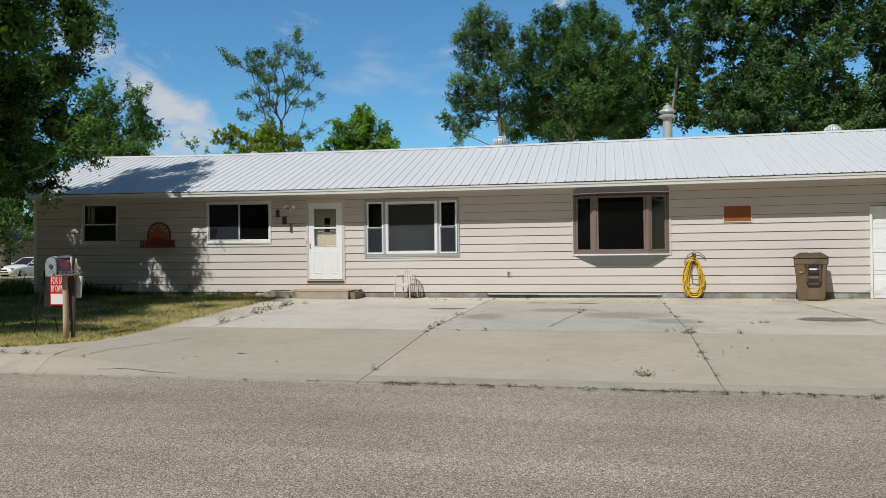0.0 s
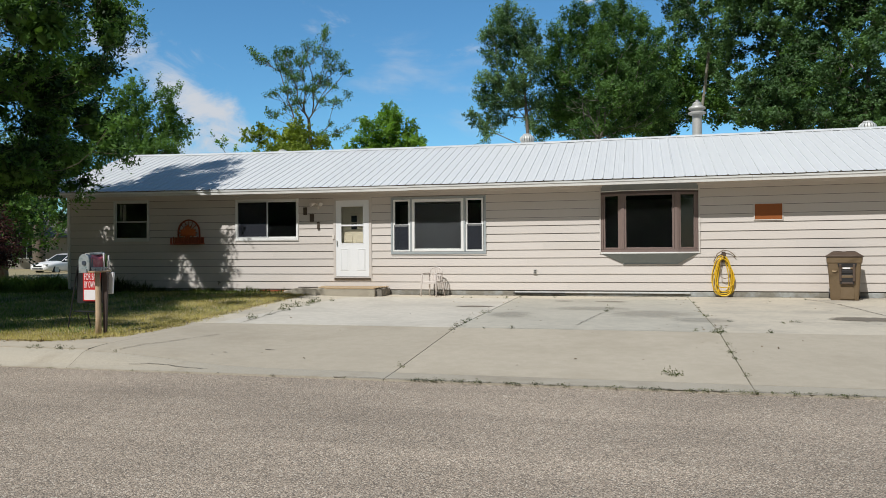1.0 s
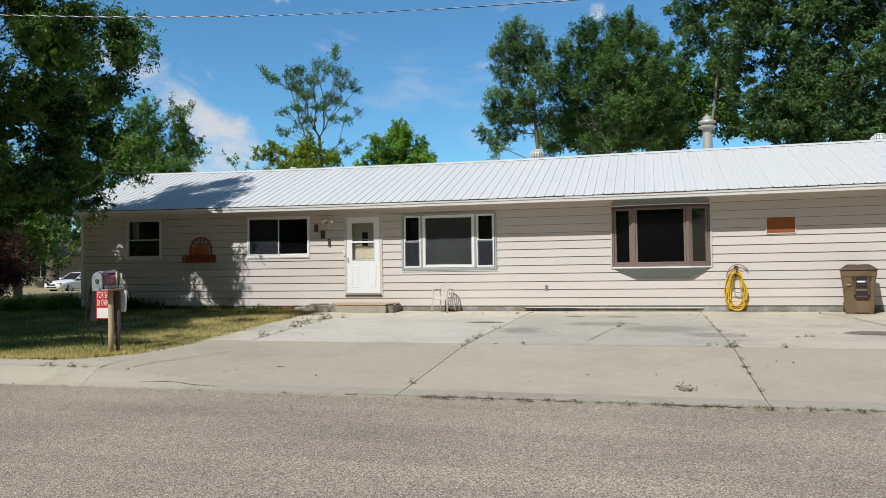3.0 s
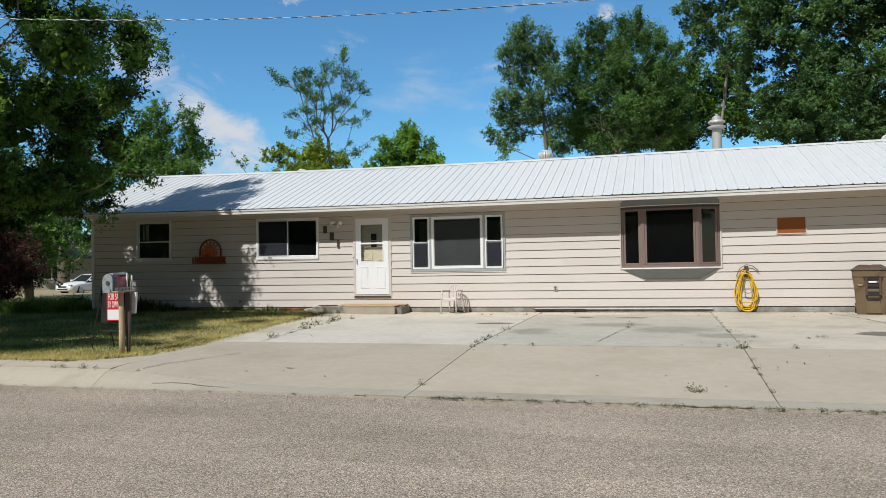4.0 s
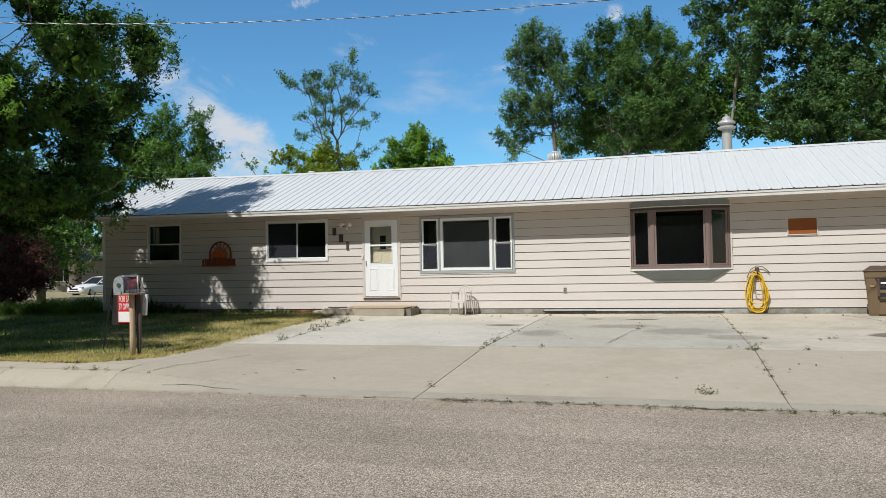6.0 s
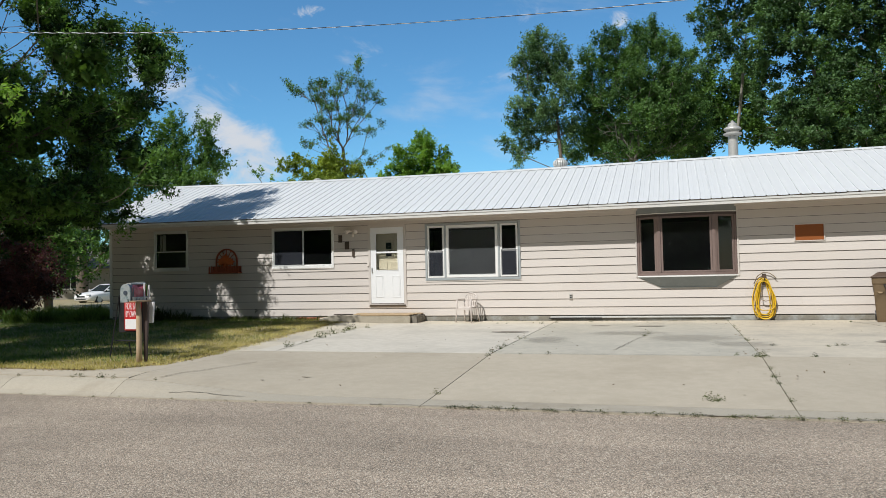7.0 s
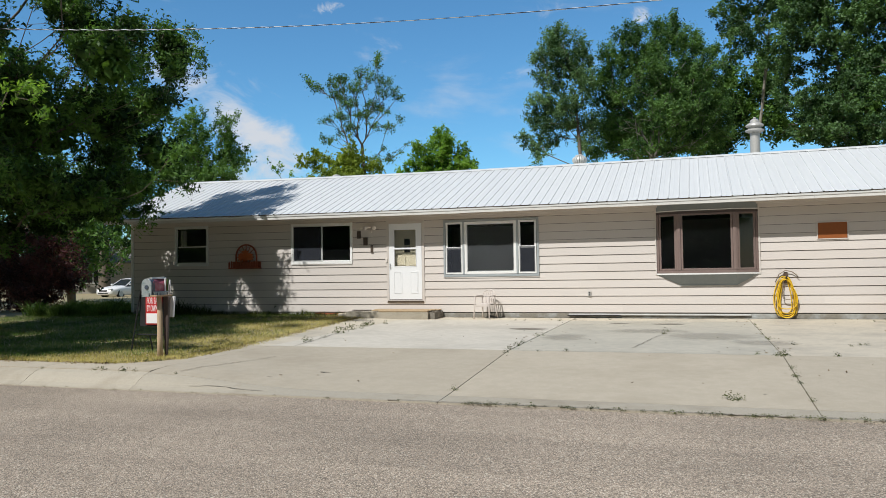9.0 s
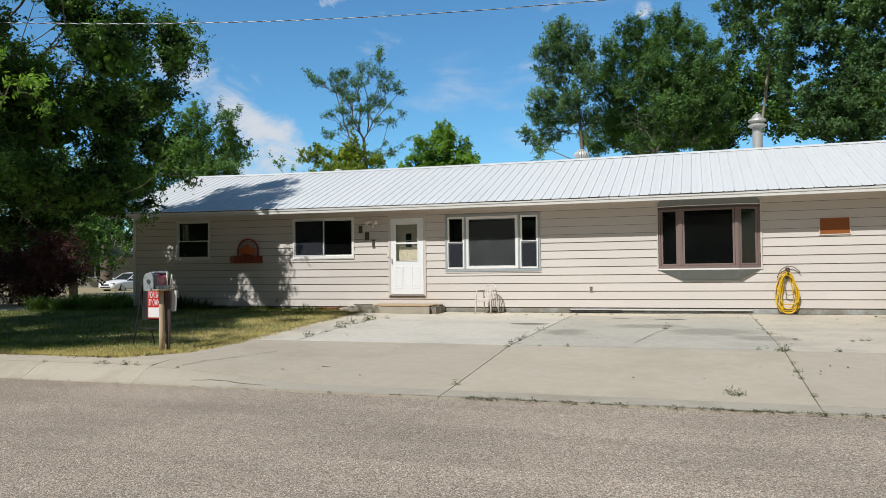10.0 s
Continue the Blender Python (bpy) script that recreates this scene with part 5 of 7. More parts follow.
    vent = thing("roof_vent", "round galvanised turbine vent on the roof ridge", "vent", group="turbine vents on the roof")
    z = roof_at(x, y)
    bm = bmesh.new()
    lathe(bm, [(0.15, z - 0.12), (0.15, z + 0.06 + lift)], x, y, 18)
    part("collar", bm, VENTSTEEL, vent, smooth=True)
    bm = bmesh.new()
    h0 = z + 0.062 + lift
    lathe(bm, [(0.13, h0), (0.14, h0 + 0.20)], x, y, 16)
    part("core", bm, GALV, vent)
    for k in range(18):
        a = 2 * math.pi * k / 18
        bm = bmesh.new()
        rows = []
        for t in range(7):
            f = t / 6
            r = 0.165 + 0.05 * math.sin(math.pi * min(f * 1.15, 1))
            z_ = h0 + 0.235 * f
            r = r * (1 if f < 0.8 else 1 - (f - 0.8) * 2.4)
            rows.append([bm.verts.new((x + rr * math.cos(a + d), y + rr * math.sin(a + d), z_)) for rr, d in ((r, 0.0), (r + 0.006, 0.22), (r - 0.012, 0.25))])
        for p, q in zip(rows, rows[1:]):
            for s in range(3):
                bm.faces.new((p[s], p[(s + 1) % 3], q[(s + 1) % 3], q[s]))
        bm.faces.new(rows[0]), bm.faces.new(rows[-1][::-1])
        part("vane", bm, VENTSTEEL, vent)
    bm = bmesh.new()
    lathe(bm, [(0.13, h0 + 0.225), (0.11, h0 + 0.25), (0.04, h0 + 0.265)], x, y, 18)
    part("cap", bm, VENTSTEEL, vent)
    return vent


turbine_vent(-3.10, 3.45, 0.07)
turbine_vent(5.92, 3.5, 0.0)
turbine_vent(-11.05, 3.60, -0.06)

flue = thing("flue_pipe", "tall galvanised flue pipe with a stepped cap", "flue")
fx, fy = 1.66, 3.62
fz = roof_at(fx, fy)
for name, prof in (("pipe", [(0.13, fz - 0.2), (0.13, fz + 0.78)]), ("storm_collar", [(0.20, fz + 0.78), (0.245, fz + 0.81), (0.245, fz + 0.84), (0.15, fz + 0.875)]),
                   ("upper_pipe", [(0.17, fz + 0.875), (0.17, fz + 0.925)]), ("cap_skirt", [(0.215, fz + 0.925), (0.235, fz + 0.95), (0.225, fz + 0.985), (0.15, fz + 1.03)]),
                   ("cap", [(0.125, fz + 1.03), (0.12, fz + 1.10), (0.075, fz + 1.135)]), ("finial", [(0.035, fz + 1.135), (0.045, fz + 1.17), (0.02, fz + 1.20)]),
                   ("flashing", [(0.30, fz - 0.12), (0.15, fz + 0.10)])):
    bm = bmesh.new()
    lathe(bm, prof, fx, fy, 20)
    part(name, bm, GALV, flue, smooth=False)

# ---------- at the street edge ----------
px_, py_ = -7.92, -8.78
pz_ = lawn_z(px_, py_) - 0.02
mail = thing("mailbox", "battered mailbox with a faded red side on a timber post", "mailbox")
bm = bmesh.new()
tube(bm, [(px_ + 0.01, py_, pz_ - 0.1), (px_ + 0.012, py_, 0.1), (px_ + 0.004, py_ + 0.01, 0.45), (px_ - 0.005, py_, 0.74)], [0.045, 0.042, 0.042, 0.039], 14)
part("post", bm, POSTWOOD, mail, "round weathered timber post", smooth=True)
block("arm", TIMBER, mail, (px_ - 0.13, px_ + 0.10, py_ - 0.18, py_ + 0.18, 0.742, 0.768), bevel=0.005)


def vault(w, h, z0, cx, grow=0.0):
    line = [(cx - w / 2 - grow, z0 - grow), (cx + w / 2 + grow, z0 - grow)]
    return line + [(cx + (w / 2 + grow) * math.cos(math.pi * k / 10), z0 + h - w / 2 + (w / 2 + grow) * math.sin(math.pi * k / 10)) for k in range(11)]


def dented(bm, amount, scale, shift):
    """Knocks a thin-walled shape about a little."""
    bmesh.ops.subdivide_edges(bm, edges=[e for e in bm.edges if e.calc_length() > 0.1], cuts=4)
    for v in bm.verts:
        v.co += Vector((noise.noise(v.co * scale), 0, noise.noise(v.co * scale + Vector((shift, 0, 0))))) * amount


mx, bw, bh = px_ - 0.095, 0.165, 0.245
bm = bmesh.new()
prism(bm, vault(bw, bh, 0.772, mx), "y", py_ - 0.12, py_ + 0.20)
dented(bm, 0.022, 9, 4)
part("box", bm, BOXRED, mail, "faded red mailbox body, dented")
bm = bmesh.new()
prism(bm, vault(bw, bh, 0.772, mx, 0.006), "y", py_ - 0.155, py_ - 0.085)
dented(bm, 0.008, 9, 4)
part("front_band", bm, BOXDARK, mail, "dark blue band behind the door")
bm = bmesh.new()
prism(bm, vault(bw, bh, 0.772, mx, 0.008), "y", py_ - 0.178, py_ - 0.156)
soften(bm, 0.004)
part("door", bm, BOXGREY, mail, "pale grey mailbox door")
bm = bmesh.new()
tube(bm, [(mx + 0.01, py_ - 0.190, 0.89), (mx + 0.01, py_ - 0.178, 0.89)], 0.034, 12)
part("door_emblem", bm, BOXDARK, mail, "dark round emblem")
bm = bmesh.new()
prism(bm, [(mx - 0.07, 0.745), (mx + 0.07, 0.745), (mx + 0.06, 0.80), (mx - 0.06, 0.80)], "y", py_ - 0.200, py_ - 0.180)
part("door_pull", bm, BOXGREY, mail)
bm = bmesh.new()
prism(bm, [(mx - 0.05, 1.015), (mx + 0.045, 1.02), (mx + 0.03, 1.042), (mx - 0.04, 1.035)], "y", py_ - 0.10, py_ + 0.24)
dented(bm, 0.02, 7, 2)
part("roof_strip", bm, BOXTOP, mail, "bent grey strip along the top")
block("rail", BOXGREY, mail, (mx + 0.095, mx + 0.108, py_ - 0.14, py_ + 0.20, 0.80, 0.822), bevel=0.003, label="grey side rail")
for k in range(4):
    bm = bmesh.new()
    y = py_ - 0.10 + k * 0.075
    tube(bm, [(mx + 0.088, y, 0.785), (mx + 0.112, y, 0.785)], 0.032, 14)
    part("rail_disc", bm, BOXGREY, mail, "grey round disc")
for k, (y, h) in enumerate(((py_ + 0.13, 1.03), (py_ + 0.18, 1.01), (py_ + 0.24, 1.0))):
    bm = bmesh.new()
    box(bm, mx + 0.085, mx + 0.105, y, y + 0.018, 0.80, h)
    soften(bm, 0.003)
    part("flag_bar", bm, SIGNWHITE if k != 1 else LEAF_SPARSE, mail)
bm = bmesh.new()
prism(bm, [(px_ + 0.045, 0.735), (px_ + 0.145, 0.735), (px_ + 0.12, 0.41), (px_ + 0.035, 0.41)], "y", py_ + 0.17, py_ + 0.21)
soften(bm, 0.006)
part("paper_holder", bm, SIGNWHITE, mail, "white newspaper holder under the box")

bm = bmesh.new()
prism(bm, [(px_ + 0.03, 0.74), (px_ + 0.13, 0.74), (px_ + 0.085, pz_ - 0.05), (px_ + 0.045, pz_ - 0.05)], "y", py_ + 0.06, py_ + 0.10)
soften(bm, 0.005)
part("rear_board", bm, DARKTRIM, mail, "dark tapering board behind the post")

sale = thing("sale_sign", "red and white for-sale sign in a black iron stake stand", "sign")
sx0, sx1, sy = -8.89, -8.32, -8.12
sz = lawn_z(-8.6, sy) - 0.06
for a, b in (((sx0 - 0.07, sy - 0.10, sz), (sx0 + 0.05, sy, 0.84)), ((sx1 + 0.09, sy - 0.10, sz), (sx1 + 0.0, sy, 0.84)), ((sx0 + 0.20, sy + 0.12, sz), (sx0 + 0.22, sy + 0.02, 0.06))):
    bm = bmesh.new()
    tube(bm, [a, b], 0.011, 6)
    part("stake", bm, IRON, sale)
for z0, z1, dx in ((0.075, 0.098, 0.03), (0.82, 0.845, -0.05)):
    block("cross_bar", IRON, sale, (sx0 - dx, sx1 + dx, sy - 0.012, sy + 0.006, z0, z1), bevel=0.002)
block("backing", IRON, sale, (sx0 + 0.03, sx1 + 0.02, sy + 0.004, sy + 0.014, 0.22, 0.84), bevel=0.002, label="dark backing plate")
px0, px1, pz0, pz1 = sx0 + 0.165, sx1 - 0.07, 0.255, 0.735
block("sign_panel", SIGNRED, sale, (px0, px1, sy - 0.020, sy - 0.013, pz0, pz1), bevel=0.002, label="red sign panel")
block("sign_field", SIGNWHITE, sale, (px0 + 0.02, px1 - 0.02, sy - 0.025, sy - 0.0205, pz0 + 0.02, pz0 + 0.185), bevel=0, label="white blank field of the sign")


def words(text, x, y, z, width, height, mat, parent, name):
    """Raised lettering in the built-in font, as a mesh."""
    cu = bpy.data.curves.new(name, "FONT")
    cu.body, cu.size, cu.extrude = text, 1.0, 0.01
    tmp = bpy.data.objects.new(name, cu)
    scene.collection.objects.link(tmp)
    dg = bpy.context.evaluated_depsgraph_get()
    me = bpy.data.meshes.new_from_object(tmp.evaluated_get(dg))
    bpy.data.objects.remove(tmp)
    co = np.array([v.co for v in me.vertices])
    lo, hi = co.min(0), co.max(0)
    for v in me.vertices:
        u, w, d = (v.co.x - lo[0]) / (hi[0] - lo[0]), (v.co.y - lo[1]) / (hi[1] - lo[1]), (v.co.z - lo[2]) / (hi[2] - lo[2])
        v.co = (x + u * width, y - d * 0.003, z + w * height)
    me.materials.clear()
    me.materials.append(mat)
    ob = new(name, me)
    ob.parent = parent
    return ob


words("FOR SALE", px0 + 0.03, sy - 0.0205, pz1 - 0.135, px1 - px0 - 0.06, 0.105, SIGNWHITE, sale, "lettering")
words("BY OWNER", px0 + 0.03, sy - 0.0205, pz1 - 0.262, px1 - px0 - 0.06, 0.105, SIGNWHITE, sale, "lettering")

# Overhead service cable: two black cores twisted round a bare wire, between two poles.
cable = thing("overhead_cable", "twisted black overhead service cable", "cable")
ca, cb = Vector((-9.36, -7.52, 5.5)), Vector((-1.17, -5.75, 5.5))
way = (cb - ca)
T0, T1 = -0.95, 2.1


def cable_at(t):
    p = ca + way * t
    p.z = 5.499 - 0.376 * t + 0.364 * t * t
    return p


for k, (mat, r) in enumerate(((CABLE, 0.0038), (CABLE, 0.0038), (CABLE_PALE, 0.0062))):
    bm = bmesh.new()
    pts = []
    for i in range(900):
        p = cable_at(T0 + (T1 - T0) * i / 899)
        a = 2 * math.pi * (i * 0.11 + k / 3)
        p += Vector((0, math.cos(a), math.sin(a))) * 0.0052
        pts.append(p)
    tube(bm, pts, r, 4)
    part("strand", bm, mat, cable)
for t in (T0, T1):
    p = cable_at(t)
    pole = thing("utility_pole", "brown wooden utility pole carrying the cable", "pole", group="utility poles")
    bm = bmesh.new()
    tube(bm, [(p.x, p.y + 0.14, -0.6), (p.x, p.y + 0.14, 7.6)], [0.14, 0.10], 12)
    part("shaft", bm, TIMBER, pole, smooth=True)
    bm = bmesh.new()
    tube(bm, [(p.x, p.y + 0.05, p.z), (p.x, p.y - 0.03, p.z)], 0.03, 8)
    part("insulator", bm, GALV, pole)

# ---------- plants ----------


def leaf_quads(centres, size, rng, droop=0.25, slim=0.5, facing=None):
    """One small rhombus for each centre; facing holds the ways that the leaves rather face."""
    n = len(centres)
    f = rng.normal(size=(n, 3)) * 0.75
    if facing is not None:
        f += facing
    f /= np.linalg.norm(f, axis=1, keepdims=True)
    d = rng.normal(size=(n, 3))
    d[:, 2] -= droop
    d -= f * (d * f).sum(1, keepdims=True)
    d /= np.linalg.norm(d, axis=1, keepdims=True)
    side = np.cross(d, f)
    s = size * rng.uniform(0.65, 1.3, size=(n, 1))
    v = np.stack([centres - d * s * 0.5, centres + side * s * slim * 0.5, centres + d * s * 0.5, centres - side * s * slim * 0.5], 1).reshape(-1, 3)
    return v, np.arange(4 * n).reshape(n, 4)


def forked_rods(P, parent, use, r, sides):
    """Tapered rods along the branches that end in the points named by use; those that meet share their rings."""
    use = np.asarray(use)
    nodes = np.unique(np.concatenate([use, parent[use]]))
    slot = np.full(len(P), -1)
    slot[nodes] = np.arange(len(nodes))
    way = P[nodes] - P[np.maximum(parent[nodes], 0)]
    way[parent[nodes] < 0] = (0, 0, 1)
    way /= np.linalg.norm(way, axis=1, keepdims=True) + 1e-9
    u = np.cross(way, np.array([0.31, 0.95, 0.05]))
    u /= np.linalg.norm(u, axis=1, keepdims=True) + 1e-9
    w = np.cross(way, u)
    turn = 2 * np.pi * np.arange(sides) / sides
    v = P[nodes][:, None] + (u[:, None] * np.cos(turn)[None, :, None] + w[:, None] * np.sin(turn)[None, :, None]) * r[nodes][:, None, None]
    k = np.arange(sides)
    a, b = slot[parent[use]][:, None] * sides, slot[use][:, None] * sides
    f = np.stack([a + k, a + (k + 1) % sides, b + (k + 1) % sides, b + k], 2)
    return v.reshape(-1, 3), f.reshape(-1, 4)


def shoot_places(masses, spacing, rng, depth, rough, gaps):
    """Where the leafy shoots of a crown sit: spread through its masses of leaves, with slow waves in their outline and gaps between."""
    out = []
    for x, y, z, rx, rz in masses:
        size = np.array([rx, depth * (rx + rz) / 2, rz])
        n = max(6, int(5.0 * 4.19 * size.prod() / spacing ** 3))
        p = rng.normal(size=(n, 3))
        p *= (rng.random((n, 1)) ** 0.4) / np.linalg.norm(p, axis=1, keepdims=True)
        out.append(np.array([x, y, z]) + p * size)
    p = np.concatenate(out)
    hole = np.zeros(len(p))
    shift = np.zeros_like(p)
    for _ in range(7):
        shift += rough * rng.normal(size=3) * np.sin(p @ (rng.normal(size=3) * 2.2) + rng.uniform(0, 6.3))[:, None]
        hole += np.sin(p @ (rng.normal(size=3) * 1.9) + rng.uniform(0, 6.3))
    p = (p + shift)[hole > gaps]
    cells = np.floor(p / spacing + rng.random(3)).astype(int)
    _, first = np.unique(cells, axis=0, return_index=True)
    return p[np.sort(first)]


def branch_out(base, top, places, rng, haste, step, sink, bare):
    """Joins every shoot to the trunk, each by the cheapest way along what has grown already. Gives points, parents and the trunk's length in points."""
    base, top = np.array(base, float), np.array(top, float)
    k = 9
    bow = rng.normal(size=3) * np.array([1, 1, 0]) * 0.03 * np.linalg.norm(top - base)
    pts = [base + (top - base) * i / (k - 1) + bow * math.sin(math.pi * i / (k - 1)) for i in range(k)]
    parent = [-1] + list(range(k - 1))
    run = [float(np.linalg.norm(p - base)) for p in pts]
    room = k + len(places) * 14
    P, R = np.zeros((room, 3)), np.full(room, 1e9)
    P[:k], R[:k] = pts, run
    R[:bare] = 1e6
    trunk = np.array(pts[bare:])
    order = np.argsort(np.linalg.norm(places[:, None] - trunk[None], axis=2).min(1))
    n, tips = k, []
    for i in order:
        q = places[i]
        d = q - P[:n]
        far = np.linalg.norm(d, axis=1)
        cost = far + haste * R[:n] + sink * np.maximum(-d[:, 2] + 0.25 * far, 0)
        j = int(np.argmin(cost))
        cuts = min(int(far[j] / step), 12)
        a, reach_ = P[j].copy(), far[j]
        side = rng.normal(size=3) * 0.05 * reach_ - np.array([0, 0, 0.07 * reach_])
        for c in range(1, cuts + 2):
            f = c / (cuts + 1)
            P[n] = a + (q - a) * f + side * math.sin(math.pi * f)
            R[n] = R[j] + reach_ * f
            parent.append(j if c == 1 else n - 1)
            n += 1
        tips.append(n - 1)
    return P[:n].copy(), np.array(parent), k, np.array(tips)


def tree(name, label, base, top, masses, leaf, leaf_mat, bark, seed, radius=0.25, spacing=0.45, shoot=0.4, per=40, slim=0.5, haste=0.35,
         sink=0.5, depth=1.0, rough=0.06, gaps=-2.2, core=1.0, stagger=0.0, dead=(), category="tree", group="", thin=0.006, taper=0.56, swell=1.15, lift=0.25, bare=3):
    """A tree: a trunk, limbs that fork down to single shoots, and leaves along every shoot. core: the share of large inner leaves; dead: leafless masses."""
    rng = np.random.default_rng(seed)
    t = thing(name, label, category, group=group)
    masses = [(x, y + (0 if i == 0 else stagger * rng.uniform(-1, 1)), z, rx * swell, rz * swell) for i, (x, y, z, rx, rz) in enumerate(masses)]
    places = shoot_places(masses, spacing, rng, depth, rough, gaps)
    leafy = len(places)
    if dead:
        places = np.concatenate([places, shoot_places(dead, spacing * 0.8, rng, 0.5, rough, -9)])
    P, parent, k, tips = branch_out(base, top, places, rng, haste, 0.55, sink, bare)
    # Thickness by the number of shoots that a branch carries.
    load = np.zeros(len(P))
    load[tips] = 1
    for i in range(len(P) - 1, 0, -1):
        load[parent[i]] += load[i]
    load[:k] = np.maximum(load[:k], np.linspace(1.0, 0.3, k) * load[0])
    r = np.maximum(radius * (load / load[0]) ** taper, thin)
    root = np.arange(len(P))
    for i in range(k, len(P)):
        root[i] = i if parent[i] < k else root[parent[i]]
    arrays("trunk", *forked_rods(P, parent, np.arange(1, k), r, 12), bark, t, smooth=True)
    # A limb starts at its own thickness inside the trunk.
    Q, kin, r_q = np.concatenate([P, P[parent[np.arange(k, len(P))]]]), parent.copy(), np.concatenate([r, r[k:] * 1.15])
    first = np.array([i for i in range(k, len(P)) if parent[i] < k])
    kin[first] = len(P) + first - k
    kin = np.concatenate([kin, np.full(len(P) - k, -1)])
    rest = np.arange(len(P)) >= k
    for m in sorted(first, key=lambda i: -load[i])[:14]:
        mine = np.flatnonzero((root == m) & (load >= 3) & rest)
        if len(mine) > 1:
            arrays("limb", *forked_rods(Q, kin, mine, r_q, 7), bark, t, smooth=True)
            rest[mine] = False
    if rest.any():
        tagged(arrays("brushwood", *forked_rods(Q, kin, np.flatnonzero(rest), r_q, 4), bark, t), kind="stuff")
    # Leaves: three or four shoots at every tip, leaves along each.
    place_of = P[tips]
    order_leafy = np.array([np.abs(places[:leafy] - p).sum(1).min() < 1e-6 for p in place_of]) if dead else np.ones(len(tips), bool)
    c = place_of[order_leafy]
    grown = c - P[parent[tips[order_leafy]]]
    grown /= np.linalg.norm(grown, axis=1, keepdims=True) + 1e-9
    mid = np.array([np.average([m[j] for m in masses], weights=[m[3] * m[4] for m in masses]) for j in range(3)])
    away = c - mid
    away /= np.linalg.norm(away, axis=1, keepdims=True) + 1e-9
    shoots = 4
    each = max(2, per // shoots)
    way = grown[:, None] * 0.55 + away[:, None] * 0.45 + np.array([0, 0, lift]) + rng.normal(size=(len(c), shoots, 3)) * 0.62
    way /= np.linalg.norm(way, axis=2, keepdims=True)
    length = shoot * rng.uniform(0.6, 1.35, (len(c), shoots, 1, 1))
    along = rng.uniform(-0.25, 1.0, (len(c), shoots, each, 1))
    spots_ = c[:, None, None] + way[:, :, None] * along * length + rng.normal(size=(len(c), shoots, each, 3)) * length * (0.22 - 0.12 * along)
    facing = away[:, None, None] * 0.35 + np.array([0, -0.12, 0.75]) + 0.3 * rng.normal(size=(len(c), shoots, 1, 3)) + np.zeros((1, 1, each, 1))
    v, f = leaf_quads(spots_.reshape(-1, 3), leaf, rng, slim=slim, facing=facing.reshape(-1, 3))
    for x, y, z, rx, rz in masses if core else ():  # large filler leaves deep inside, added to block sky and light
        s = min(max(0.16 * (rx + rz), 0.10), 0.24)
        n_in = int(core * math.pi * rx * rz / (s * s * 0.3))
        p = rng.normal(size=(n_in, 3))
        p *= 0.62 * rng.random((n_in, 1)) ** 0.4 / np.linalg.norm(p, axis=1, keepdims=True)
        vi, fi = leaf_quads(np.array([x, y, z]) + p * np.array([rx, depth * (rx + rz) / 2, rz]), s, rng, slim=0.6)
        f = np.concatenate([f, fi + len(v)])
        v = np.concatenate([v, vi])
    tagged(arrays("crown", v, f, leaf_mat, t), kind="stuff")
    return t


G = -0.30
# Lowest boughs of the ash on the lawn.
ASH_LOW = (
    (-11.5, -4.5, 3.8, 0.7, 0.6), (-9.9, -5.9, 3.1, 0.41, 0.37), (-11.4, -4.1, 3.4, 0.5, 0.45), (-12.5, -4.8, 3.1, 1.2, 0.65), (-14.8, -2.2, 3.6, 1.39, 0.75), (-13.4, -5.4, 2.9, 1.3, 0.65), (-15.8, -3.4, 3.2, 1.5, 0.75), (-12.5, -8.7, 3.0, 1.21, 0.79), (-16.1, -5.9, 3.4, 1.6, 1.05),
    (-15.5, -4.5, 3.0, 1.06, 0.55), (-14.4, -4.2, 2.8, 1.03, 0.47), (-13.3, -4.0, 2.6, 0.67, 0.3), (-16.1, -4.4, 2.2, 0.82, 0.51), (-15.2, -4.0, 2.3, 0.8, 0.37), (-17.3, -4.6, 2.6, 1.3, 0.85), (-12.0, -6.0, 2.7, 0.88, 0.48), (-12.4, -4.4, 2.9, 0.64, 0.39), (-12.4, -7.0, 3.0, 1.0, 0.56),
    (-15.4, -4.6, 3.6, 1.3, 0.8), (-16.8, -4.6, 3.4, 1.4, 0.8), (-13.3, -3.0, 3.3, 0.69, 0.43))
# Middle boughs of the ash on the lawn.
ASH_MID = (
    (-10.05, -5.6, 5.36, 0.34, 0.32), (-11.66, -5.8, 5.6, 0.97, 0.8), (-10.85, -5.4, 4.74, 0.71, 0.58), (-12.3, -5.0, 4.6, 1.15, 0.9), (-14.6, -2.5, 5.1, 1.33, 1.04), (-13.6, -6.1, 4.8, 1.09, 1.0), (-14.46, -3.4, 5.4, 1.11, 1.15), (-14.2, -6.3, 4.0, 1.2, 1.05), (-17.1, -3.8, 4.6, 1.39, 1.21),
    (-15.7, -6.0, 5.7, 1.6, 1.45), (-19.1, -3.4, 4.0, 1.85, 1.21), (-11.72, -5.8, 5.7, 0.95, 0.82), (-14.2, -8.1, 4.6, 1.21, 1.13), (-18.2, -5.4, 5.7, 1.6, 1.5), (-16.2, -11.8, 5.6, 1.4, 0.9), (-14.2, -9.6, 4.9, 1.0, 0.7), (-16.3, -8.6, 5.2, 1.3, 0.9), (-13.3, -12.2, 5.5, 1.1, 0.7),
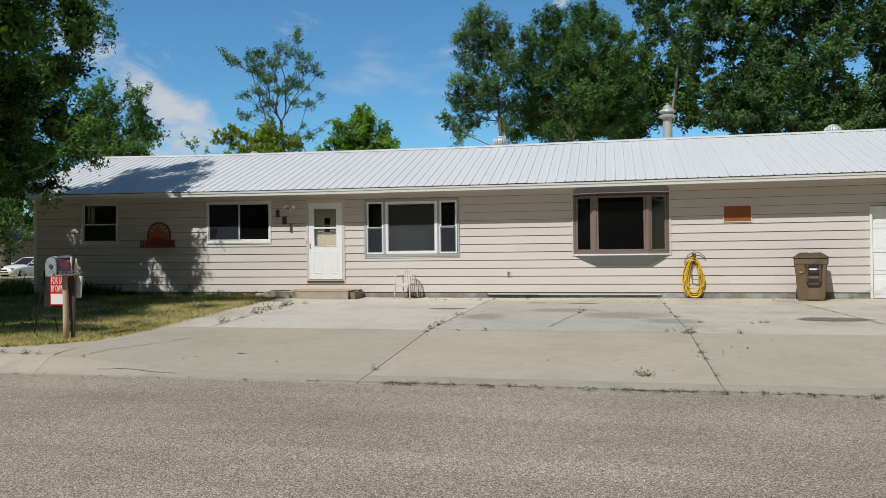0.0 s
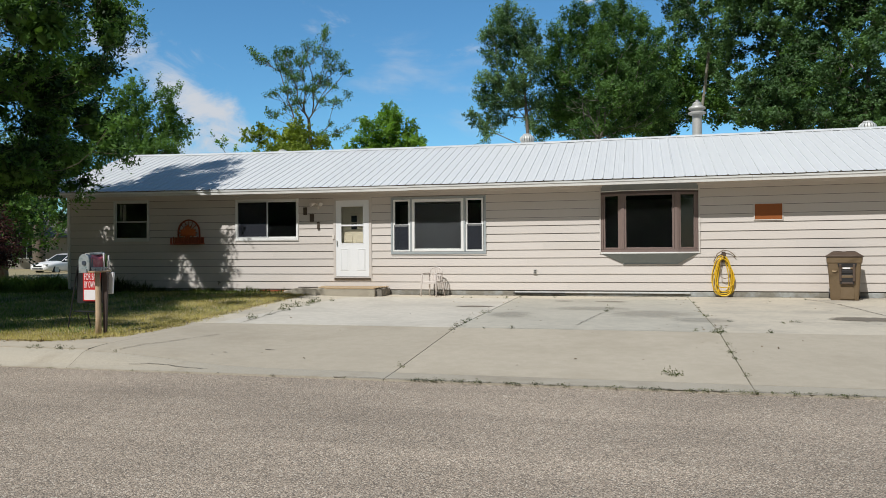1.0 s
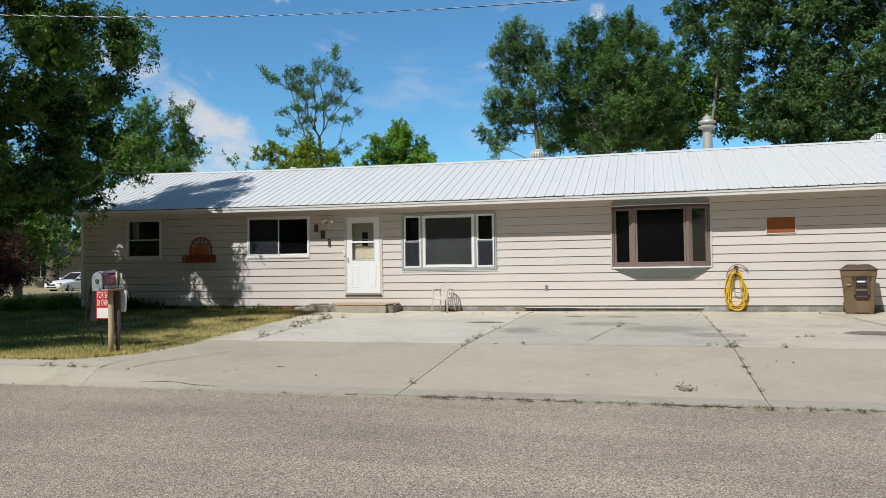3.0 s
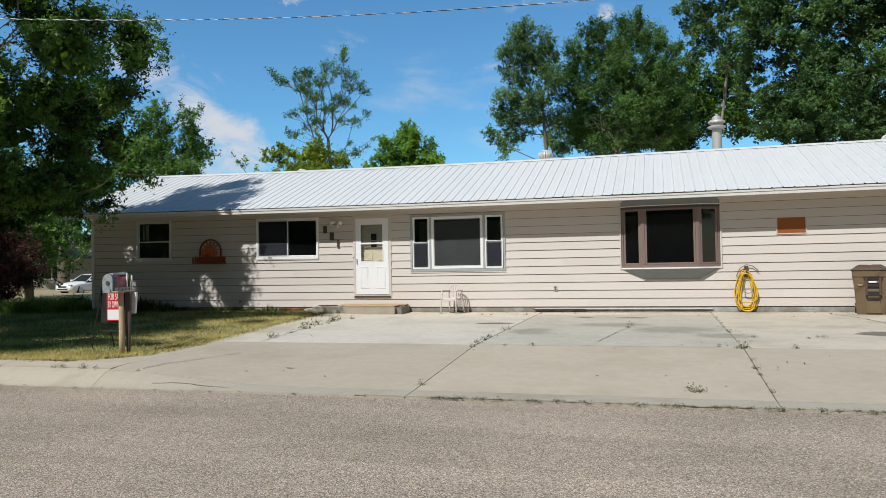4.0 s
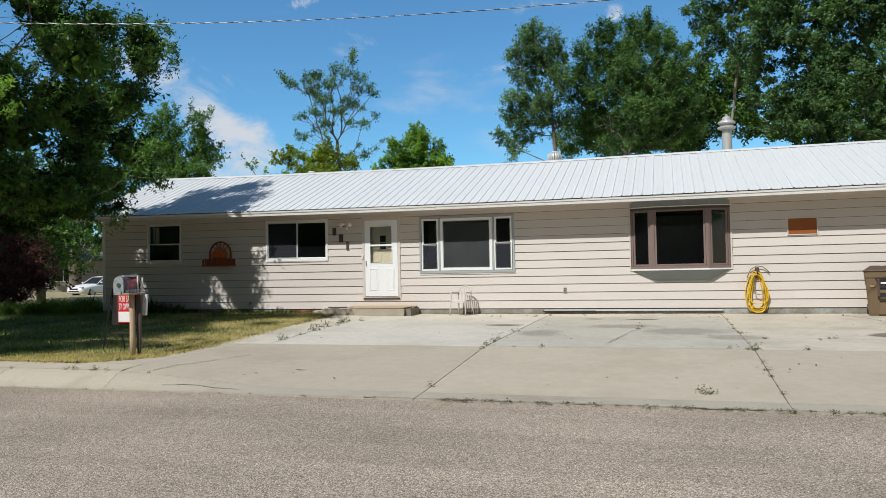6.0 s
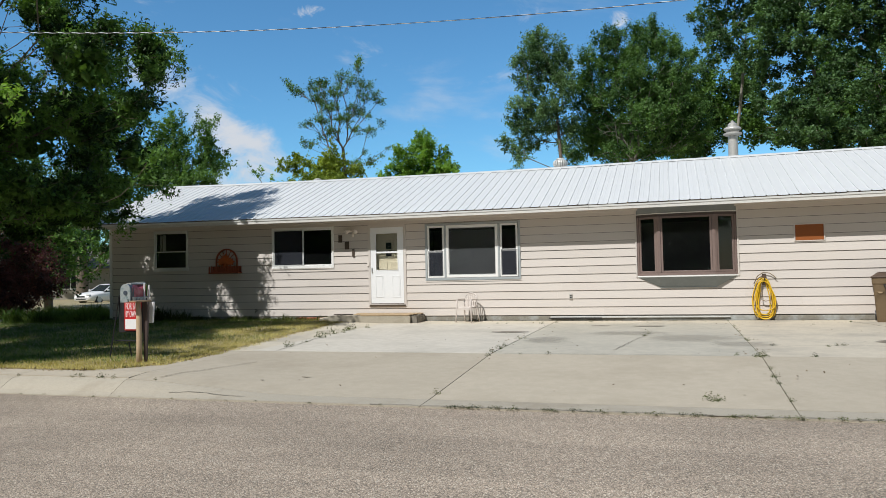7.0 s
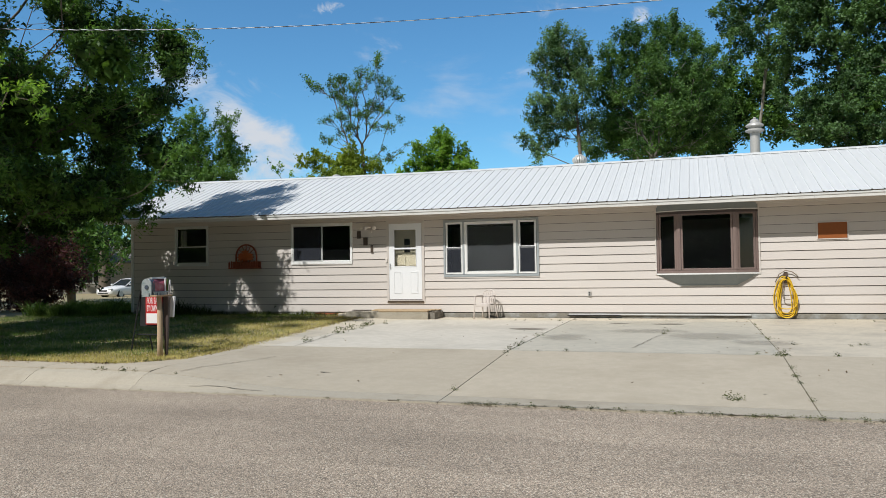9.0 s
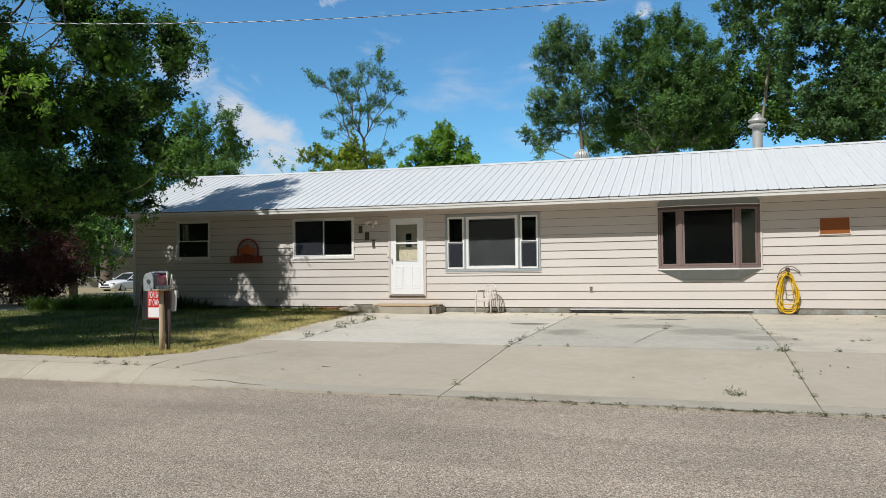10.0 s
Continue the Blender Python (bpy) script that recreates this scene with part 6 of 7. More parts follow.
    (-13.0, -4.0, 5.3, 0.6, 0.4), (-14.6, -4.6, 4.6, 1.2, 1.1), (-15.6, -4.4, 5.8, 1.2, 1.0), (-16.6, -4.4, 4.8, 1.4, 1.2), (-13.7, -3.6, 4.1, 0.83, 0.56), (-12.8, -2.8, 5.5, 0.62, 0.52))
# Upper boughs of the ash on the lawn.
ASH_UPPER = (
    (-13.69, -1.2, 7.35, 0.95, 0.88), (-13.2, -3.4, 7.2, 0.8, 0.68), (-12.3, -5.9, 6.0, 0.55, 0.45), (-14.54, -3.4, 7.3, 0.95, 0.81), (-14.3, -6.9, 6.9, 0.8, 0.7), (-18.6, -3.8, 6.7, 1.85, 1.67), (-11.1, -7.3, 7.3, 1.13, 0.68), (-13.5, -7.6, 6.0, 0.9, 0.7), (-13.78, -3.6, 6.5, 1.08, 1.0),
    (-21.6, -2.6, 6.4, 1.85, 1.73), (-13.6, -10.0, 6.3, 1.3, 0.9), (-15.3, -9.4, 6.6, 1.6, 1.1), (-14.6, -11.6, 6.2, 1.3, 0.9), (-17.2, -9.8, 6.9, 1.8, 1.2), (-18.4, -8.0, 7.2, 1.8, 1.3), (-13.4, -4.6, 6.4, 0.7, 0.6), (-13.6, -5.0, 7.3, 0.9, 0.75), (-12.9, -3.9, 6.0, 0.5, 0.45), (-17.6, -4.2, 6.4, 1.4, 1.2),
    (-13.83, -1.2, 7.74, 0.64, 0.6), (-14.8, -12.2, 7.2, 1.4, 0.8), (-11.9, -12.4, 6.0, 1.3, 0.8), (-13.0, -13.4, 6.4, 1.3, 0.8))
# Top of the lawn ash's crown, mostly unseen, placed for the shade it casts.
ASH_TOP = (
    (-14.5, -4.7, 8.6, 1.42, 1.04), (-15.2, -3.5, 8.9, 1.2, 0.9), (-13.7, -3.8, 8.5, 0.98, 0.82), (-14.9, -4.8, 8.9, 1.5, 0.9), (-17.6, -4.5, 7.3, 1.2, 1.0), (-20.8, -1.9, 8.6, 1.4, 1.1),
    (-14.0, -4.4, 9.5, 0.9, 0.5), (-12.9, -8.4, 7.6, 1.0, 0.7), (-15.0, -8.8, 8.8, 1.5, 0.9), (-13.4, -11.3, 7.6, 1.5, 0.8), (-13.6, -9.2, 8.3, 1.2, 0.7), (-12.8, -8.7, 8.0, 0.8, 0.5), (-15.0, -10.5, 8.2, 1.6, 1.0))
# Boughs on the house side, and unseen boughs over the street, added to shade lawn and lower crown.
ASH_EAST = ((-12.18, -3.2, 6.04, 0.36, 0.36), (-12.56, -3.2, 5.6, 0.42, 0.36), (-12.35, -3.2, 6.45, 0.36, 0.33), (-12.98, -3.2, 5.17, 0.42, 0.39), (-13.64, -2.2, 5.28, 0.39, 0.39), (-13.52, -2.2, 4.67, 0.45, 0.39), (-13.26, -2.2, 4.01, 0.41, 0.3), (-13.8, -2.2, 3.64, 0.45, 0.3), (-14.21, -2.2, 4.79, 0.51, 0.51))
ASH_STREET = (
    (-12.4, -11.0, 6.8, 1.5, 1.0), (-14.2, -10.8, 7.4, 1.5, 1.0), (-16.0, -12.6, 6.6, 1.7, 1.0), (-12.8, -9.4, 6.7, 1.3, 0.9), (-14.0, -13.6, 6.0, 1.4, 0.9), (-15.6, -10.8, 7.6, 1.6, 1.0), (-17.2, -11.4, 6.8, 1.6, 1.0), (-15.4, -13.0, 7.0, 1.4, 0.8),
    (-15.5, -11.5, 9.6, 1.7, 1.1), (-17.5, -11.5, 10.2, 1.8, 1.1), (-16.5, -9.8, 10.4, 1.6, 1.0), (-18.5, -9.5, 10.8, 1.7, 1.0), (-14.4, -12.6, 8.6, 1.5, 1.0), (-19.5, -11.5, 9.5, 1.7, 1.0))
# Twigs that hang low before the corner of the house.
ASH_HANGING = ((-14.8, -3.6, 2.58, 0.59, 0.25), (-13.76, -3.6, 2.56, 0.53, 0.25), (-12.94, -3.6, 2.57, 0.33, 0.18), (-15.88, -3.6, 2.49, 0.6, 0.29), (-12.55, -3.6, 2.71, 0.19, 0.12))
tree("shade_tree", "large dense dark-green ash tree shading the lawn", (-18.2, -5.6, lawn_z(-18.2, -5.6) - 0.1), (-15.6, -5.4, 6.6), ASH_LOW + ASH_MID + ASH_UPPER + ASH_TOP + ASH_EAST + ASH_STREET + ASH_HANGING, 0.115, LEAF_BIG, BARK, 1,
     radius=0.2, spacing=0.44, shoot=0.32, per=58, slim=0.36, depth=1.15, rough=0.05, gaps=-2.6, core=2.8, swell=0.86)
# Sunlit sprays of the ash, drawn as lime-coloured leaves on an added stem.
SUNLIT_SPRAYS = ((-9.6, -10.08, 4.21, 0.24, 0.21), (-9.16, -10.08, 3.73, 0.29, 0.16), (-8.92, -10.08, 3.49, 0.19, 0.1), (-9.76, -10.08, 3.49, 0.2, 0.14))
tree("street_tree", "lime-coloured sprays standing for sunlit ash leaves", (-11.0, -9.9, lawn_z(-11.0, -9.9) - 0.1), (-10.6, -10.0, 3.4), SUNLIT_SPRAYS, 0.085, LEAF_LIME, BARK, 2, radius=0.012, spacing=0.14, shoot=0.13, per=14, slim=0.42, core=0, thin=0.004, swell=0.85)

# Unseen tree, added to cast shade on the plum bush and side lawn.
UNSEEN_ASH = ((-25.5, -2.5, 5.5, 2.4, 1.8), (-27.5, -3.5, 6.5, 2.2, 1.8), (-24, -4.0, 6.8, 2.2, 1.6), (-23.6, -1.6, 4.6, 1.8, 1.2), (-26, -2.5, 8.4, 2.4, 1.5), (-28.5, -1.5, 4.6, 2.2, 1.6), (-22.6, -3.0, 8.0, 1.8, 1.4), (-25, -5, 4.2, 2.0, 1.2))
tree("shade_tree", "dark-green ash tree added out of view to shade the bush and lawn", (-26, -3, lawn_z(-26, -3) - 0.1), (-25.6, -3, 6.4), UNSEEN_ASH, 0.2, LEAF_BIG, BARK, 20, radius=0.26, spacing=0.8, shoot=0.6, per=40)

GREY_ELM = (
    (-5.37, 13, 10.89, 0.43, 0.48), (-5.93, 13, 10.1, 0.39, 0.34), (-5.32, 13, 10.03, 0.6, 0.6), (-4.47, 13, 10.31, 0.38, 0.48), (-4.73, 13, 9.61, 0.67, 0.62), (-5.83, 13, 9.4, 0.39, 0.29), (-4.27, 13, 8.96, 0.48, 0.52), (-5.23, 13, 8.81, 0.58, 0.39), (-5.98, 13, 8.22, 0.44, 0.27),
    (-5.38, 13, 7.85, 0.67, 0.39), (-4.65, 13, 7.98, 0.48, 0.43), (-6.37, 13, 7.52, 0.32, 0.24), (-5.88, 13, 7.26, 0.58, 0.34), (-5.03, 13, 7.22, 0.58, 0.38), (-6.76, 13, 6.74, 0.29, 0.27), (-6.27, 13, 6.42, 0.48, 0.32), (-5.66, 13, 6.54, 0.48, 0.27), (-6.04, 13, 5.91, 0.31, 0.17),
    (-4.34, 13, 6.37, 0.33, 0.33),
    (-4.2, 13, 7.13, 0.36, 0.38))
tree("garden_tree", "grey-green elm with airy drooping outer boughs", (-3.9, 13.2, G), (-4.6, 13, 8.6), GREY_ELM, 0.09, LEAF_GREY, BARK, 3,
     radius=0.075, spacing=0.32, shoot=0.30, per=88, slim=0.5, depth=1.1, rough=0.05, gaps=-2.4, core=0.7, stagger=0.5, swell=1.25, lift=0.5)
BROAD_ELM = (
    (-3.26, 15, 10.48, 0.65, 0.45), (-3.65, 15, 9.76, 0.6, 0.6), (-2.53, 15, 10.14, 0.8, 0.7), (-2.25, 15, 11.5, 0.37, 0.45), (-2.39, 15, 10.88, 0.6, 0.45), (-1.17, 15, 11.49, 0.44, 0.49), (-0.53, 15, 11.54, 0.29, 0.59), (-1.43, 15, 10.6, 0.84, 0.69), (-0.37, 15, 10.58, 0.68, 0.64),
    (0.33, 15, 10.58, 0.49, 0.34), (1.06, 15, 10.32, 0.39, 0.29), (-3.18, 15, 8.82, 1.1, 0.85), (-1.48, 15, 9.16, 1.38, 1.04), (0.17, 15, 9.24, 1.07, 1.02), (0.64, 15, 7.98, 0.92, 0.92), (-3.1, 15, 7.35, 1.05, 0.75), (-0.69, 15, 7.73, 1.27, 1.03), (0.56, 15, 6.77, 1.09, 0.68),
    (-1.08, 15, 6.35, 2.21, 0.39),
    (-4.05, 15, 6.21, 0.55, 0.28))
DEAD_TWIGS = (
    (-2.08, 14.2, 7.27, 0.82, 0.44), (-2.8, 14.2, 6.89, 0.39, 0.24), (-0.25, 14.2, 6.27, 0.52, 0.24))
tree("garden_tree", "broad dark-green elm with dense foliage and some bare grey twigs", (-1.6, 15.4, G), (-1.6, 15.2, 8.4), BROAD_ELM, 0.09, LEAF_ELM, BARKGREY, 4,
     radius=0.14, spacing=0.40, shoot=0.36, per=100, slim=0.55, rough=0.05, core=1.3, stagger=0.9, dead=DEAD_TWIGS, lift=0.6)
WEST_COTTONWOOD = (
    (1.58, 19, 13.3, 0.38, 0.49), (2.46, 19, 13.18, 0.8, 0.8), (1.38, 19, 12.67, 0.16, 0.22), (3.36, 19, 12.53, 0.8, 0.74), (3.99, 19, 13.17, 0.42, 0.42), (1.99, 19, 11.89, 0.48, 0.54), (2.83, 19, 11.57, 0.8, 0.64), (3.76, 19, 11.33, 0.69, 0.69), (1.95, 19, 10.81, 0.38, 0.43),
    (3.48, 19, 10.37, 0.63, 0.48), (3.95, 19, 9.69, 0.42, 0.37), (2.18, 19, 14.63, 0.75, 0.75), (3.5, 19, 14.58, 1.33, 0.96))
tree("cottonwood", "tall pale-barked cottonwood with light shimmering leaves", (1.05, 19.2, G), (3.50, 19.1, 11.5), WEST_COTTONWOOD, 0.105, LEAF_COTTON, BARKPALE, 5,
     radius=0.068, spacing=0.46, shoot=0.36, per=80, slim=0.8, core=0.8, stagger=0.8, haste=0.15, group="cottonwoods behind the house", gaps=-1.7, bare=6)
MIDDLE_COTTONWOOD = (
    (4.34, 17, 12.08, 0.55, 0.85), (5.19, 17, 11.97, 0.94, 0.94), (4.7, 17, 10.73, 0.84, 0.64), (5.82, 17, 10.65, 0.93, 0.83), (6.51, 17, 11.55, 0.83, 0.97), (4.4, 17, 9.81, 0.59, 0.35), (5.61, 17, 9.88, 0.54, 0.39), (6.09, 17, 9.02, 0.59, 0.68), (4.62, 17, 8.29, 0.64, 0.49),
    (5.55, 17, 8.01, 0.88, 0.64), (4.63, 17, 7.3, 0.59, 0.44), (5.19, 17, 6.51, 0.93, 0.39), (6.18, 17, 7.17, 0.83, 0.68), (6.44, 17, 8.32, 0.68, 0.58), (5.02, 17, 13.62, 1.48, 0.99), (6.69, 17, 13.38, 1.22, 0.97), (6.59, 17, 6.28, 0.82, 0.39),
    (4.08, 17, 11.3, 0.4, 0.62), (4.02, 17, 10.05, 0.37, 0.55), (3.95, 17, 8.73, 0.32, 0.45))
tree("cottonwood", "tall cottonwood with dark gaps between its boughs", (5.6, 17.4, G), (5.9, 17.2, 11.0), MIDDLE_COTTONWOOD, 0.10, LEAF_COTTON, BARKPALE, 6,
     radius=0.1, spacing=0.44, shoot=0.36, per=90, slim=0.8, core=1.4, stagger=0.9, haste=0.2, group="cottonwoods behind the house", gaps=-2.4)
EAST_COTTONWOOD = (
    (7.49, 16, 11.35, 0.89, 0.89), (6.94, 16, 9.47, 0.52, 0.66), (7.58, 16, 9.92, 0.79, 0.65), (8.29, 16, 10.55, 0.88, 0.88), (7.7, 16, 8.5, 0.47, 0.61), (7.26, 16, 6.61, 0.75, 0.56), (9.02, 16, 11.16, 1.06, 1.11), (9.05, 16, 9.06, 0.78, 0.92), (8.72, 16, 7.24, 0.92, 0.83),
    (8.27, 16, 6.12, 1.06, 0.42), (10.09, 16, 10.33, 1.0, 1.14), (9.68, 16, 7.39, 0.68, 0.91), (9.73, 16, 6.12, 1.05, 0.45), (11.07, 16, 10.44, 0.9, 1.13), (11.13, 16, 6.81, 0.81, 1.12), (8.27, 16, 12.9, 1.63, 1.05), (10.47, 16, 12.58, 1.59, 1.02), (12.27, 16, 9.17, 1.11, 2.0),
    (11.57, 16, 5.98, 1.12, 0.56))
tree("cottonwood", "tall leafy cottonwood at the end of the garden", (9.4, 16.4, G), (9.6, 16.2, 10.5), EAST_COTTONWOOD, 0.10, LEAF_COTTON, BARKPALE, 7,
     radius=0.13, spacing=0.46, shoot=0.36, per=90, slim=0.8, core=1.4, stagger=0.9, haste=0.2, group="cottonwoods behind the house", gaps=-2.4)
BELT = (
    (2.8, 27, 10.13, 1.1, 1.3), (3.9, 27, 11.49, 0.9, 1.09), (4.74, 27, 10.06, 0.89, 0.96), (3.36, 27, 8.88, 0.77, 0.64), (0.17, 27, 10.03, 1.98, 1.65), (-3.07, 27, 9.29, 2.02, 1.15), (8.45, 27, 9.32, 1.71, 1.43), (10.7, 27, 10.83, 1.22, 1.22), (12.22, 27, 8.4, 1.81, 1.39), (14.28, 27, 8.08, 1.78, 1.19), (8.82, 27, 11.95, 0.93, 1.24), (1.37, 27, 8.45, 1.63, 0.91), (16.1, 27, 9.41, 1.76, 2.64), (2.25, 27, 11.98, 0.65, 0.98), (5.3, 27, 8.75, 0.8, 0.6), (4.1, 27, 9.1, 0.9, 0.5), (6.15, 27, 8.41, 0.82, 0.51), (6.6, 27, 9.16, 0.76, 0.57), (4.7, 27, 8.9, 0.57, 0.51))
tree("tree_belt", "dark belt of trees closing the far garden", (8.6, 28, -0.5), (8.6, 27.5, 7.0), BELT, 0.22, LEAF_BIG, BARK, 15, radius=0.07, spacing=0.65, shoot=0.6, per=56, stagger=1.0, core=2.0, gaps=-9)

FEATHERY_TOP = (
    (-17.85, 14, 10.67, 0.14, 0.19), (-17.3, 14, 10.2, 0.39, 0.22), (-16.66, 14, 10.41, 0.3, 0.27), (-15.87, 14, 10.33, 0.38, 0.27), (-16.18, 14, 9.76, 0.44, 0.27), (-15.21, 14, 10.6, 0.19, 0.24), (-14.7, 14, 10.71, 0.24, 0.22), (-15.04, 14, 9.84, 0.46, 0.3), (-14.33, 14, 10.24, 0.24, 0.22),
    (-13.85, 14, 10.89, 0.19, 0.4), (-13.95, 14, 10.15, 0.21, 0.21), (-13.49, 14, 9.83, 0.21, 0.19), (-13.73, 14, 9.42, 0.32, 0.21), (-13.07, 14, 9.42, 0.24, 0.24), (-15.35, 14, 9.13, 0.49, 0.24), (-14.41, 14, 9.05, 0.38, 0.22))
FEATHERY_BOUGHS = (
    (-13.72, 14, 8.64, 0.27, 0.11), (-14.71, 14, 8.45, 0.38, 0.22), (-15.81, 14, 8.63, 0.38, 0.19), (-16.57, 14, 8.41, 0.25, 0.11), (-17.0, 14, 8.45, 0.11, 0.14), (-16.12, 14, 7.88, 0.27, 0.11), (-15.2, 14, 7.92, 0.32, 0.19), (-14.2, 14, 7.95, 0.32, 0.13), (-13.53, 14, 7.93, 0.24, 0.13),
    (-12.92, 14, 8.17, 0.16, 0.13), (-14.23, 14, 6.44, 0.29, 0.19), (-13.59, 14, 6.48, 0.27, 0.16), (-13.07, 14, 6.66, 0.16, 0.13), (-12.66, 14, 7.01, 0.11, 0.13), (-13.87, 14, 6.96, 0.13, 0.11), (-16.95, 14, 7.45, 0.22, 0.16), (-16.22, 14, 7.45, 0.25, 0.11))
tree("sparse_tree", "thin-crowned tree with bare lower branches behind the house", (-14.96, 14.1, G), (-14.91, 14, 7.19), FEATHERY_TOP + FEATHERY_BOUGHS, 0.10, LEAF_SPARSE, BARK, 8,
     radius=0.085, spacing=0.22, shoot=0.26, per=30, slim=0.36, haste=0.75, sink=0.6, depth=1.6, rough=0.04, gaps=-3.2, core=0, stagger=0.5, thin=0.009, swell=1.0, bare=7)
LIME_SHRUB = (
    (-17.66, 13, 6.61, 0.13, 0.08), (-16.97, 13, 6.78, 0.21, 0.16), (-17.16, 13, 6.42, 0.35, 0.16), (-16.47, 13, 6.43, 0.32, 0.21), (-16.8, 13, 6.08, 0.27, 0.13), (-16.03, 13, 6.11, 0.34, 0.24), (-15.48, 13, 6.34, 0.34, 0.29), (-15.2, 13, 6.9, 0.21, 0.24), (-15.14, 13, 7.21, 0.08, 0.16),
    (-14.87, 13, 6.35, 0.29, 0.29), (-15.22, 13, 5.84, 0.47, 0.16), (-14.3, 13, 5.84, 0.31, 0.18), (-13.74, 13, 5.91, 0.26, 0.16), (-15.38, 13, 5.14, 1.32, 0.39))
tree("lime_shrub", "yellow-green tall shrub showing over the ridge", (-15.4, 13, G), (-15.4, 13, 4.2), LIME_SHRUB, 0.13, LEAF_YELLOW, BARK, 9, radius=0.06, spacing=0.28, shoot=0.26, per=44, slim=0.55, haste=0.5, core=0.4, stagger=0.4, swell=1.35)
ROUND_CROWN = (
    (-12.72, 20, 8.47, 0.22, 0.28), (-13.12, 20, 8.16, 0.28, 0.28), (-12.47, 20, 7.96, 0.28, 0.31), (-13.61, 20, 8.04, 0.22, 0.16), (-13.95, 20, 7.78, 0.25, 0.16), (-12.84, 20, 7.55, 0.52, 0.34), (-13.62, 20, 7.45, 0.43, 0.28), (-12.16, 20, 7.35, 0.4, 0.31), (-11.83, 20, 7.54, 0.15, 0.24),
    (-14.46, 20, 7.03, 0.28, 0.19), (-13.47, 20, 6.81, 0.74, 0.28), (-12.17, 20, 6.73, 0.74, 0.28), (-11.37, 20, 6.74, 0.3, 0.18), (-15.1, 20, 6.66, 0.31, 0.13), (-14.17, 20, 6.67, 0.44, 0.19), (-13.2, 20, 5.59, 1.54, 0.62))
tree("round_tree", "small round bright-green tree beyond the roof", (-12.8, 20, G), (-12.8, 20, 6.2), ROUND_CROWN, 0.14, LEAF_LIME, BARK, 10, radius=0.1, spacing=0.3, shoot=0.34, per=70, slim=0.5, core=0.8, stagger=0.4, swell=1.4, lift=0.6)
POPLAR_CROWN = (
    (-21.38, 10, 8.17, 0.2, 0.36), (-21.75, 10, 7.63, 0.36, 0.41), (-20.28, 10, 7.9, 0.15, 0.35), (-19.6, 10, 8.05, 0.15, 0.35), (-19.43, 10, 7.55, 0.15, 0.4), (-20.67, 10, 7.29, 0.3, 0.36), (-19.96, 10, 7.24, 0.35, 0.4), (-19.44, 10, 6.82, 0.2, 0.35), (-21.19, 10, 6.69, 0.51, 0.51),
    (-20.15, 10, 6.36, 0.56, 0.51), (-19.27, 10, 6.13, 0.23, 0.4), (-19.1, 10, 5.76, 0.25, 0.23), (-18.67, 10, 5.71, 0.1, 0.2), (-22.39, 10, 7.99, 0.41, 0.52), (-20.75, 10, 5.56, 1.02, 0.41), (-19.43, 10, 5.43, 0.6, 0.25), (-22.4, 10, 6.64, 0.67, 1.03), (-21.06, 10, 4.25, 1.78, 0.76))
tree("poplar", "upright mid-green poplar at the side of the house", (-21.4, 10.2, G), (-21.2, 10, 6.2), POPLAR_CROWN, 0.12, LEAF_SPARSE, BARK, 11, radius=0.12, spacing=0.32, shoot=0.34, per=54, slim=0.45, core=0.8, stagger=0.4, swell=1.25, lift=0.9)
SAPLING = (
    (-18.71, 12, 6.2, 0.08, 0.13), (-18.53, 12, 5.95, 0.11, 0.11), (-18.32, 12, 5.78, 0.13, 0.08), (-18.11, 12, 6.0, 0.08, 0.1), (-17.67, 12, 5.77, 0.08, 0.1), (-17.38, 12, 5.62, 0.21, 0.08), (-17.98, 12, 5.05, 0.52, 0.26))
tree("sapling", "lime-green sapling with a few long shoots", (-18.1, 12, G), (-18.1, 12, 4.6), SAPLING, 0.14, LEAF_LIME, BARK, 12, radius=0.03, spacing=0.2, shoot=0.2, per=14, slim=0.5, haste=0.6, core=0, swell=1.0)

N1 = ((-49.0, 35, 4.6, 2.1, 1.5), (-52.2, 35, 6.0, 3.8, 1.8), (-47.5, 35, 3.6, 0.9, 1.5), (-55.4, 35, 7.0, 3.9, 2.1), (-46.0, 35, 5.6, 1.8, 1.5), (-50, 35, 9, 4.2, 2.3))
tree("yard_tree", "light-green tree in the neighbouring front yard", (-49.8, 35, -0.5), (-50.0, 35, 5.6), N1, 0.27, LEAF_SPARSE, BARK, 16, radius=0.5, spacing=0.9, shoot=0.7, per=36, swell=0.9)
RB = ((-24.1, 3.5, 1.2, 1.71, 1.1), (-22.3, 3.5, 1.0, 0.85, 0.95), (-24.9, 3.5, 2.2, 1.02, 0.79), (-23.1, 3.5, 2.2, 1.14, 0.64), (-25.6, 3.5, 0.9, 1.43, 1.1), (-23.6, 3.5, 2.6, 0.83, 0.47), (-23.4, 3.2, 0.4, 1.6, 0.6))
tree("plum_bush", "dark purple-red plum bush in the shade", (-23.8, 3.6, lawn_z(-23.8, 3.6) - 0.1), (-23.8, 3.5, 0.9), RB, 0.10, LEAF_RED, BARK, 17, radius=0.06, spacing=0.3, shoot=0.34, per=36, haste=0.5, category="bush", swell=0.9, lift=0.7)
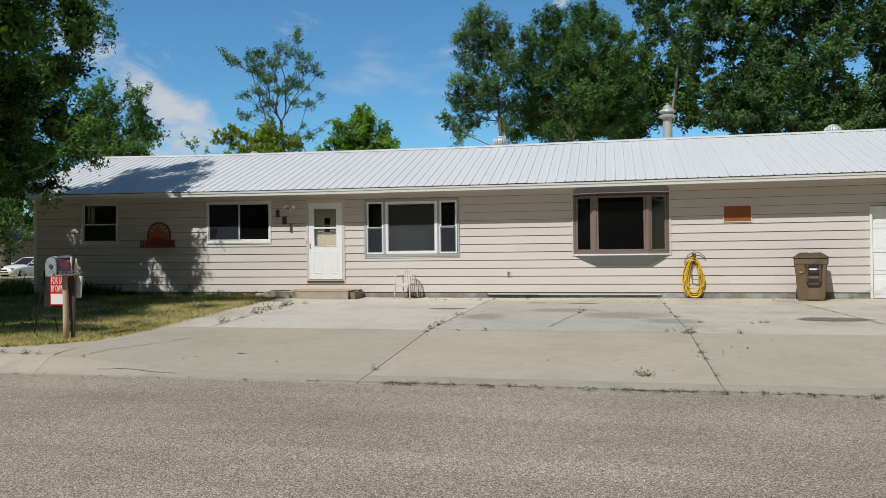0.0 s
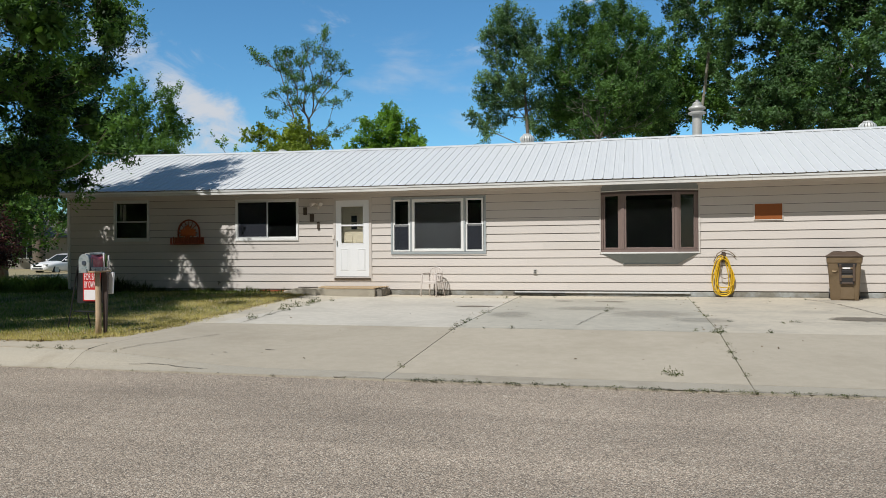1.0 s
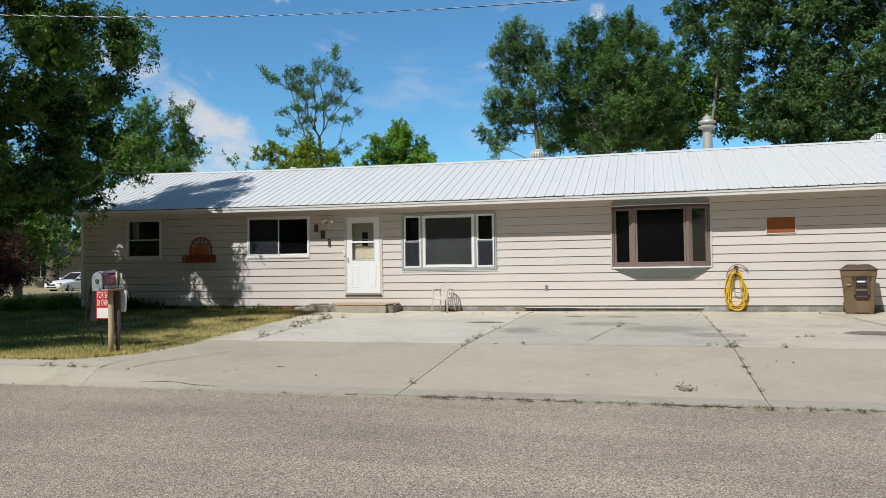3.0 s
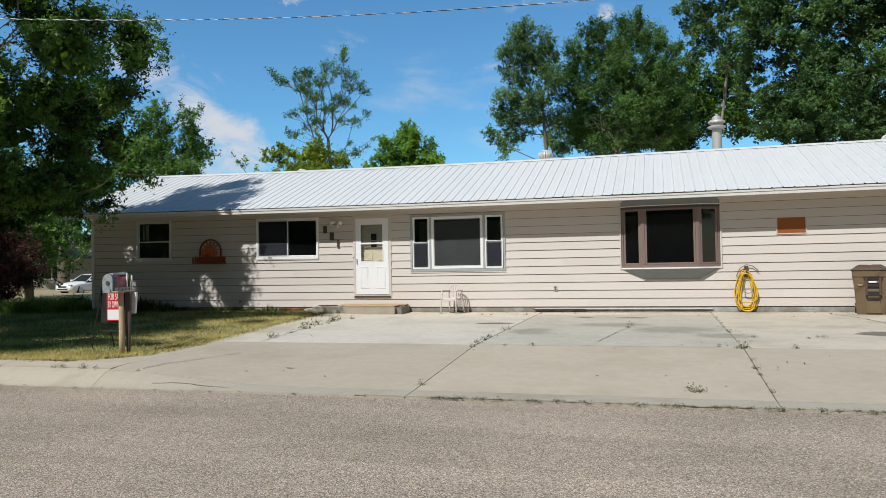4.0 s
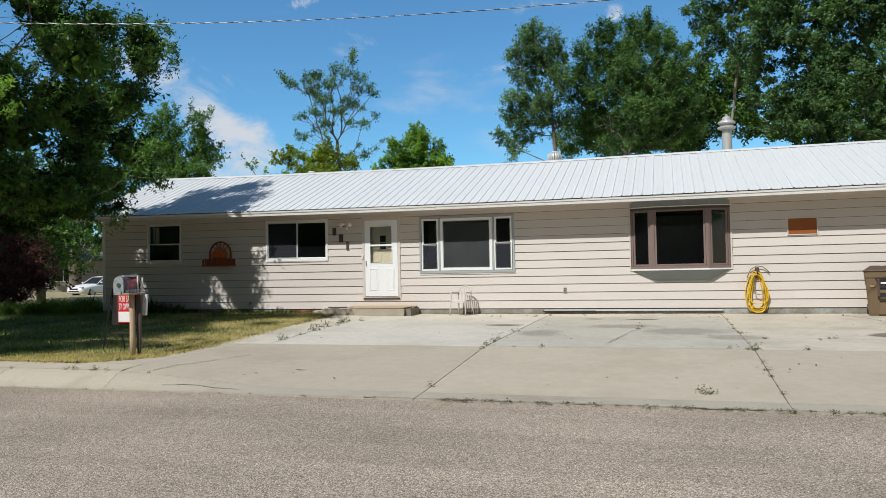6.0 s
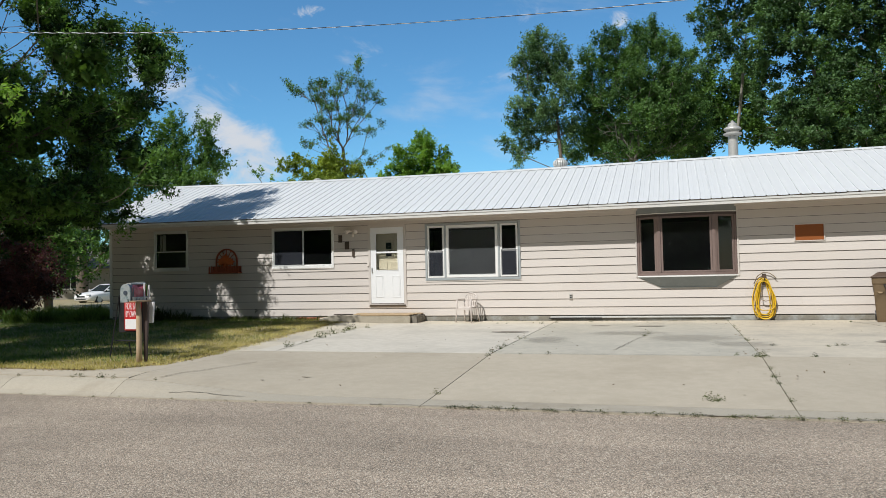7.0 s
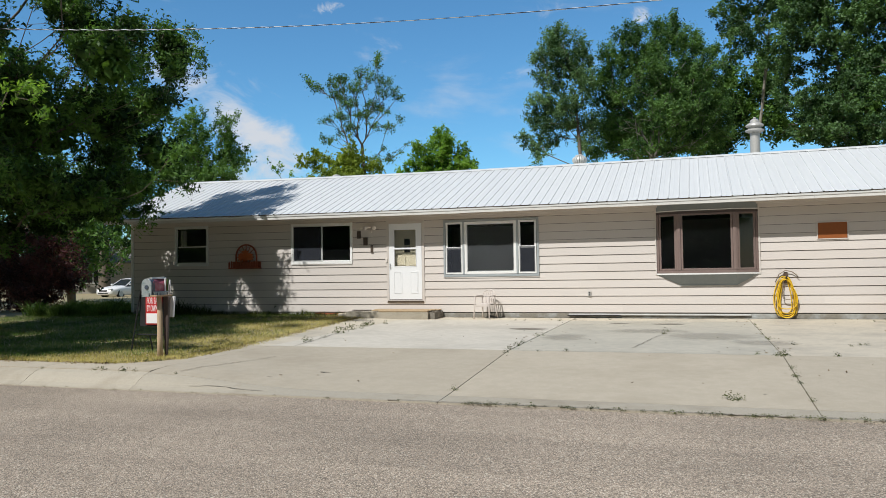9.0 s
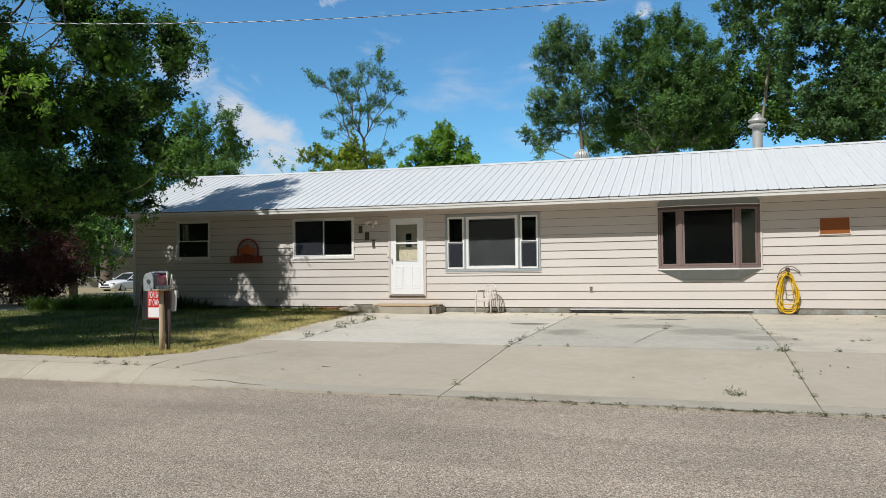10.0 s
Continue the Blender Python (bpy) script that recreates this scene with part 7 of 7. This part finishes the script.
DK = ((-30, 12, 2.5, 2.6, 2.4), (-34, 14, 3.4, 3, 3), (-27.5, 9, 3.2, 2.2, 1.8), (-31, 12, 5.5, 3.2, 2.2), (-37, 16, 6, 3.4, 3), (-26.5, 5, 4.6, 2.2, 1.5), (-30, 6, 2.2, 2.6, 2.0), (-34, 7, 3.4, 3, 2.8), (-39, 10, 3.6, 3.4, 3.2), (-44, 12, 4, 3.4, 3.4), (-28.4, 13, 3.6, 0.94, 0.65), (-30.0, 13, 3.5, 1.11, 0.66), (-30.9, 12, 3.6, 1.26, 0.74), (-30.6, 16, 3.0, 0.55, 0.52), (-28.3, 12, 4.1, 1.07, 0.58))
tree("side_trees", "dense dark tree group beyond the side lawn", (-31, 12.5, -0.45), (-31, 12, 4.5), DK, 0.2, LEAF_BIG, BARK, 18, radius=0.22, spacing=0.8, shoot=0.55, per=30, swell=0.85)


def tall_weeds(name, label, x0, x1, y0, y1, count, height, seed, mat):
    """A stand of tall narrow leaves."""
    rng = np.random.default_rng(seed)
    x, y = rng.uniform(x0, x1, count), rng.uniform(y0, y1, count)
    z = np.array([lawn_z(a, b) for a, b in zip(x, y)]) - 0.03
    h = height * rng.uniform(0.35, 1.1, count) * (0.35 + 0.4 * np.sin(x * 2.3 + y) ** 2 + 0.35 * np.sin(x * 5.7 - 2 * y) ** 2)
    lean = rng.normal(size=(count, 2)) * h[:, None] * 0.5
    w = rng.uniform(0.005, 0.015, count)
    a = rng.uniform(0, math.pi, count)
    dx, dy = np.cos(a) * w, np.sin(a) * w
    base = np.stack([x, y, z], 1)
    side = np.stack([dx, dy, 0 * dx], 1)
    mid = base + np.stack([lean[:, 0] * 0.35, lean[:, 1] * 0.35, h * 0.6], 1)
    tip = base + np.stack([lean[:, 0], lean[:, 1], h], 1)
    v = np.stack([base - side, base + side, mid + side, tip, mid - side], 1).reshape(-1, 3)
    i = np.arange(count)[:, None] * 5
    q = np.concatenate([i + [[0, 1, 2, 4]], i + [[4, 2, 3, 3]]])
    tri = np.concatenate([q[:, :3], q[:, [0, 2, 3]]])
    tri = tri[(tri[:, 0] != tri[:, 1]) & (tri[:, 1] != tri[:, 2]) & (tri[:, 0] != tri[:, 2])]
    ob = arrays(name, v, tri, mat)
    return tagged(ob, label, "plants", kind="stuff")


tall_weeds("tall_grass", "rank dark-green grass round the house corner", -19.8, -16.3, -0.6, 1.4, 8000, 0.50, 31, GRASS_GREEN)
tall_weeds("wall_weeds", "straggling weeds along the foot of the wall", -14.6, -13.2, -0.55, -0.1, 420, 0.5, 32, LEAF_WEED)
tall_weeds("wall_weeds", "low weeds along the foot of the wall", -13.2, -9.0, -0.3, -0.06, 700, 0.16, 33, LEAF_WEED)


# ---------- lawn ----------


def lawn_grass(name, label, count, seed, mat, keep, height):
    rng = np.random.default_rng(seed)
    x = -7.3 - (rng.random(count * 2) ** 1.4) * 12.7
    y = -9.58 + rng.random(count * 2) ** 1.25 * 9.5
    edge = lawn_edge_x(y) + 0.08
    ok = keep(x, y, rng) & (x < edge + rng.normal(size=len(x)) * 0.08 + 0.06 * np.sin(y * 9) + 0.04 * np.sin(y * 23 + 1) + 0.03)
    x, y = x[ok][:count], y[ok][:count]
    n = len(x)
    z = np.array([lawn_z(a, b) for a, b in zip(x, y)]) - 0.02
    h = height * rng.uniform(0.4, 1.25, n)
    lean = rng.normal(size=(n, 2)) * h[:, None] * 0.45
    w = rng.uniform(0.003, 0.007, n)
    a = rng.uniform(0, math.pi, n)
    base = np.stack([x, y, z], 1)
    side = np.stack([np.cos(a) * w, np.sin(a) * w, 0 * w], 1)
    tip = base + np.stack([lean[:, 0], lean[:, 1], h], 1)
    v = np.stack([base - side, base + side, tip], 1).reshape(-1, 3)
    ob = arrays(name, v, np.arange(3 * n).reshape(n, 3), mat)
    return tagged(ob, label, "grass", kind="stuff")


def patch(x, y, scale, seed):
    return np.array([noise.noise((a * scale, b * scale, seed)) for a, b in zip(x, y)])


def dryness(x, y):
    """How dry the lawn is: worst by the driveway and the pavement."""
    return 0.62 * np.exp(-(-7.6 - x) / 2.0) + 0.40 * np.exp(-(y + 9.6) / 0.55) - 0.22 * np.exp(-((y + 8.4) / 0.9) ** 2) * (x < -8.4) + 0.35 * patch(x, y, 0.7, 1.0) + 0.08


lawn_grass("lawn_grass", "short green lawn grass", 62000, 41, GRASS_GREEN, lambda x, y, r: dryness(x, y) < r.uniform(0.1, 0.5, len(x)), 0.065)
lawn_grass("dry_grass", "short straw-yellow lawn grass", 60000, 42, GRASS_DRY, lambda x, y, r: dryness(x, y) > r.uniform(0.12, 0.55, len(x)), 0.06)


# ---------- weeds in the joints ----------


def weed(x, y, z, s, rng):
    """The leaves of one small weed of breadth s."""
    k = 72
    c = rng.normal(size=(k, 3)) * np.array([0.24, 0.18, 0.15]) + np.array([0, 0, 0.14])
    c[:, 2] = np.abs(c[:, 2])
    v, f = leaf_quads(c, 0.16, rng, droop=-0.5, slim=0.34, facing=np.array([0, 0, 0.5]))
    v[:, 2] = np.maximum(v[:, 2], -0.02)
    a = rng.uniform(0, 2 * math.pi)
    turn = np.array([[math.cos(a), -math.sin(a), 0], [math.sin(a), math.cos(a), 0], [0, 0, 1]])
    return (v @ turn.T) * np.array([s * 1.0, s * 1.0, s * 1.1]) + np.array([x, y, z - 0.012]), f


WEEDS = ((-6.70, -6.34, 0.10), (-6.78, -6.05, 0.06), (-6.77, -5.51, 0.06), (-6.91, -4.58, 0.16), (-7.03, -3.80, 0.14), (-6.92, -3.51, 0.07), (-7.09, -2.93, 0.12), (-7.12, -2.62, 0.14), (-6.87, -2.27, 0.08), (-2.78, -7.20, 0.12),
         (-2.79, -6.84, 0.16), (-2.80, -6.34, 0.16), (-2.81, -5.90, 0.12), (-2.82, -4.58, 0.12), (-2.71, -4.55, 0.08), (-2.30, -7.03, 0.08), (-1.88, -7.0, 0.12), (-4.08, -0.9, 0.08), (-3.85, -0.92, 0.10), (-3.02, -0.94, 0.14), (-2.72, -0.6, 0.10), (-1.91, -0.53, 0.10))
WEEDS2 = ((-0.57, -3.95, 0.12), (-0.51, -3.48, 0.12), (1.12, -0.33, 0.08), (1.16, -1.73, 0.10), (1.15, -4.77, 0.14), (0.82, -6.9, 0.10), (1.09, -7.05, 0.18), (1.17, -6.98, 0.18), (1.15, -7.92, 0.10), (1.13, -8.48, 0.12), (1.13, -8.83, 0.10), (1.44, -5.53, 0.10), (2.23, -5.66, 0.09), (2.38, -5.48, 0.09), (2.48, -5.46, 0.10),
          (1.83, -7.0, 0.12), (1.14, -9.69, 0.10), (0.32, -9.74, 0.18), (0.42, -9.76, 0.14), (-2.78, -9.8, 0.12), (-7.96, -10.04, 0.10), (-7.83, -10.04, 0.12), (-7.49, -10.04, 0.14), (-7.28, -10.04, 0.10), (-6.62, -10.04, 0.07), (3.55, -0.65, 0.08), (2.72, -1.31, 0.06), (-0.63, -0.62, 0.06), (0.64, -0.36, 0.05), (-8.9, -10.05, 0.08))
rng = random.Random(77)
spots = [(x, y, s * (2.0 if x < -6.5 else 1.0), None) for x, y, s in WEEDS] + [(*w, None) for w in WEEDS2]
x = -9.5
while x < 6.5:  # along the gutter
    dense = -3.0 < x < 4.5
    spots.append((x, -10.42 + rng.uniform(-0.03, 0.02), rng.uniform(0.05, 0.12) if dense else rng.uniform(0.03, 0.06), "gutter"))
    x += rng.uniform(0.05, 0.20) if dense else rng.uniform(0.3, 0.9)
for k in range(16):  # along the foot of the wall and the long joints
    spots.append((rng.uniform(-6, 5.4), -0.06 + rng.uniform(-0.02, 0.0), rng.uniform(0.04, 0.09), None))
for k in range(46):  # tufts hanging over the lawn's edge
    y = rng.uniform(-9.5, -0.9)
    edge_x = float(lawn_edge_x(y))
    spots.append((edge_x + rng.uniform(-0.10, 0.10), y, rng.uniform(0.05, 0.12), "lawn"))
for k in range(14):
    spots.append((1.14 + rng.uniform(-0.02, 0.02), rng.uniform(-9.5, -1.0), rng.uniform(0.03, 0.06), None))
for k in range(10):
    spots.append((-2.79 + rng.uniform(-0.02, 0.02), rng.uniform(-7.6, -4.0), rng.uniform(0.03, 0.07), None))
wrng = np.random.default_rng(78)
leaves_v, leaves_f, count_v = [], [], 0
for x, y, s, where_ in spots:
    z = apron_z(x, max(y, -10.42)) if x > -7.04 else (kerb_z(y) if y < -9.6 else lawn_z(x, y))
    v, f = weed(x, y, z, s * (1.5 if where_ == "gutter" else 1.1), wrng)
    if where_ == "gutter":  # trodden flat
        v[:, 2] = z + (v[:, 2] - z) * 0.4
    leaves_v.append(v)
    leaves_f.append(f + count_v)
    count_v += len(v)
joint_weeds = arrays("joint_weeds", np.concatenate(leaves_v), np.concatenate(leaves_f), LEAF_WEED)
tagged(joint_weeds, "small green weeds growing from the concrete joints", "weeds", kind="stuff")

# Dark patches and hairline cracks on the slabs.


def blotch(cx, cy, rx, ry, seed, mat=STAIN):
    rng = random.Random(seed)
    bm = bmesh.new()
    n = 28
    c = bm.verts.new((cx, cy, apron_z(cx, cy) + 0.010))
    rim = []
    for k in range(n):
        a = 2 * math.pi * k / n
        r = 1 + 0.35 * noise.noise((math.cos(a) * 1.5, math.sin(a) * 1.5, seed))
        x, y = cx + rx * r * math.cos(a), cy + ry * r * math.sin(a)
        rim.append(bm.verts.new((x, y, apron_z(x, y) + 0.010)))
    for k in range(n):
        bm.faces.new((c, rim[k], rim[(k + 1) % n]))
    lift = 0.010 if mat == STAIN else 0.0085
    bmesh.ops.subdivide_edges(bm, edges=list(bm.edges), cuts=3, use_grid_fill=True)
    for v in bm.verts:
        v.co.z = apron_z(v.co.x, v.co.y) + lift
    part("dark_patch", bm, mat, driveway, "dark patch on the concrete")


blotch(3.55, -4.85, 0.95, 0.50, 5)
blotch(-3.35, -3.3, 0.62, 0.24, 9)
blotch(-0.55, -1.75, 0.55, 0.14, 10)
blotch(-1.6, -1.65, 0.30, 0.12, 11)
for cx_, cy_, rx_, ry_ in ((0.2, -4.5, 1.5, 1.2), (-1.0, -3.6, 1.3, 0.8), (-2.3, -4.9, 0.7, 1.1), (1.0, -5.4, 0.8, 0.8)):
    blotch(cx_, cy_, rx_, ry_, cx_ + 40, STAIN_FAINT)


def crack(points, width, seed):
    rng = random.Random(seed)
    bm = bmesh.new()
    pts = []
    for (x0, y0), (x1, y1) in zip(points, points[1:]):
        n = max(3, int(math.hypot(x1 - x0, y1 - y0) / 0.12))
        pts += [(x0 + (x1 - x0) * k / n + rng.uniform(-0.015, 0.015), y0 + (y1 - y0) * k / n + rng.uniform(-0.015, 0.015)) for k in range(n)]
    pts.append(points[-1])
    rows = []
    for i, (x, y) in enumerate(pts):
        a, b = Vector(pts[max(i - 1, 0)]), Vector(pts[min(i + 1, len(pts) - 1)])
        d = (b - a).normalized()
        w = width * rng.uniform(0.4, 1.2)
        rows.append([bm.verts.new((x + s * w * -d.y, y + s * w * d.x, apron_z(x, y) + 0.009)) for s in (-1, 1)])
    for r, q in zip(rows, rows[1:]):
        bm.faces.new((r[0], r[1], q[1], q[0]))
    part("crack", bm, CRACKFILL, driveway)


crack([(-6.56, -7.0), (-6.72, -5.9), (-6.95, -4.5), (-7.04, -3.9)], 0.008, 61)
crack([(-3.4 + 0.72 * k, -10.425) for k in range(14)], 0.007, 62)
crack([(-5.9 + 0.74 * k, -0.035) for k in range(16)], 0.020, 63)
crack([(-2.7, -0.955), (-0.8, -0.95), (1.1, -0.96), (3.0, -0.95), (5.1, -0.955)], 0.007, 64)
crack([(-2.7, -6.995), (-1.2, -7.0), (1.1, -6.995)], 0.006, 65)
crack([(-0.95, -6.45), (-0.72, -4.9), (-0.55, -3.9)], 0.006, 1)
crack([(3.55, -0.5), (3.92, -1.85), (4.05, -3.6), (4.17, -5.58)], 0.012, 2)
crack([(-6.62, -9.95), (-6.35, -9.0), (-6.15, -8.3)], 0.007, 3)
crack([(-6.2, -10.3), (-5.7, -10.26), (-5.1, -10.3)], 0.006, 66)
crack([(-4.95, -9.1), (-4.82, -9.06)], 0.014, 67)
crack([(1.2, -5.6), (2.6, -5.5), (4.0, -5.7)], 0.006, 4)
crack([(-0.4, -2.4), (0.2, -2.55), (0.6, -2.3), (1.0, -2.5)], 0.006, 5)
crack([(-2.0, -1.4), (-1.2, -1.35), (0.4, -1.3), (1.0, -1.45)], 0.005, 6)

# Dry leaves and bits of twig blown about on the concrete.
lrng = np.random.default_rng(91)
lx = np.concatenate([lrng.uniform(-6.6, 6.0, 90), lrng.uniform(-6.6, 6.0, 110), lrng.normal(-2.8, 0.2, 30), lrng.normal(1.14, 0.2, 40)])
ly = np.concatenate([lrng.uniform(-9.8, -0.3, 90), -0.12 - np.abs(lrng.normal(0, 0.12, 110)), lrng.uniform(-8, -2, 30), lrng.uniform(-9, -1, 40)])
lz = np.array([apron_z(a, b) for a, b in zip(lx, ly)]) + 0.012
lv, lf = leaf_quads(np.stack([lx, ly, lz], 1), 0.05, lrng, slim=0.4, facing=np.array([0, 0, 2.5]))
tagged(arrays("leaf_litter", lv, lf, LITTER), "dry brown leaves and twigs scattered on the concrete", "litter", kind="stuff")

# Straw and dead stalks along the lawn's edge.
srng = np.random.default_rng(95)
sy_ = np.concatenate([-9.58 - np.abs(srng.normal(0, 0.07, 900)), srng.uniform(-9.5, -0.6, 900)])
sx_ = np.concatenate([srng.uniform(-17.0, -8.0, 900), lawn_edge_x(sy_[900:]) + srng.normal(0.02, 0.07, 900)])
sz_ = np.array([(kerb_z(b) if b < -9.6 else lawn_z(a, b)) for a, b in zip(sx_, sy_)]) + 0.008
sv, sf = leaf_quads(np.stack([sx_, sy_, sz_], 1), 0.07, srng, slim=0.22, facing=np.array([0, 0, 1.6]))
tagged(arrays("straw_litter", sv, sf, STRAW), "brown straw and dead stalks along the lawn edge", "litter", kind="stuff")

# ---------- the neighbourhood seen past the corner ----------


def parked_car(at, turn):
    car = thing("parked_car", "white four-door saloon parked by the neighbouring yard", "car", at=at, turn=turn)
    # x runs along the car, front at -x.
    # Shell: cross-sections from nose to tail, rounded at the shoulders.
    bm = bmesh.new()
    rows = []
    for x, half, low, sill, crown in ((-2.30, 0.56, 0.32, 0.50, 0.58), (-2.24, 0.74, 0.26, 0.58, 0.68), (-2.05, 0.84, 0.22, 0.66, 0.76), (-1.55, 0.88, 0.22, 0.74, 0.86), (-0.95, 0.89, 0.20, 0.80, 0.93),
                                      (0.2, 0.89, 0.20, 0.84, 0.93), (1.2, 0.89, 0.20, 0.86, 0.95), (1.75, 0.87, 0.22, 0.86, 0.99), (2.12, 0.82, 0.26, 0.84, 0.97), (2.25, 0.74, 0.30, 0.76, 0.90), (2.30, 0.62, 0.36, 0.60, 0.66)):
        ring_ = [(-half * 0.92, low), (-half, low + 0.12), (-half, sill - 0.08), (-half * 0.96, sill), (-half * 0.80, crown - 0.03), (-half * 0.4, crown)]
        rows.append([bm.verts.new((x, y, z)) for y, z in ring_ + [(-y, z) for y, z in ring_[::-1]]])
    for r, p in zip(rows, rows[1:]):
        for s in range(len(r)):
            bm.faces.new((r[s], r[(s + 1) % len(r)], p[(s + 1) % len(r)], p[s]))
    bm.faces.new(rows[0]), bm.faces.new(rows[-1][::-1])
    part("body", bm, CARWHITE, car, smooth=True)
    bm = bmesh.new()
    rows = []
    for y, k in ((-0.82, 0), (-0.74, 1), (-0.60, 2), (0.60, 2), (0.74, 1), (0.82, 0)):
        pts = ([(-0.98, 0.86), (-0.90, 0.89), (0.2, 0.90), (1.66, 0.93), (1.72, 0.91)], [(-0.96, 0.88), (-0.22, 1.24), (0.4, 1.30), (1.16, 1.24), (1.70, 0.95)],
               [(-0.95, 0.89), (-0.10, 1.38), (0.4, 1.43), (0.98, 1.37), (1.70, 0.97)])[k]
        rows.append([bm.verts.new((x, y, z)) for x, z in pts])
    for r, p in zip(rows, rows[1:]):
        for s in range(4):
            bm.faces.new((r[s], r[s + 1], p[s + 1], p[s]))
    bm.faces.new(rows[0]), bm.faces.new(rows[-1][::-1])
    part("glasshouse", bm, CARDARK, car, "dark glazed cabin")
    bm = bmesh.new()
    prism(bm, [(-0.12, 1.385), (0.4, 1.435), (0.99, 1.378), (0.99, 1.395), (0.4, 1.462), (-0.12, 1.405)], "y", -0.63, 0.63)
    soften(bm, 0.008)
    part("roof_panel", bm, CARWHITE, car)
    for s in (-1, 1):
        for x0, x1 in ((-0.95, -0.08), (0.94, 1.68)):
            bm = bmesh.new()
            za, zb = (0.85, 1.38) if x0 < 0 else (1.39, 0.92)
            tube(bm, [(x0, s * (0.78 if za < 1 else 0.62), za), (x1, s * (0.62 if zb > 1 else 0.78), zb)], 0.035, 6)
            part("pillar", bm, CARWHITE, car)
        bm = bmesh.new()
        tube(bm, [(0.42, s * 0.79, 0.94), (0.42, s * 0.625, 1.39)], 0.035, 6)
        part("pillar", bm, CARWHITE, car)
        bm = bmesh.new()
        box(bm, -0.72, -0.55, s * 0.95 - 0.08, s * 0.95 + 0.08, 0.95, 1.06)
        soften(bm, 0.02)
        part("mirror", bm, CARWHITE, car)
        block("headlight", GALV, car, (-2.255, -2.02, s * 0.62 - 0.15, s * 0.62 + 0.15, 0.60, 0.715), bevel=0.03, label="clear headlight")
        for wx in (-1.42, 1.38):
            bm = bmesh.new()
            tube(bm, [(wx, s * 0.70, 0.31), (wx, s * 0.88, 0.31)], 0.31, 20)
            wheel = part("wheel", bm, TYRE, car)
            bm = bmesh.new()
            tube(bm, [(wx, s * 0.88, 0.31), (wx, s * 0.895, 0.31)], 0.20, 16)
            part("rim", bm, GALV, wheel)
    block("grille", CARDARK, car, (-2.315, -2.24, -0.40, 0.40, 0.50, 0.61), bevel=0.01, label="dark grille")
    block("bumper_slot", CARDARK, car, (-2.315, -2.25, -0.5, 0.5, 0.34, 0.42), bevel=0.01)
    return car


parked_car((-41.3, 28.2, -0.52), 84)

side_street = block("side_street", CONCRETE_PALE, None, (-60, -20.5, 22.2, 32.0, -0.62, -0.515), bevel=0)
tagged(side_street, "pale concrete side street beyond the yard", "street", kind="structure")

cottage = thing("neighbour_house", "grey-beige neighbouring house with white-framed window", "house", at=(-50, 41, -0.5), turn=40)
block("wall", NEIGHBOUR, cottage, (-9, 9, 0, 8, 0, 3.0), bevel=0)
bm = bmesh.new()
prism(bm, [(-0.7, 2.95), (4, 4.9), (8.7, 2.95), (8.7, 2.85), (-0.7, 2.85)], "x", -9.6, 9.6)
part("roof", bm, SHINGLE, cottage)
for cx in (-5.0, 0.6, 5.2):
    w = block("window", WHITE, cottage, (cx - 1.0, cx - 0.9, -0.05, 0.02, 0.95, 2.35), (cx + 0.9, cx + 1.0, -0.05, 0.02, 0.95, 2.35), (cx - 0.9, cx + 0.9, -0.05, 0.02, 0.95, 1.05), (cx - 0.9, cx + 0.9, -0.05, 0.02, 2.25, 2.35), (cx - 0.04, cx + 0.04, -0.05, 0.02, 1.05, 2.25), bevel=0)
    block("pane", CARDARK, w, (cx - 0.9, cx + 0.9, -0.012, -0.004, 1.05, 2.25), bevel=0)

# Trees on the far side of the street, seen only as reflections: rows added to darken the window glass.
AC = ((0, 0, 4.2, 3.2, 2.2), (-2.4, 0.5, 5.6, 2.4, 1.8), (2.2, 0.3, 6.0, 2.6, 2.0), (0.2, 0, 8.0, 2.6, 1.6), (-1.5, 0, 2.4, 2.6, 1.2), (2.0, 0, 2.6, 2.4, 1.2))
first_tree = tree("street_tree", "leafy dark-green tree across the street", (0, 0, -0.1), (0, 0, 5.0), AC, 0.85, LEAF_BIG, BARK, 19, radius=0.3, spacing=1.5, shoot=1.2, per=18, group="trees across the street", core=0.7)
for k, (x, y, turn) in enumerate(((-27, -37, 20), (-20.5, -38, 75), (-14, -36, 140), (-7.5, -38, 200), (-1, -36.5, 250), (5.5, -38, 300), (12, -36, 15), (18.5, -38, 110), (-33.5, -38, 160), (25, -37, 40), (-40, -37, 15), (-46.5, -36, 60), (-53, -34, 200), (-59, -30, 130), (-64, -25, 80), (-68, -19, 20), (32.5, -33, 220), (-30, -42, 250), (-36.5, -42, 30), (-43, -41, 120), (-50, -40, 200), (-24, -42, 60), (-17, -42, 190), (-10.5, -42, 310), (-4, -42, 95), (2.5, -42, 230), (9, -42, 15), (15.5, -42, 140), (22, -42, 280))):
    m = pose(x, y, -0.5, 0, 0, turn)
    if k == 0:
        first_tree.matrix_basis = m
    else:
        copy_thing(first_tree, m)
